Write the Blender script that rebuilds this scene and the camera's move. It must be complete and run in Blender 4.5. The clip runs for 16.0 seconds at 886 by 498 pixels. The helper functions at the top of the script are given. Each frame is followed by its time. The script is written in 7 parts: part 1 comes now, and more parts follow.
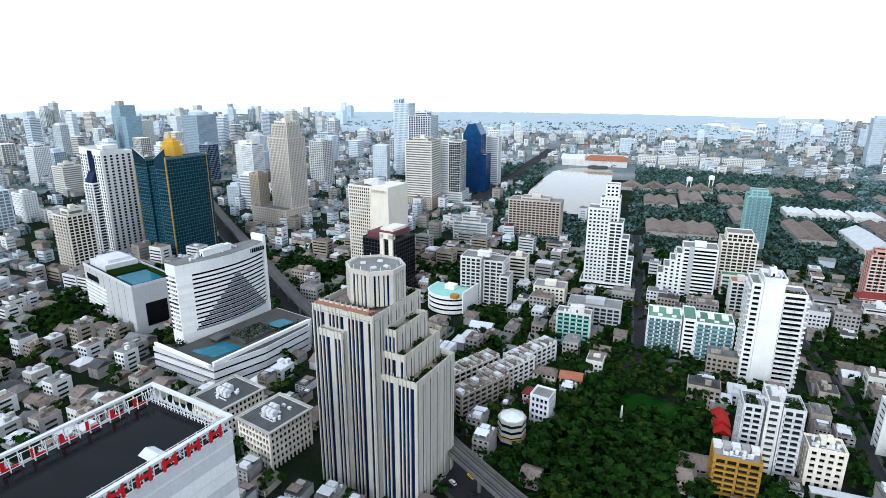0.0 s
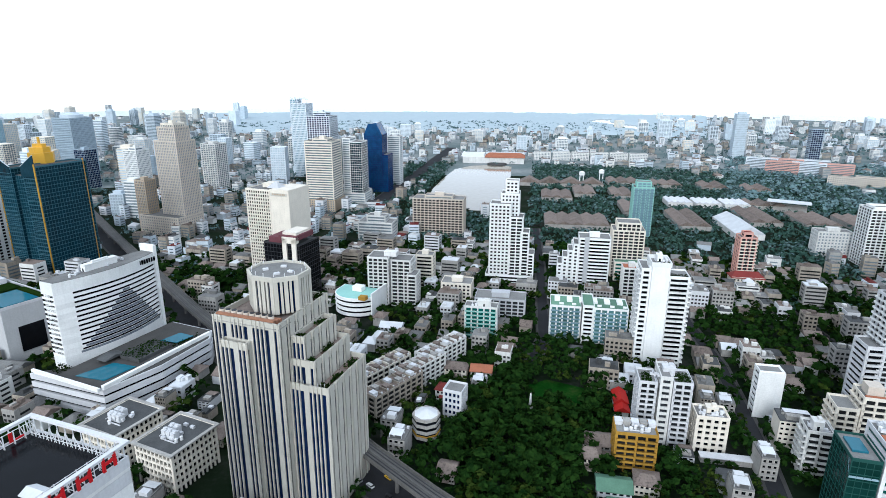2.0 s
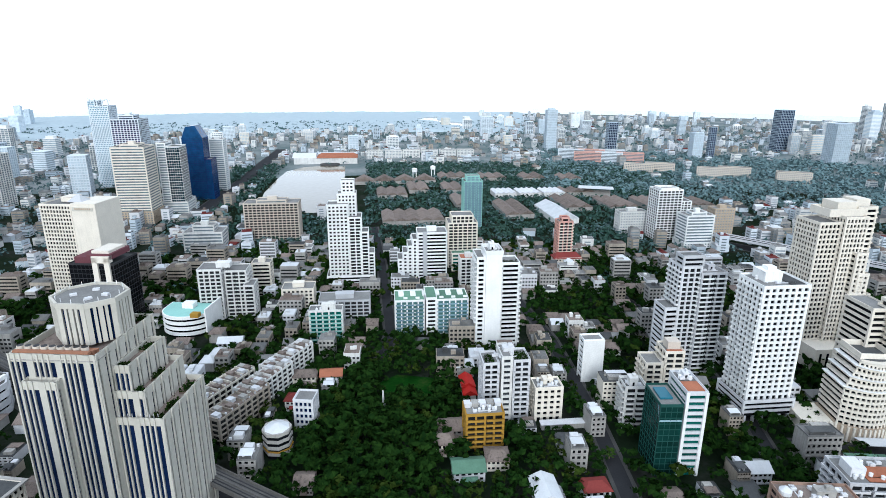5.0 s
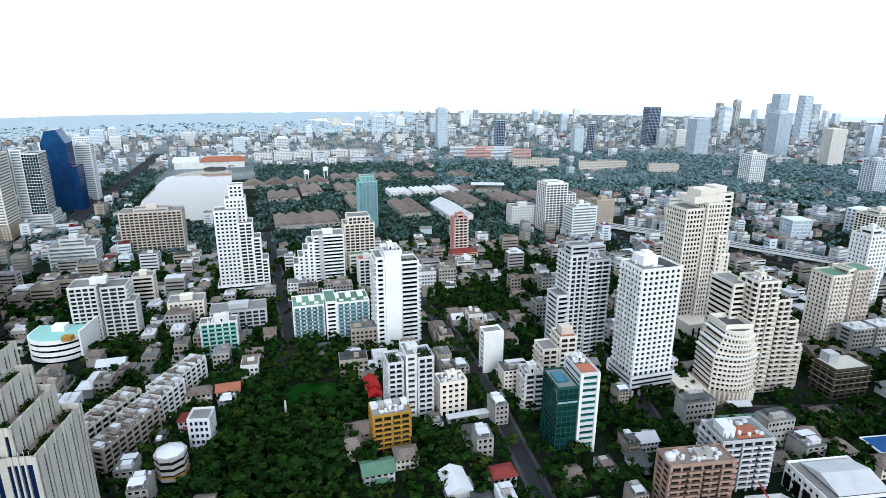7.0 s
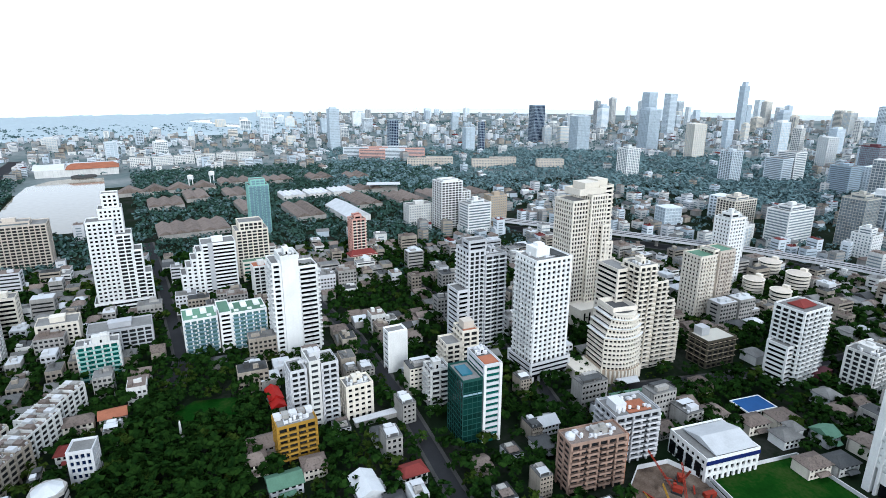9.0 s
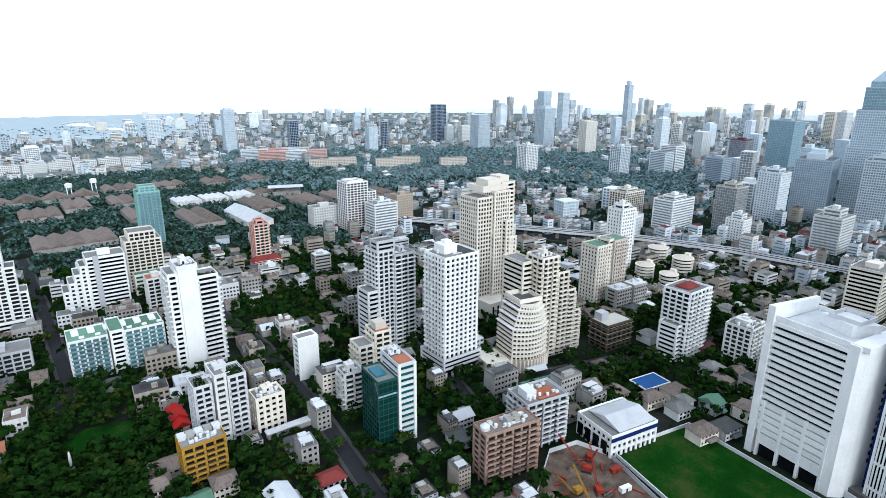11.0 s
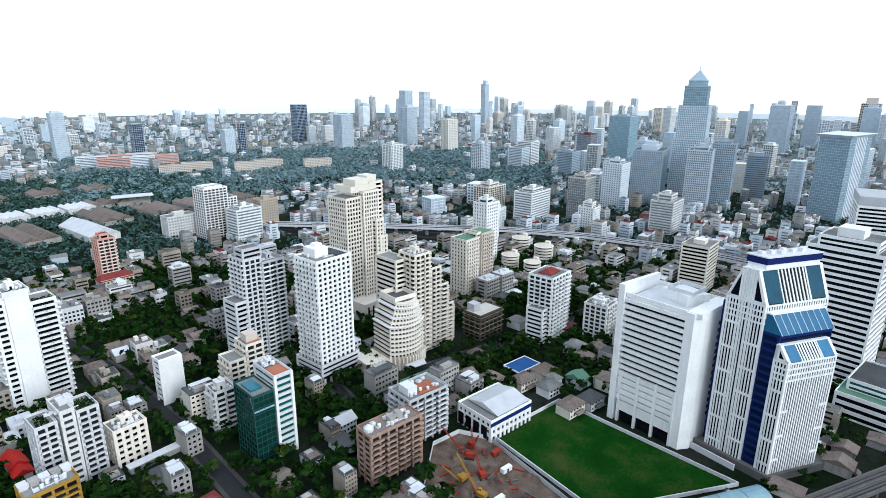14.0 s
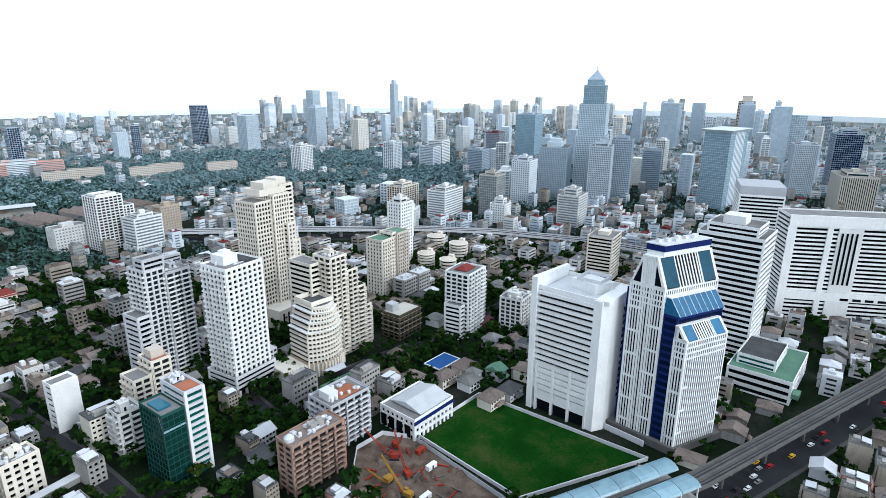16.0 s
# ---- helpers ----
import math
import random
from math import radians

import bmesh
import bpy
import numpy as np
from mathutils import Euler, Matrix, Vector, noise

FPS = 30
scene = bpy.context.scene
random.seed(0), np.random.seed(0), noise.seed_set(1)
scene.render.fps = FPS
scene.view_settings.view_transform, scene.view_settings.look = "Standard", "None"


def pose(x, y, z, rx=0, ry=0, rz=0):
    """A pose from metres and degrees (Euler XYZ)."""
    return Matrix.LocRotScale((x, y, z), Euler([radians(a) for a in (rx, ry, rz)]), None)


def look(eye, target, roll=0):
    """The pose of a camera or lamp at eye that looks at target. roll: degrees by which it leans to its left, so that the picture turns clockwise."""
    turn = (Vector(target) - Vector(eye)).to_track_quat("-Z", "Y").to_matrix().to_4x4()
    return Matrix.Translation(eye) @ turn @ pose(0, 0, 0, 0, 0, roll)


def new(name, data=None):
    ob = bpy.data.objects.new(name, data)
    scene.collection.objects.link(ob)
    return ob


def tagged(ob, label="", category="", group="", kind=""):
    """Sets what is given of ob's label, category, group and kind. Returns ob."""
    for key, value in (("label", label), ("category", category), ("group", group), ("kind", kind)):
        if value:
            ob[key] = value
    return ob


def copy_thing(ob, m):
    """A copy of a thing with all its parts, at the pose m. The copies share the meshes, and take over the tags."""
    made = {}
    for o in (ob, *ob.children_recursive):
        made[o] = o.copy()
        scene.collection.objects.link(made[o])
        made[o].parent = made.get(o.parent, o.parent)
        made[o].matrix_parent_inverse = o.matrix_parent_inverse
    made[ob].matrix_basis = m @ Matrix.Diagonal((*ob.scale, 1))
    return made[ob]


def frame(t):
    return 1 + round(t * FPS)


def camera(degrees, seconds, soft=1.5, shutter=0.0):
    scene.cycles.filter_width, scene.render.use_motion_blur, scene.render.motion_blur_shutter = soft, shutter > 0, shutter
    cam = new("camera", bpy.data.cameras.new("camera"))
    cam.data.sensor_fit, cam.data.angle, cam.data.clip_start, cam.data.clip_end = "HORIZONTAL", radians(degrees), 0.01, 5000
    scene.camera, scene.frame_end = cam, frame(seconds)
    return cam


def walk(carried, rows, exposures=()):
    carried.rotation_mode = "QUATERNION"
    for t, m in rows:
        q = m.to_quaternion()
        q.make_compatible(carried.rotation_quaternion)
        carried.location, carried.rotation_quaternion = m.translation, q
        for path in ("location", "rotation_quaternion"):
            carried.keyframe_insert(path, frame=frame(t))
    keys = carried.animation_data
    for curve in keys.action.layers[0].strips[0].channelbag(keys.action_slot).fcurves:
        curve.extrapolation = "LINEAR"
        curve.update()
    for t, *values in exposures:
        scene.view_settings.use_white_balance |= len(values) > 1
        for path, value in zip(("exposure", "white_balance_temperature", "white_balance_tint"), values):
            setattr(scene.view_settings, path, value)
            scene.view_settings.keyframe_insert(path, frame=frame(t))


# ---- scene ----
cam = camera(75.30, 16.0, soft=0.6)
H_CAM = 185.0
TILT, LEAN = -16.5, 0.27
TURN = ((0, 0.00), (0.5, -1.99), (1, -4.54), (1.5, -7.11), (2, -9.73), (2.5, -12.17), (3, -14.99), (3.5, -17.68), (4, -20.61), (6.5, -34.12), (7, -36.80), (7.5, -39.53), (8, -42.26), (8.5, -44.67), (9, -47.26), (11.5, -59.07), (12, -61.33), (12.5, -63.39), (13, -65.72), (13.5, -67.85), (14, -70.07), (14.5, -72.01), (15, -74.34), (15.5, -76.52), (16, -78.82))
walk(cam, [(t, pose(0, 0, H_CAM, 90 + TILT, 0, yaw) @ pose(0, 0, 0, 0, 0, LEAN)) for t, yaw in TURN],
     exposures=((0, -0.24, 5550, 7), (16, -0.24, 5550, 7)))

# ---------------------------------------------------------------- light
world = bpy.data.worlds.new("overcast_sky")
scene.world = world
world.use_nodes = True
wn, wl = world.node_tree.nodes, world.node_tree.links
sky = wn.new("ShaderNodeTexSky")
sky.sky_type = "NISHITA"
sky.sun_disc = False
sky.sun_elevation, sky.sun_rotation = radians(22), radians(207)
sky.dust_density = 4.0
sky_light = wn["Background"]
sky_light.inputs[1].default_value = 0.05
wl.new(sky.outputs[0], sky_light.inputs[0])
# thin bright haze low down, greyer cloud overhead
cloud = wn.new("ShaderNodeBackground")
cloud.inputs[1].default_value = 1.85
at, split, ramp = wn.new("ShaderNodeTexCoord"), wn.new("ShaderNodeSeparateXYZ"), wn.new("ShaderNodeValToRGB")
wl.new(at.outputs["Generated"], split.inputs[0])
wl.new(split.outputs[2], ramp.inputs[0])
for e, (k, col) in zip((ramp.color_ramp.elements[0], ramp.color_ramp.elements[1], ramp.color_ramp.elements.new(0.045)), ((0.0, (0.92, 0.97, 0.97)), (0.75, (0.05, 0.055, 0.06)), (0.045, (1.0, 1.0, 0.97)))):
    e.position, e.color = k, (*col, 1)
for k, v in ((0.15, 0.85), (0.30, 0.22)):
    e = ramp.color_ramp.elements.new(k)
    e.color = (v, v * 1.03, v * 1.06, 1)
wl.new(ramp.outputs[0], cloud.inputs[0])
both = wn.new("ShaderNodeAddShader")
wl.new(sky_light.outputs[0], both.inputs[0])
wl.new(cloud.outputs[0], both.inputs[1])
wl.new(both.outputs[0], wn["World Output"].inputs[0])
sun = new("sun", bpy.data.lights.new("sun", "SUN"))
sun.data.energy, sun.data.angle, sun.data.color = 1.9, radians(24), (1.0, 0.98, 0.94)
sun.matrix_world = look((-45, -89, 40), (0, 0, 0))

# ---------------------------------------------------------------- materials


def mat(name, colour, rough=0.8, metal=0.0, stain=0.25, grain=0.12, streak=0.0, spec=0.12, piece=0.06, fine=1.2, bump=0.0):
    """A surface with broad stains, fine grain, rain streaks and a slight difference from piece to piece."""
    m = bpy.data.materials.new(name)
    m.use_nodes = True
    n, l = m.node_tree.nodes, m.node_tree.links
    b = n["Principled BSDF"]
    b.inputs["Roughness"].default_value, b.inputs["Metallic"].default_value = rough, metal
    b.inputs["Specular IOR Level"].default_value = spec
    geo = n.new("ShaderNodeNewGeometry")

    def noise_value(scale, stretch, detail):
        mp = n.new("ShaderNodeMapping")
        mp.inputs["Scale"].default_value = (scale, scale, scale * stretch)
        t = n.new("ShaderNodeTexNoise")
        t.inputs["Scale"].default_value, t.inputs["Detail"].default_value = 1.0, detail
        l.new(geo.outputs["Position"], mp.inputs[0])
        l.new(mp.outputs[0], t.inputs["Vector"])
        return t.outputs[0]

    def arith(op, a, c):
        k = n.new("ShaderNodeMath")
        k.operation = op
        for i, v in enumerate((a, c)):
            if isinstance(v, (int, float)):
                k.inputs[i].default_value = v
            else:
                l.new(v, k.inputs[i])
        return k.outputs[0]
    value = arith("ADD", 1.0, arith("MULTIPLY", arith("SUBTRACT", noise_value(0.12, 1, 3), 0.5), stain * 2))
    value = arith("ADD", value, arith("MULTIPLY", arith("SUBTRACT", noise_value(fine, 1, 2), 0.5), grain * 2))
    if streak:
        value = arith("SUBTRACT", value, arith("MULTIPLY", arith("MAXIMUM", arith("SUBTRACT", noise_value(0.9, 0.06, 3), 0.52), 0.0), streak * 4))
    if piece:
        info = n.new("ShaderNodeObjectInfo")
        value = arith("ADD", value, arith("MULTIPLY", arith("SUBTRACT", info.outputs["Random"], 0.5), piece * 2))
    hsv = n.new("ShaderNodeHueSaturation")
    hsv.inputs["Color"].default_value = (*colour, 1)
    l.new(value, hsv.inputs["Value"])
    l.new(hsv.outputs[0], b.inputs["Base Color"])
    if bump:
        bp = n.new("ShaderNodeBump")
        bp.inputs["Strength"].default_value, bp.inputs["Distance"].default_value = bump, 0.3
        l.new(noise_value(fine * 2, 1, 3), bp.inputs["Height"])
        l.new(bp.outputs[0], b.inputs["Normal"])
    return m


def leafy(name, dark, light, scale=0.35):
    """Foliage: two greens in clumps, different from tree to tree and leaf to leaf."""
    m = bpy.data.materials.new(name)
    m.use_nodes = True
    n, l = m.node_tree.nodes, m.node_tree.links
    b = n["Principled BSDF"]
    b.inputs["Roughness"].default_value, b.inputs["Specular IOR Level"].default_value = 0.9, 0.0
    geo, info = n.new("ShaderNodeNewGeometry"), n.new("ShaderNodeObjectInfo")
    t = n.new("ShaderNodeTexNoise")
    t.inputs["Scale"].default_value, t.inputs["Detail"].default_value = scale, 4
    l.new(geo.outputs["Position"], t.inputs["Vector"])
    mix = n.new("ShaderNodeMixRGB")
    mix.inputs[1].default_value, mix.inputs[2].default_value = (*dark, 1), (*light, 1)
    add = n.new("ShaderNodeMath")
    add.operation = "MULTIPLY_ADD"
    l.new(geo.outputs["Random Per Island"], add.inputs[0])
    add.inputs[1].default_value = 0.5
    l.new(t.outputs[0], add.inputs[2])
    sub = n.new("ShaderNodeMath")
    sub.operation = "SUBTRACT"
    sub.use_clamp = True
    l.new(add.outputs[0], sub.inputs[0])
    sub.inputs[1].default_value = 0.35
    l.new(sub.outputs[0], mix.inputs[0])
    hsv = n.new("ShaderNodeHueSaturation")
    ran = n.new("ShaderNodeMapRange")
    ran.inputs[3].default_value, ran.inputs[4].default_value = 0.7, 1.35
    hue = n.new("ShaderNodeMapRange")
    hue.inputs[3].default_value, hue.inputs[4].default_value = 0.485, 0.515
    l.new(info.outputs["Random"], ran.inputs[0])
    l.new(info.outputs["Random"], hue.inputs[0])
    l.new(ran.outputs[0], hsv.inputs["Value"])
    l.new(hue.outputs[0], hsv.inputs["Hue"])
    l.new(mix.outputs[0], hsv.inputs["Color"])
    l.new(hsv.outputs[0], b.inputs["Base Color"])
    return m


def mottled(name, colours, scale, rough=0.9):
    """Ground of several colours in patches."""
    m = bpy.data.materials.new(name)
    m.use_nodes = True
    n, l = m.node_tree.nodes, m.node_tree.links
    b = n["Principled BSDF"]
    b.inputs["Roughness"].default_value, b.inputs["Specular IOR Level"].default_value = rough, 0.02
    geo = n.new("ShaderNodeNewGeometry")
    t, fine = n.new("ShaderNodeTexNoise"), n.new("ShaderNodeTexNoise")
    t.inputs["Scale"].default_value, t.inputs["Detail"].default_value = scale, 6
    fine.inputs["Scale"].default_value, fine.inputs["Detail"].default_value = scale * 12, 4
    mix = n.new("ShaderNodeMath")
    mix.operation = "MULTIPLY_ADD"
    mix.inputs[1].default_value = 0.35
    l.new(geo.outputs["Position"], t.inputs["Vector"])
    l.new(geo.outputs["Position"], fine.inputs["Vector"])
    l.new(fine.outputs[0], mix.inputs[0])
    l.new(t.outputs[0], mix.inputs[2])
    ramp = n.new("ShaderNodeValToRGB")
    el = ramp.color_ramp.elements
    for i, c in enumerate(colours):
        at = 0.45 + 0.45 * i / max(1, len(colours) - 1)
        e = el[i] if i < 2 else el.new(at)
        e.position, e.color = at, (*c, 1)
    l.new(mix.outputs[0], ramp.inputs[0])
    l.new(ramp.outputs[0], b.inputs["Base Color"])
    return m


def paint(name, c, **k):
    k.setdefault("streak", 0.08)
    k.setdefault("stain", 0.12)
    return mat(name, c, 0.75, **k)


WHITE = paint("white_paint", (0.80, 0.81, 0.80))
WHITE2 = paint("aged_white_paint", (0.68, 0.68, 0.66), stain=0.2, streak=0.22)
CREAM = paint("cream_paint", (0.74, 0.69, 0.60))
CREAM2 = paint("pale_stone_cladding", (0.53, 0.51, 0.45), grain=0.08)
BEIGE = paint("beige_paint", (0.58, 0.52, 0.45))
TAN = paint("tan_paint", (0.46, 0.38, 0.29))
GREY = paint("grey_render", (0.47, 0.48, 0.50))
LIGHT = paint("light_grey_render", (0.62, 0.63, 0.65))
DIRTY = paint("grimy_render", (0.36, 0.35, 0.33), stain=0.4, streak=0.3, grain=0.2)
DIRTY2 = paint("sooty_cream_render", (0.36, 0.32, 0.265), stain=0.4, streak=0.3, grain=0.2)
SOOT = paint("sooty_concrete", (0.12, 0.117, 0.113), stain=0.35, streak=0.2, grain=0.2)
CONC = paint("weathered_concrete", (0.34, 0.33, 0.31), stain=0.4, streak=0.35, grain=0.2)
PINK = paint("pink_paint", (0.62, 0.36, 0.30))
YELLOW = paint("yellow_paint", (0.36, 0.21, 0.035), stain=0.35)
BRICK = paint("red_brown_brick", (0.32, 0.16, 0.10), stain=0.25)
MAROON = paint("maroon_granite", (0.13, 0.05, 0.06))
NAVYP = paint("navy_panel", (0.008, 0.018, 0.11))
GOLD = mat("gold_cladding", (0.72, 0.42, 0.06), 0.35, 0.6, stain=0.1, grain=0.05)
# pale blues, mainly for far walls: distance haze put into the paint
BLUEP = paint("hazed_pale_concrete", (0.50, 0.57, 0.63))
BLUEP2 = paint("hazed_grey_concrete", (0.36, 0.44, 0.51))
BLUEP3 = paint("haze_blue_render", (0.68, 0.74, 0.79))
TEALP = paint("sea_green_paint", (0.30, 0.55, 0.50))
GREENP = paint("dark_green_paint", (0.02, 0.075, 0.065))
WINDOW = mat("dark_window_glass", (0.006, 0.007, 0.009), 0.15, stain=0.5, grain=0.3, spec=0.10, piece=0.3, fine=0.35)
WINGREY = mat("curtained_window_glass", (0.035, 0.039, 0.045), 0.25, stain=0.6, grain=0.5, spec=0.15, piece=0.3, fine=0.35)
# window glass of far buildings, haze worked into its base colour
WINFAR = mat("hazed_window_glass", (0.18, 0.22, 0.25), 0.3, stain=0.5, grain=0.4, spec=0.3, piece=0.3, fine=0.3)
SLOT = mat("black_blue_glass", (0.004, 0.006, 0.012), 0.15, stain=0.4, grain=0.3, spec=0.12, piece=0.2, fine=0.3)
WINMID = mat("shaded_balcony_glass", (0.016, 0.018, 0.020), 0.3, stain=0.6, grain=0.5, spec=0.10, piece=0.4, fine=0.35)
GLASSB = mat("deep_blue_glass", (0.004, 0.012, 0.045), 0.12, stain=0.4, grain=0.3, spec=0.15, piece=0.3, fine=0.3)
GLASST = mat("teal_glass", (0.006, 0.030, 0.046), 0.12, stain=0.5, grain=0.4, spec=0.25, piece=0.3, fine=0.3)
GLASSG = mat("green_tinted_glass", (0.010, 0.085, 0.072), 0.12, stain=0.3, grain=0.3, spec=0.25, piece=0.3, fine=0.3)
GREENG = mat("dark_green_glass", (0.006, 0.030, 0.026), 0.12, stain=0.5, grain=0.4, spec=0.25, piece=0.3, fine=0.3)
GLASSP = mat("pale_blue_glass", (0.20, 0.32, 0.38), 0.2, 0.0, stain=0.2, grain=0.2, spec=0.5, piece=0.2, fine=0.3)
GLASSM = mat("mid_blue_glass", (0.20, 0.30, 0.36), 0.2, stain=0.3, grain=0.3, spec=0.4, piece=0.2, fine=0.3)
# skyline glass, lightened so that its colour holds the haze
GLASSF = mat("hazed_skyline_glass", (0.44, 0.52, 0.58), 0.3, stain=0.3, grain=0.3, spec=0.3, piece=0.25, fine=0.2)
MULLION = mat("teal_mullion", (0.05, 0.13, 0.17), 0.4, stain=0.1, grain=0.05)
RUST = mat("rusty_red_steel", (0.26, 0.035, 0.02), 0.6, stain=0.3, grain=0.2)
SKYGLASS = mat("bright_blue_glass", (0.02, 0.13, 0.26), 0.12, 0.0, stain=0.2, grain=0.2, spec=0.8, piece=0.2, fine=0.3)
TEALSKY = mat("teal_skylight_glass", (0.010, 0.065, 0.110), 0.12, stain=0.3, grain=0.3, spec=0.15, piece=0.2, fine=0.3)
ROYAL = mat("royal_blue_glass", (0.010, 0.055, 0.150), 0.15, stain=0.4, grain=0.4, spec=0.3, piece=0.2, fine=0.15)
PALER = mat("pale_roof_screed", (0.27, 0.27, 0.26), 0.9, stain=0.5, grain=0.3)
ROOF = mat("grey_roof_screed", (0.19, 0.19, 0.185), 0.9, stain=0.45, grain=0.3, piece=0.25)
ROOFD = mat("dark_roof_felt", (0.075, 0.078, 0.08), 0.9, stain=0.5, grain=0.3, piece=0.2)
ROOFW = mat("white_roof_sheet", (0.58, 0.60, 0.62), 0.5, stain=0.2, grain=0.1, piece=0.15)
ROOFR = mat("red_roof_tile", (0.16, 0.032, 0.028), 0.7, stain=0.3, grain=0.25, piece=0.25)
ROOFB = mat("rusty_roof_sheet", (0.19, 0.155, 0.135), 0.85, stain=0.4, grain=0.3, piece=0.2, streak=0.5)
ROOFO = mat("orange_terracotta", (0.36, 0.14, 0.08), 0.8, stain=0.25, grain=0.2, piece=0.1)
ROOFBL = mat("blue_roof_sheet", (0.02, 0.08, 0.24), 0.5, stain=0.2, grain=0.1, piece=0.2)
ROOFG = mat("green_roof_sheet", (0.12, 0.23, 0.16), 0.6, stain=0.3, grain=0.15, piece=0.2)
STEEL = mat("white_painted_steel", (0.72, 0.73, 0.74), 0.5, stain=0.1, grain=0.05)
DARKM = mat("dark_metal", (0.05, 0.05, 0.055), 0.5, 0.5, stain=0.2)
RED = mat("red_enamel", (0.55, 0.015, 0.02), 0.4, stain=0.05, grain=0.03)
ASPHALT = mat("asphalt", (0.026, 0.027, 0.030), 0.9, stain=0.3, grain=0.2)
PAVE = mat("concrete_paving", (0.065, 0.064, 0.062), 0.9, stain=0.35, grain=0.2)
SOIL = mottled("bare_soil", ((0.05, 0.038, 0.03), (0.12, 0.09, 0.07), (0.19, 0.155, 0.125)), 0.12)
LAWN = mottled("mown_grass", ((0.003, 0.022, 0.002), (0.007, 0.042, 0.004), (0.036, 0.055, 0.014)), 0.05)
# far ground: distance haze is mixed into the colours
FARGROUND = mottled("hazed_city_ground", ((0.10, 0.14, 0.14), (0.17, 0.20, 0.20), (0.30, 0.31, 0.31)), 0.008)
BROWNC = paint("pinkish_brown_render", (0.33, 0.23, 0.18), stain=0.35, streak=0.25)
SCAFF = paint("dark_scaffold_netting", (0.10, 0.09, 0.065), stain=0.3)
MURAL = paint("slate_blue_mural", (0.17, 0.19, 0.22))
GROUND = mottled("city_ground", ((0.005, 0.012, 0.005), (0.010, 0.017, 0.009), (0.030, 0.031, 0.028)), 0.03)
WATER = mat("still_lake_water", (0.30, 0.265, 0.21), 0.06, stain=0.15, grain=0.05, spec=0.5, piece=0)
AQUA = mat("aqua_glass", (0.07, 0.15, 0.15), 0.2, stain=0.4, grain=0.5, spec=0.3, piece=0.3, fine=0.4)
POOL = mat("pool_water", (0.02, 0.14, 0.20), 0.08, stain=0.1, grain=0.1, spec=0.6, piece=0)
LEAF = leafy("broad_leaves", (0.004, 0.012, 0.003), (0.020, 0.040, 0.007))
LEAF2 = leafy("light_leaves", (0.012, 0.030, 0.005), (0.05, 0.075, 0.014))
# foliage farther off: haze put into the greens, stronger with each one
LEAFD = leafy("hazed_park_leaves", (0.030, 0.068, 0.056), (0.072, 0.125, 0.10), 0.08)
LEAFF = leafy("hazed_distant_leaves", (0.085, 0.145, 0.15), (0.145, 0.21, 0.21), 0.05)
LEAFH = leafy("hazed_horizon_leaves", (0.30, 0.365, 0.39), (0.35, 0.415, 0.44), 0.03)
BARK = mat("grey_bark", (0.12, 0.09, 0.07), 0.95, stain=0.3, grain=0.3)
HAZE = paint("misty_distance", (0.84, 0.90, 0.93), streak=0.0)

# ---------------------------------------------------------------- mesh tools


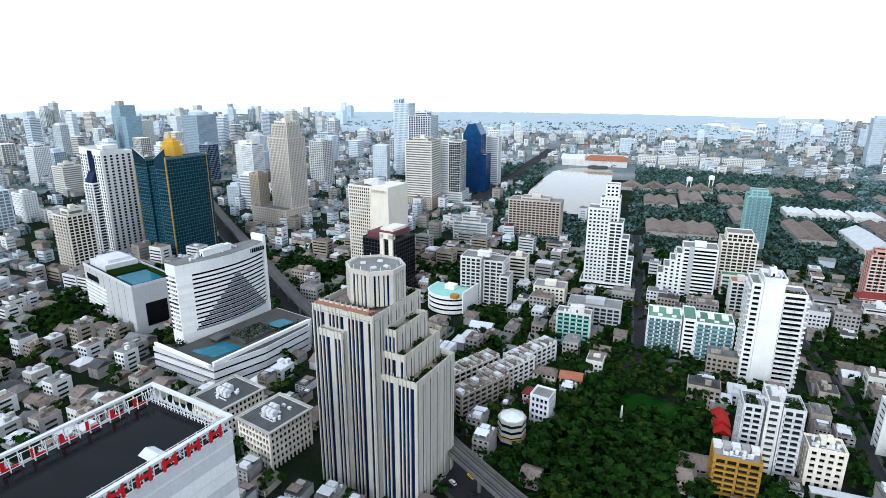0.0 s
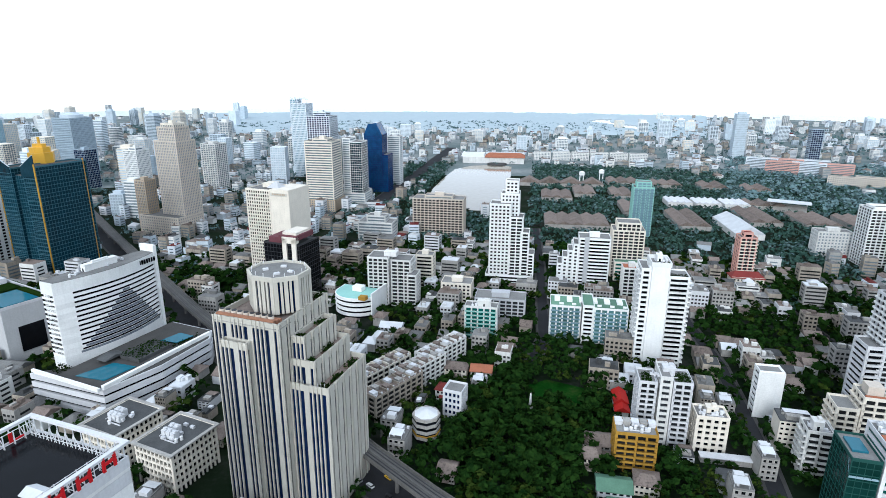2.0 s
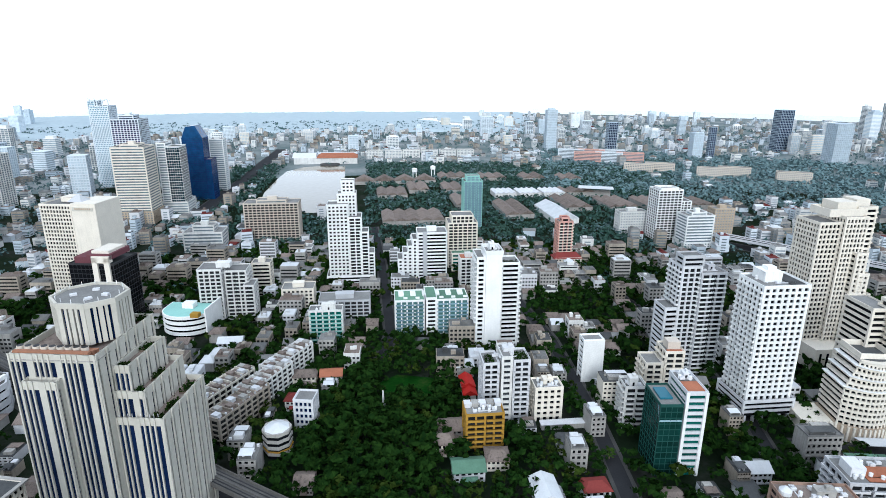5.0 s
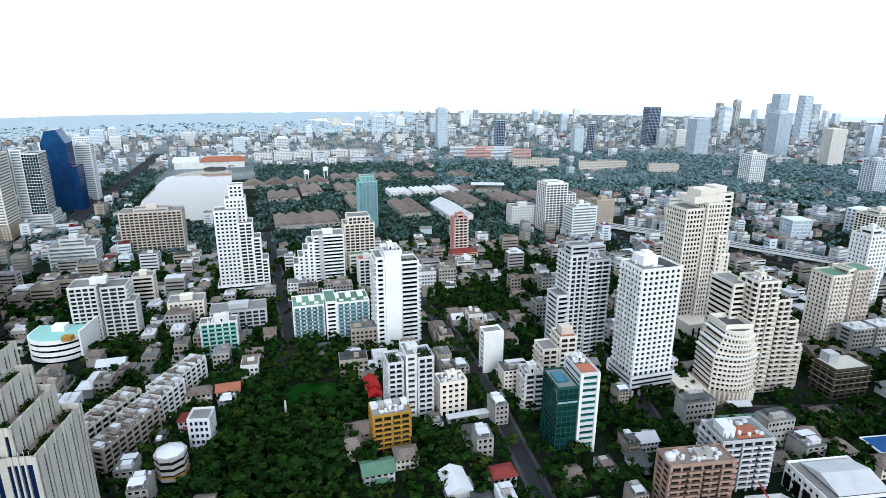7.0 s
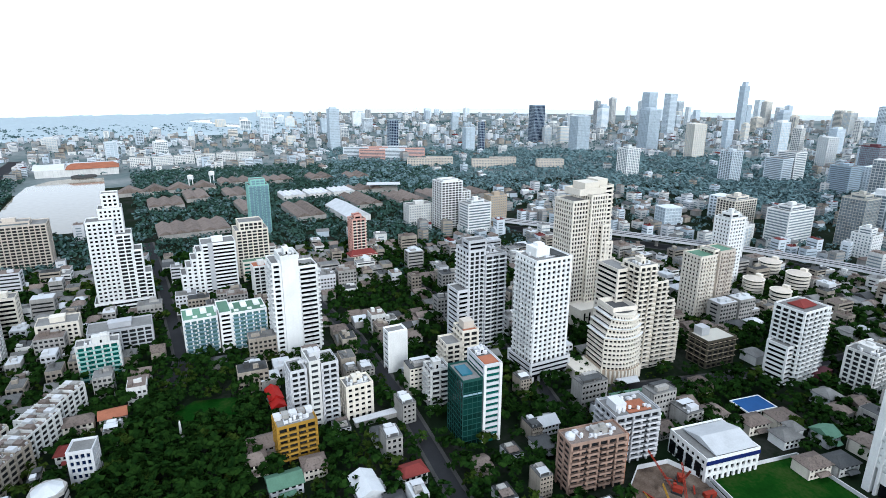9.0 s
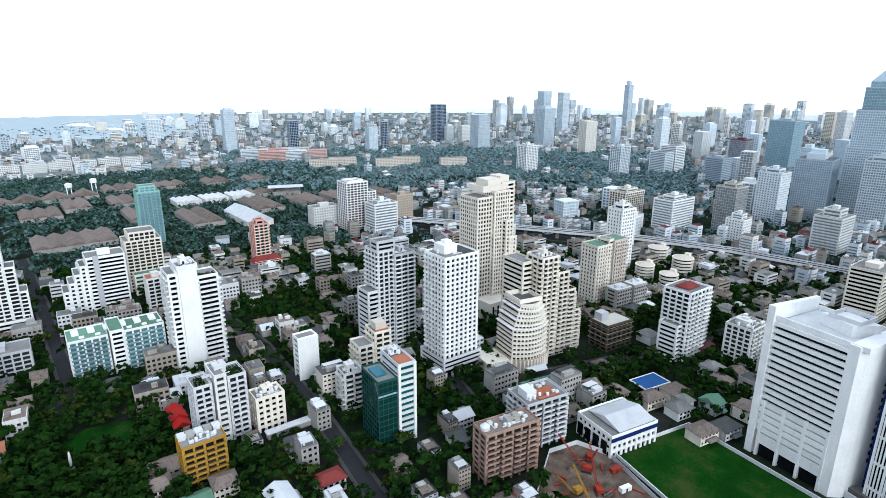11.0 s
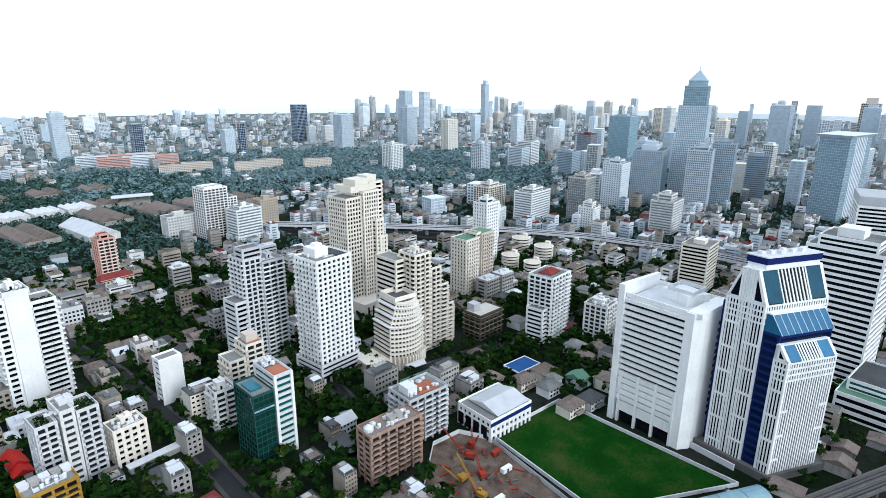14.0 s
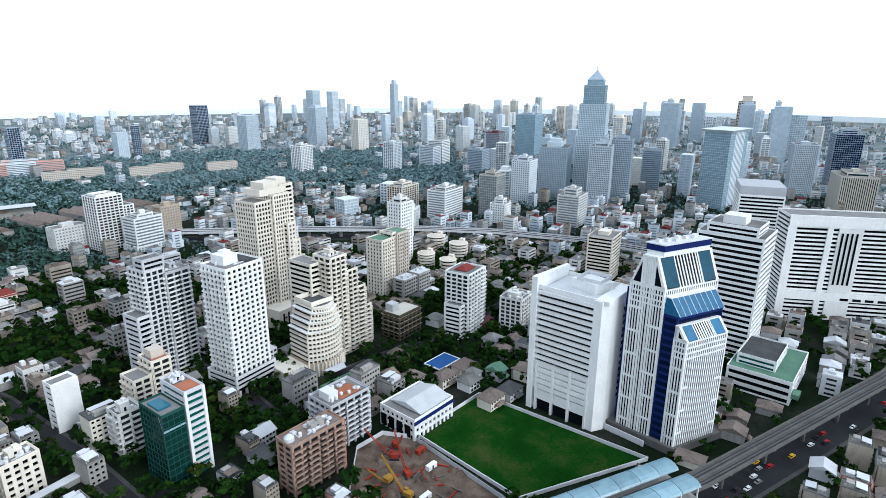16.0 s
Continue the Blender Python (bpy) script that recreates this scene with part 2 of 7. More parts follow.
class Geo:
    """Collects boxes, prisms and quads into one mesh."""

    def __init__(self):
        self.v, self.f, self.m = [], [], []

    def hexa(self, pts, m=0, bottom=True):
        i = len(self.v)
        self.v += pts
        fs = [(4, 5, 6, 7), (0, 1, 5, 4), (1, 2, 6, 5), (2, 3, 7, 6), (3, 0, 4, 7)] + ([(3, 2, 1, 0)] if bottom else [])
        self.f += [tuple(i + k for k in q) for q in fs]
        self.m += [m] * len(fs)
        return self

    def box(self, x0, x1, y0, y1, z0, z1, m=0):
        self.hexa([(x0, y0, z0), (x1, y0, z0), (x1, y1, z0), (x0, y1, z0), (x0, y0, z1), (x1, y0, z1), (x1, y1, z1), (x0, y1, z1)], m)
        return self

    def at(self, x, y, z, w, d, h, m=0, rot=0.0):
        c, s = math.cos(radians(rot)), math.sin(radians(rot))
        q = [(x + c * a - s * b, y + s * a + c * b) for a, b in ((-w / 2, -d / 2), (w / 2, -d / 2), (w / 2, d / 2), (-w / 2, d / 2))]
        self.hexa([(*p, z) for p in q] + [(*p, z + h) for p in q], m)
        return self

    def ring(self, w, d, z0, z1, t=0.5, m=0, ox=0, oy=0):
        i = len(self.v)
        for a, b, z in ((w / 2, d / 2, z0), (w / 2, d / 2, z1), (w / 2 - t, d / 2 - t, z1), (w / 2 - t, d / 2 - t, z0)):
            self.v += [(ox - a, oy - b, z), (ox + a, oy - b, z), (ox + a, oy + b, z), (ox - a, oy + b, z)]
        for r in range(4):
            for k in range(4):
                j, q = (k + 1) % 4, (r + 1) % 4
                self.f.append((i + 4 * r + k, i + 4 * r + j, i + 4 * q + j, i + 4 * q + k))
                self.m.append(m)
        return self

    def face(self, pts, m=0):
        i = len(self.v)
        self.v += list(pts)
        self.f.append(tuple(range(i, i + len(pts))))
        self.m.append(m)
        return self

    def prism(self, poly, z0, z1, m=0, top=None):
        n, i = len(poly), len(self.v)
        self.v += [(*p, z0) for p in poly] + [(*p, z1) for p in poly]
        for k in range(n):
            j = (k + 1) % n
            self.f.append((i + k, i + j, i + n + j, i + n + k))
            self.m.append(m)
        self.f += [tuple(i + n + k for k in range(n)), tuple(i + k for k in reversed(range(n)))]
        self.m += [m if top is None else top, m]
        return self

    def cyl(self, x, y, z0, z1, r, m=0, n=10, r1=None):
        r1 = r if r1 is None else r1
        i = len(self.v)
        for rr, z in ((r, z0), (r1, z1)):
            self.v += [(x + rr * math.cos(2 * math.pi * k / n), y + rr * math.sin(2 * math.pi * k / n), z) for k in range(n)]
        for k in range(n):
            j = (k + 1) % n
            self.f.append((i + k, i + j, i + n + j, i + n + k))
            self.m.append(m)
        self.f.append(tuple(i + n + k for k in range(n)))
        self.m.append(m)
        return self

    def gable(self, x0, x1, y0, y1, z, rise, m=0, hip=0.0, t=0.25):
        """A pitched roof with its ridge along x; hip pulls in the ridge's ends."""
        ym = (y0 + y1) / 2
        a, b = (x0 + hip, ym, z + rise), (x1 - hip, ym, z + rise)
        p = [(x0, y0, z), (x1, y0, z), (x1, y1, z), (x0, y1, z)]
        q = [(u, v, w - t) for u, v, w in p]
        for f in ((p[0], p[1], b, a), (p[2], p[3], a, b), (p[1], p[2], b), (p[3], p[0], a), tuple(reversed(q)),
                  (q[0], q[1], p[1], p[0]), (q[1], q[2], p[2], p[1]), (q[2], q[3], p[3], p[2]), (q[3], q[0], p[0], p[3])):
            self.face(f, m)
        return self

    def beam(self, a, b, t, m=0):
        a, b = Vector(a), Vector(b)
        d = (b - a).normalized()
        s = d.cross(Vector((0, 0, 1)) if abs(d.z) < 0.9 else Vector((1, 0, 0))).normalized() * t / 2
        u = d.cross(s).normalized() * t / 2
        self.hexa([tuple(a + k) for k in (-s - u, s - u, s + u, -s + u)] + [tuple(b + k) for k in (-s - u, s - u, s + u, -s + u)], m)
        return self

    def mesh(self, name, *mats):
        me = bpy.data.meshes.new(name)
        me.from_pydata(self.v, [], self.f)
        for k in mats:
            me.materials.append(k)
        if len(mats) > 1:
            me.polygons.foreach_set("material_index", self.m)
        return me


def part(name, geo, mats, parent, label=""):
    """One mesh object under a thing; geo may be a mesh that other parts share."""
    mats = mats if isinstance(mats, (tuple, list)) else (mats,)
    ob = new(name, geo if isinstance(geo, bpy.types.Mesh) else geo.mesh(name, *mats))
    ob.parent = parent
    return tagged(ob, label)


def thing(name, geo, mats, label, category, group="", kind="", m=None):
    mats = mats if isinstance(mats, (tuple, list)) else (mats,)
    ob = new(name, geo.mesh(name, *mats) if geo else None)
    if m is not None:
        ob.matrix_world = m
    return tagged(ob, label, category, group, kind)


def inside(x, y, poly):
    hit = False
    for (a, b), (c, d) in zip(poly, poly[1:] + poly[:1]):
        if (b > y) != (d > y) and x < (c - a) * (y - b) / (d - b) + a:
            hit = not hit
    return hit


TAKEN = []   # (x, y, radius) of what already stands there
RNG = random.Random(7)
# style: share of wall in a storey, pier width, pier spacing, storey height
STYLES = {"punched": (0.46, 1.5, 3.4, 3.3), "bands": (0.46, 0.0, 0, 3.4), "curtain": (0.12, 0.2, 3.0, 3.6), "fins": (0.0, 1.3, 2.5, 3.5),
          "flats": (0.26, 1.0, 4.6, 3.1), "grid": (0.36, 0.85, 2.6, 3.3), "car_park": (0.62, 0.0, 0, 3.2), "slots": (0.42, 1.5, 3.7, 3.2)}


def section(top, w, d, z0, z1, style="punched", wall=WHITE, glass=WINDOW, ox=0.0, oy=0.0, balcony="", joined=False, roof=ROOF, parapet=1.2, storey=0, out=1.3, rail=None):
    """One block of a building: set-back glazing, spandrels storey by storey, piers, balconies and a roof with a parapet."""
    share, pw, gap, fh = STYLES[style]
    if style == "flats" and glass is WINDOW:
        glass = WINMID
    # beyond 640 m dark panes give way to the haze-tinted glass
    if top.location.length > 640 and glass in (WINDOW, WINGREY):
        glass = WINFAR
    joined = joined or top.location.length > 355
    fh = storey or fh
    n = max(1, round((z1 - z0) / fh))
    fh = (z1 - z0) / n
    deep = 0.7 if style != "curtain" else 0.12
    place = Matrix.Translation((ox, oy, z0))

    def put(name, me, m):
        o = part(name, me, (), top)
        o.matrix_basis = m
        if joined and name in ("spandrel", "pier", "balcony"):
            tagged(o, kind="stuff")
    # glazing
    g = Geo().box(-w / 2 + deep, w / 2 - deep, -d / 2 + deep, d / 2 - deep, 0.02, (z1 - z0 - 0.02) if joined else fh - 0.02)
    me = g.mesh("window_band", glass)
    for k in range(1 if joined else n):
        put("window_band", me, place @ Matrix.Translation((0, 0, k * fh)))
    # spandrels
    if share:
        sh = share * fh
        g = Geo()
        for k in range(n if joined else 1):
            if style == "curtain":
                g.ring(w, d, k * fh, k * fh + sh, deep + 0.06)
            else:
                g.ring(w, d, k * fh - (sh * 0.6 if k else 0), k * fh + sh * 0.4, deep + 0.06)
                if not joined:
                    g = Geo().ring(w, d, fh - sh * 0.6, fh + sh * 0.4 if n > 1 else fh, deep + 0.06)
        if joined and style != "curtain":
            g.ring(w, d, z1 - z0 - sh * 0.6, z1 - z0, deep + 0.06)
        me = g.mesh("spandrel", wall)
        for k in range(1 if joined else n):
            put("spandrel", me, place @ Matrix.Translation((0, 0, k * fh)))
    # piers, 3 cm proud
    spots = []
    cw = max(pw, 1.2 if style != "curtain" else 0.3)
    for half, other, turn in ((w / 2, d / 2, 0), (d / 2, w / 2, 90)):
        for s in (-1, 1):
            if pw:
                k = max(1, round((2 * half - cw) / gap))
                spots += [(turn, s, -half + cw / 2 + (2 * half - cw) * i / k, pw if 0 < i < k else cw, other) for i in range(k + 1)]
            else:
                spots += [(turn, s, q * (half - cw / 2), cw, other) for q in (-1, 1)]
    cache, allp = {}, Geo()
    for turn, s, at, width, other in spots:
        if joined:
            x, y = (at, s * (other - deep / 2)) if turn == 0 else (s * (other - deep / 2), at)
            allp.at(x, y, 0, width if turn == 0 else deep + 0.12, deep + 0.12 if turn == 0 else width, z1 - z0)
        else:
            key = (turn, round(width, 2))
            if key not in cache:
                cache[key] = Geo().at(0, 0, 0, width if turn == 0 else deep + 0.12, deep + 0.12 if turn == 0 else width, z1 - z0).mesh("pier", wall)
            put("pier", cache[key], place @ Matrix.Translation((at, s * (other - deep / 2), 0) if turn == 0 else (s * (other - deep / 2), at, 0)))
    if joined:
        put("pier", allp.mesh("pier", wall), place)
    # balconies: slab and front rail on the faces named
    shapes = {}
    for side in balcony:
        half, other = (w / 2, d / 2) if side in "fb" else (d / 2, w / 2)
        s = -1 if side in "fl" else 1
        nb = max(1, round(2 * half / 8))
        bw = 2 * half / nb
        b0, b1 = sorted((s * (other - 0.05), s * (other + out)))
        r0, r1 = sorted((s * (other + out - 0.15), s * (other + out)))
        e = bw / 2 - 0.55
        key = (side, joined)
        g = Geo()
        for k in range(n if joined else 1):
            for i in range(nb if joined else 1):
                c, z = (-half + bw * (i + 0.5) if joined else 0), (k * fh if joined else 0)
                for a0, a1, q0, q1, h0, h1 in ((c - e, c + e, b0, b1, z - 0.1, z + 0.12), (c - e, c + e, r0, r1, z + 0.1, z + 1.0), (c - e, c - e + 0.15, b0, b1, z + 0.1, z + 1.0), (c + e - 0.15, c + e, b0, b1, z + 0.1, z + 1.0)):
                    if k or not joined:
                        g.box(a0, a1, q0, q1, h0, h1) if side in "fb" else g.box(q0, q1, a0, a1, h0, h1)
        me = g.mesh("balcony", rail or wall)
        if joined:
            put("balcony", me, place)
        else:
            for k in range(1, n):
                for i in range(nb):
                    c = -half + bw * (i + 0.5)
                    put("balcony", me, place @ Matrix.Translation((c, 0, k * fh) if side in "fb" else (0, c, k * fh)))
    # roof
    g = Geo().box(-w / 2 + 0.3, w / 2 - 0.3, -d / 2 + 0.3, d / 2 - 0.3, -0.1, 0.25)
    put("roof", g.mesh("roof", roof), Matrix.Translation((ox, oy, z1)))
    if parapet:
        put("parapet", Geo().ring(w + 0.1, d + 0.1, -0.3, parapet, 0.35).mesh("parapet", wall), Matrix.Translation((ox, oy, z1)))


def roof_kit(top, w, d, z, wall, ox=0.0, oy=0.0, seed=1, dense=1.0, room=True):
    """Stair head, water tanks, cooling units and ducts on a flat roof."""
    r = random.Random(seed)
    if top.location.length > 420:
        part("plant_room", Geo().at(ox, oy, z + 0.2, w * 0.35, d * 0.4, 3.6).at(ox, oy, z + 3.8, w * 0.37, d * 0.42, 0.3), wall, top)
        return
    if room:
        a, b, h = w * r.uniform(0.25, 0.4), d * r.uniform(0.3, 0.5), r.uniform(2.8, 4.5)
        x, y = ox + w * r.uniform(-0.15, 0.15), oy + d * r.uniform(-0.12, 0.12)
        g = Geo().at(x, y, z + 0.2, a, b, h).at(x, y, z + 0.2 + h, a + 0.5, b + 0.5, 0.3).at(x + a * 0.2, y, z + h + 0.4, a * 0.4, b * 0.5, 1.4)
        part("plant_room", g, wall, top)
        part("plant_room_door", Geo().at(x, y - b / 2 - 0.04, z + 0.3, 1.1, 0.1, 2.1), WINDOW, top)
    for k in range(int(4.6 * dense)):
        x, y = ox + w * r.uniform(-0.4, 0.4), oy + d * r.uniform(-0.4, 0.4)
        if r.random() < 0.5:
            part("water_tank", Geo().cyl(x, y, z + 0.2, z + 2.1, 0.8).cyl(x, y, z + 2.1, z + 2.4, 0.8, r1=0.2), STEEL, top)
        else:
            part("cooling_unit", Geo().at(x, y, z + 0.5, 2.2, 1.4, 1.2).at(x, y, z + 0.2, 2.0, 0.2, 0.3).cyl(x, y, z + 1.7, z + 1.85, 0.5), LIGHT, top)
    part("roof_duct", Geo().at(ox + w * 0.1, oy - d * 0.3, z + 0.3, w * 0.5, 0.5, 0.4).at(ox - w * 0.3, oy, z + 0.3, 0.4, d * 0.5, 0.35), LIGHT, top)


def shrubs(top, x, y, z, w, d, n, seed, leaf=None):
    """Planted bed: loose leaf sprays over a box of soil."""
    r = random.Random(seed)
    g = Geo()
    for _ in range(n):
        p = Vector((x + r.uniform(-w, w) / 2, y + r.uniform(-d, d) / 2, z + abs(r.gauss(0.6, 0.6))))
        a = Vector((r.gauss(0, 1), r.gauss(0, 1), r.gauss(0, 0.5))).normalized()
        b = a.cross(Vector((r.gauss(0, 1), r.gauss(0, 1), r.gauss(0, 1)))).normalized()
        k = r.uniform(0.35, 0.8)
        g.face([tuple(p + a * k), tuple(p + b * k * 0.6), tuple(p - a * k), tuple(p - b * k * 0.6)])
    return tagged(part("planting", g, leaf or LEAF, top), kind="stuff")


def building(name, x, y, phi, label, category="building", r=None, w=20, d=20):
    ob = thing(name, None, (), label, category, m=pose(x, y, 0, 0, 0, phi))
    TAKEN.append((x, y, math.radians(phi), w / 2 + 2, d / 2 + 2))
    return ob


def blocked(x, y, pad=0.0):
    for a, b, t, hw, hd in TAKEN:
        dx, dy = x - a, y - b
        c, s = math.cos(t), math.sin(t)
        if abs(c * dx + s * dy) < hw + pad and abs(-s * dx + c * dy) < hd + pad:
            return True
    return False


def simple(name, label, x, y, phi, w, d, h, style, wall=WHITE, glass=WINDOW, category="building", balcony="", joined=False, base=0.0, base_wall=None, kit=1.0, roof=ROOF, storey=0, crown=0.0, rail=None):
    """A plain tower: base storeys, shaft, roof kit, and a smaller block on top where it has one."""
    ob = building(name, x, y, phi, label, category, w=w, d=d)
    if base:
        section(ob, w + 3, d + 3, 0, base, "punched", base_wall or wall, glass, joined=True, roof=roof)
    section(ob, w, d, base, h, style, wall, glass, balcony=balcony, joined=joined, roof=roof, storey=storey, rail=rail)
    if crown:
        section(ob, w * 0.55, d * 0.6, h + 0.2, h + crown, "bands", wall, glass, joined=True, roof=roof)
    if kit:
        roof_kit(ob, w * (0.5 if crown else 1), d * (0.5 if crown else 1), h + crown, wall, seed=int(x * 7 + y), dense=kit)
    return ob

# ---------------------------------------------------------------- ground, water, roads


def sheet(name, poly, z, material, label, category, kind="structure", thick=0.0):
    g = Geo()
    if thick:
        g.prism(poly, z - thick, z)
    else:
        g.face([(*p, z) for p in poly])
    return thing(name, g, material, label, category, kind=kind)


def strip(name, pts, width, z, material, label, category="road", thick=0.0):
    """A band of even width along a line of points."""
    pts = [Vector(p) for p in pts]
    left, right = [], []
    for i, p in enumerate(pts):
        d = (pts[min(i + 1, len(pts) - 1)] - pts[max(i - 1, 0)]).normalized()
        s = Vector((-d.y, d.x)) * width / 2
        left.append(p + s)
        right.append(p - s)
    g = Geo()
    for i in range(len(pts) - 1):
        q = [left[i], right[i], right[i + 1], left[i + 1]]
        if thick:
            g.hexa([(k.x, k.y, z - thick) for k in q] + [(k.x, k.y, z) for k in q])
        else:
            g.face([(k.x, k.y, z) for k in q])
    return thing(name, g, material, label, category, kind="structure") if label else g


def circle(r, n=96):
    return [(r * math.cos(2 * math.pi * k / n), r * math.sin(2 * math.pi * k / n)) for k in range(n)]


# ground sheet; beyond 1150 m it takes the haze-paled colour
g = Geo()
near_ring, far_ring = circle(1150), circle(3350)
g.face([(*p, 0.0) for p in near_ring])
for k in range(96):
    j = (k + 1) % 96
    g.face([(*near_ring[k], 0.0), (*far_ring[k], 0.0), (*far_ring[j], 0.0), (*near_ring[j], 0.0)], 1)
thing("ground", g, (GROUND, FARGROUND), "dark city ground of yards, lanes and scrub, hazed pale far out", "ground", kind="structure")
# upright band round the edge, painted the colour of haze
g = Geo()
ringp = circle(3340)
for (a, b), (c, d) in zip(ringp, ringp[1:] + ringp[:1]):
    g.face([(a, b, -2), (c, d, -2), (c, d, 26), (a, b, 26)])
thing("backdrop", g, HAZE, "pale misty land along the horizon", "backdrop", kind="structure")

LAKE = [(136, 928), (150, 985), (195, 1113), (232, 1205), (280, 1250), (330, 1252), (362, 1222), (325, 1100), (278, 959), (236, 850), (211, 796), (180, 806), (160, 860)]
sheet("lake", LAKE, 0.12, WATER, "long pale lake reflecting the overcast sky", "lake")
TAKEN.append((250, 1020, radians(-19), 85, 250))
TAKEN.append((264, 14, radians(-27), 33, 58))
TAKEN.append((232, 55, radians(-30), 30, 40))
TAKEN.append((122, 296, radians(-20), 12, 12))
RIVER = [(1096, 1992), (1130, 2040), (1200, 2180), (1225, 2300), (1200, 2420), (1225, 2560), (1330, 2700), (1250, 2720), (1120, 2600), (1090, 2450), (1120, 2320), (1090, 2200)]
sheet("river", RIVER, 0.15, WATER, "bright bend of a distant river", "river")
GARDEN = [(48, 265), (66, 300), (104, 322), (153, 296), (141, 254), (112, 232), (100, 205), (60, 205), (40, 240)]
sheet("lawn", [(104, 308), (122, 314), (141, 300), (139, 281), (124, 278), (108, 290)], 0.1, LAWN, "small park lawn ringed by trees", "lawn")
FIELD = [(261, 66), (309, 38), (264, -54), (222, 8)]
sheet("grass_field", FIELD, 0.15, LAWN, "large empty plot of bright green grass", "field")
SITE = [(258, 84), (243, 93), (205, 84), (206, 36), (220, 14), (258, 67)]
sheet("building_site", SITE, 0.1, SOIL, "bare brown soil of a construction site", "building site")
for nm, poly in (("stadium_lawn", [(560, 760), (660, 690), (720, 770), (620, 850)]), ("meadow", [(790, 860), (880, 790), (930, 850), (840, 920)]),
                 ("park_lawn", [(980, 1010), (1060, 940), (1100, 1000), (1020, 1070)]), ("far_lawn", [(1150, 470), (1220, 420), (1260, 480), (1190, 530)])):
    sheet(nm, poly, 0.1, LAWN, "flat green sports lawn among trees", "lawn")

RAIL = [(-420, 965), (-275, 708), (-125, 450), (5, 243), (30, 207), (110, 102), (238, -72), (358, -203), (470, -310)]
ROADS = []


def road(name, pts, width, label):
    ROADS.append((pts, width))
    strip(name, pts, width, 0.06, ASPHALT, label)
    for s in (-1, 1):
        q = [Vector(p) for p in pts]
        line = []
        for i, p in enumerate(q):
            d = (q[min(i + 1, len(q) - 1)] - q[max(i - 1, 0)]).normalized()
            line.append(p + Vector((-d.y, d.x)) * s * (width / 2 + 1.0))
        strip("pavement", [tuple(p) for p in line], 2.0, 0.16, PAVE, "narrow raised concrete pavement", "pavement", thick=0.2)


road("main_road", RAIL, 24, "wide asphalt avenue under the elevated railway")
SOI1 = [(60, 190), (121, 340), (141, 374), (193, 535), (240, 690)]
SOI2 = [(140, 75), (170, 149), (210, 231), (245, 316), (262, 380), (300, 500)]
SOI3 = [(205, 90), (262, 150), (289, 187), (340, 300), (372, 437)]
SOI4 = [(282, 154), (331, 121), (363, 98), (420, 60), (520, 5)]
LAKESIDE = [(40, 860), (79, 969), (146, 1148), (216, 1362), (300, 1600)]
road("side_street", SOI1[1:], 8, "narrow side street between apartment blocks")
road("side_street", SOI2, 8, "narrow side street lined with parked cars")
road("side_street", SOI3[1:], 7, "narrow lane between houses and towers")
road("side_street", SOI4, 8, "lane with parked cars beside a hotel")
road("lakeside_road", LAKESIDE, 26, "wide dual carriageway along the lake")
EXPRESS = [(560, 520), (625, 309), (662, 160), (667, 65), (650, -35), (617, -109), (560, -200)]
road("service_road", EXPRESS, 22, "road below the expressway")


def near_road(x, y, pad=3.0):
    p = Vector((x, y))
    for pts, width in ROADS:
        for a, b in zip(pts, pts[1:]):
            a, b = Vector(a), Vector(b)
            t = max(0, min(1, (p - a).dot(b - a) / (b - a).length_squared))
            if (p - (a + (b - a) * t)).length < width / 2 + pad:
                return True
    return False


# elevated railway: deck, parapets, rails, pillars
viaduct = thing("elevated_railway", None, (), "grey concrete elevated railway on single pillars", "railway", kind="structure")
part("deck", strip("", RAIL, 9.5, 12.0, SOOT, "", thick=1.2), SOOT, viaduct)
for off, wid, zz, th, nm, mt in ((4.6, 0.3, 13.2, 1.2, "parapet", SOOT), (-4.6, 0.3, 13.2, 1.2, "parapet", SOOT), (0, 0.8, 12.5, 0.5, "walkway", SOOT),
                                 (1.6, 0.35, 12.25, 0.25, "rail", DARKM), (3.1, 0.35, 12.25, 0.25, "rail", DARKM), (-1.6, 0.35, 12.25, 0.25, "rail", DARKM), (-3.1, 0.35, 12.25, 0.25, "rail", DARKM)):
    q = [Vector(p) for p in RAIL]
    line = []
    for i, p in enumerate(q):
        d = (q[min(i + 1, len(q) - 1)] - q[max(i - 1, 0)]).normalized()
        line.append(tuple(p + Vector((-d.y, d.x)) * off))
    part(nm, strip("", line, wid, zz, mt, "", thick=th), mt, viaduct)
pillar = Geo().cyl(0, 0, 0, 9.6, 1.0, n=12).at(0, 0, 9.5, 2.0, 8.4, 1.32).mesh("pillar", SOOT)
for a, b in zip(RAIL, RAIL[1:]):
    a, b = Vector(a), Vector(b)
    k = max(1, int((b - a).length / 30))
    for i in range(k):
        p = a + (b - a) * (i + 0.5) / k
        part("pillar", pillar, (), viaduct).matrix_basis = pose(p.x, p.y, 0, 0, 0, math.degrees(math.atan2((b - a).y, (b - a).x)))

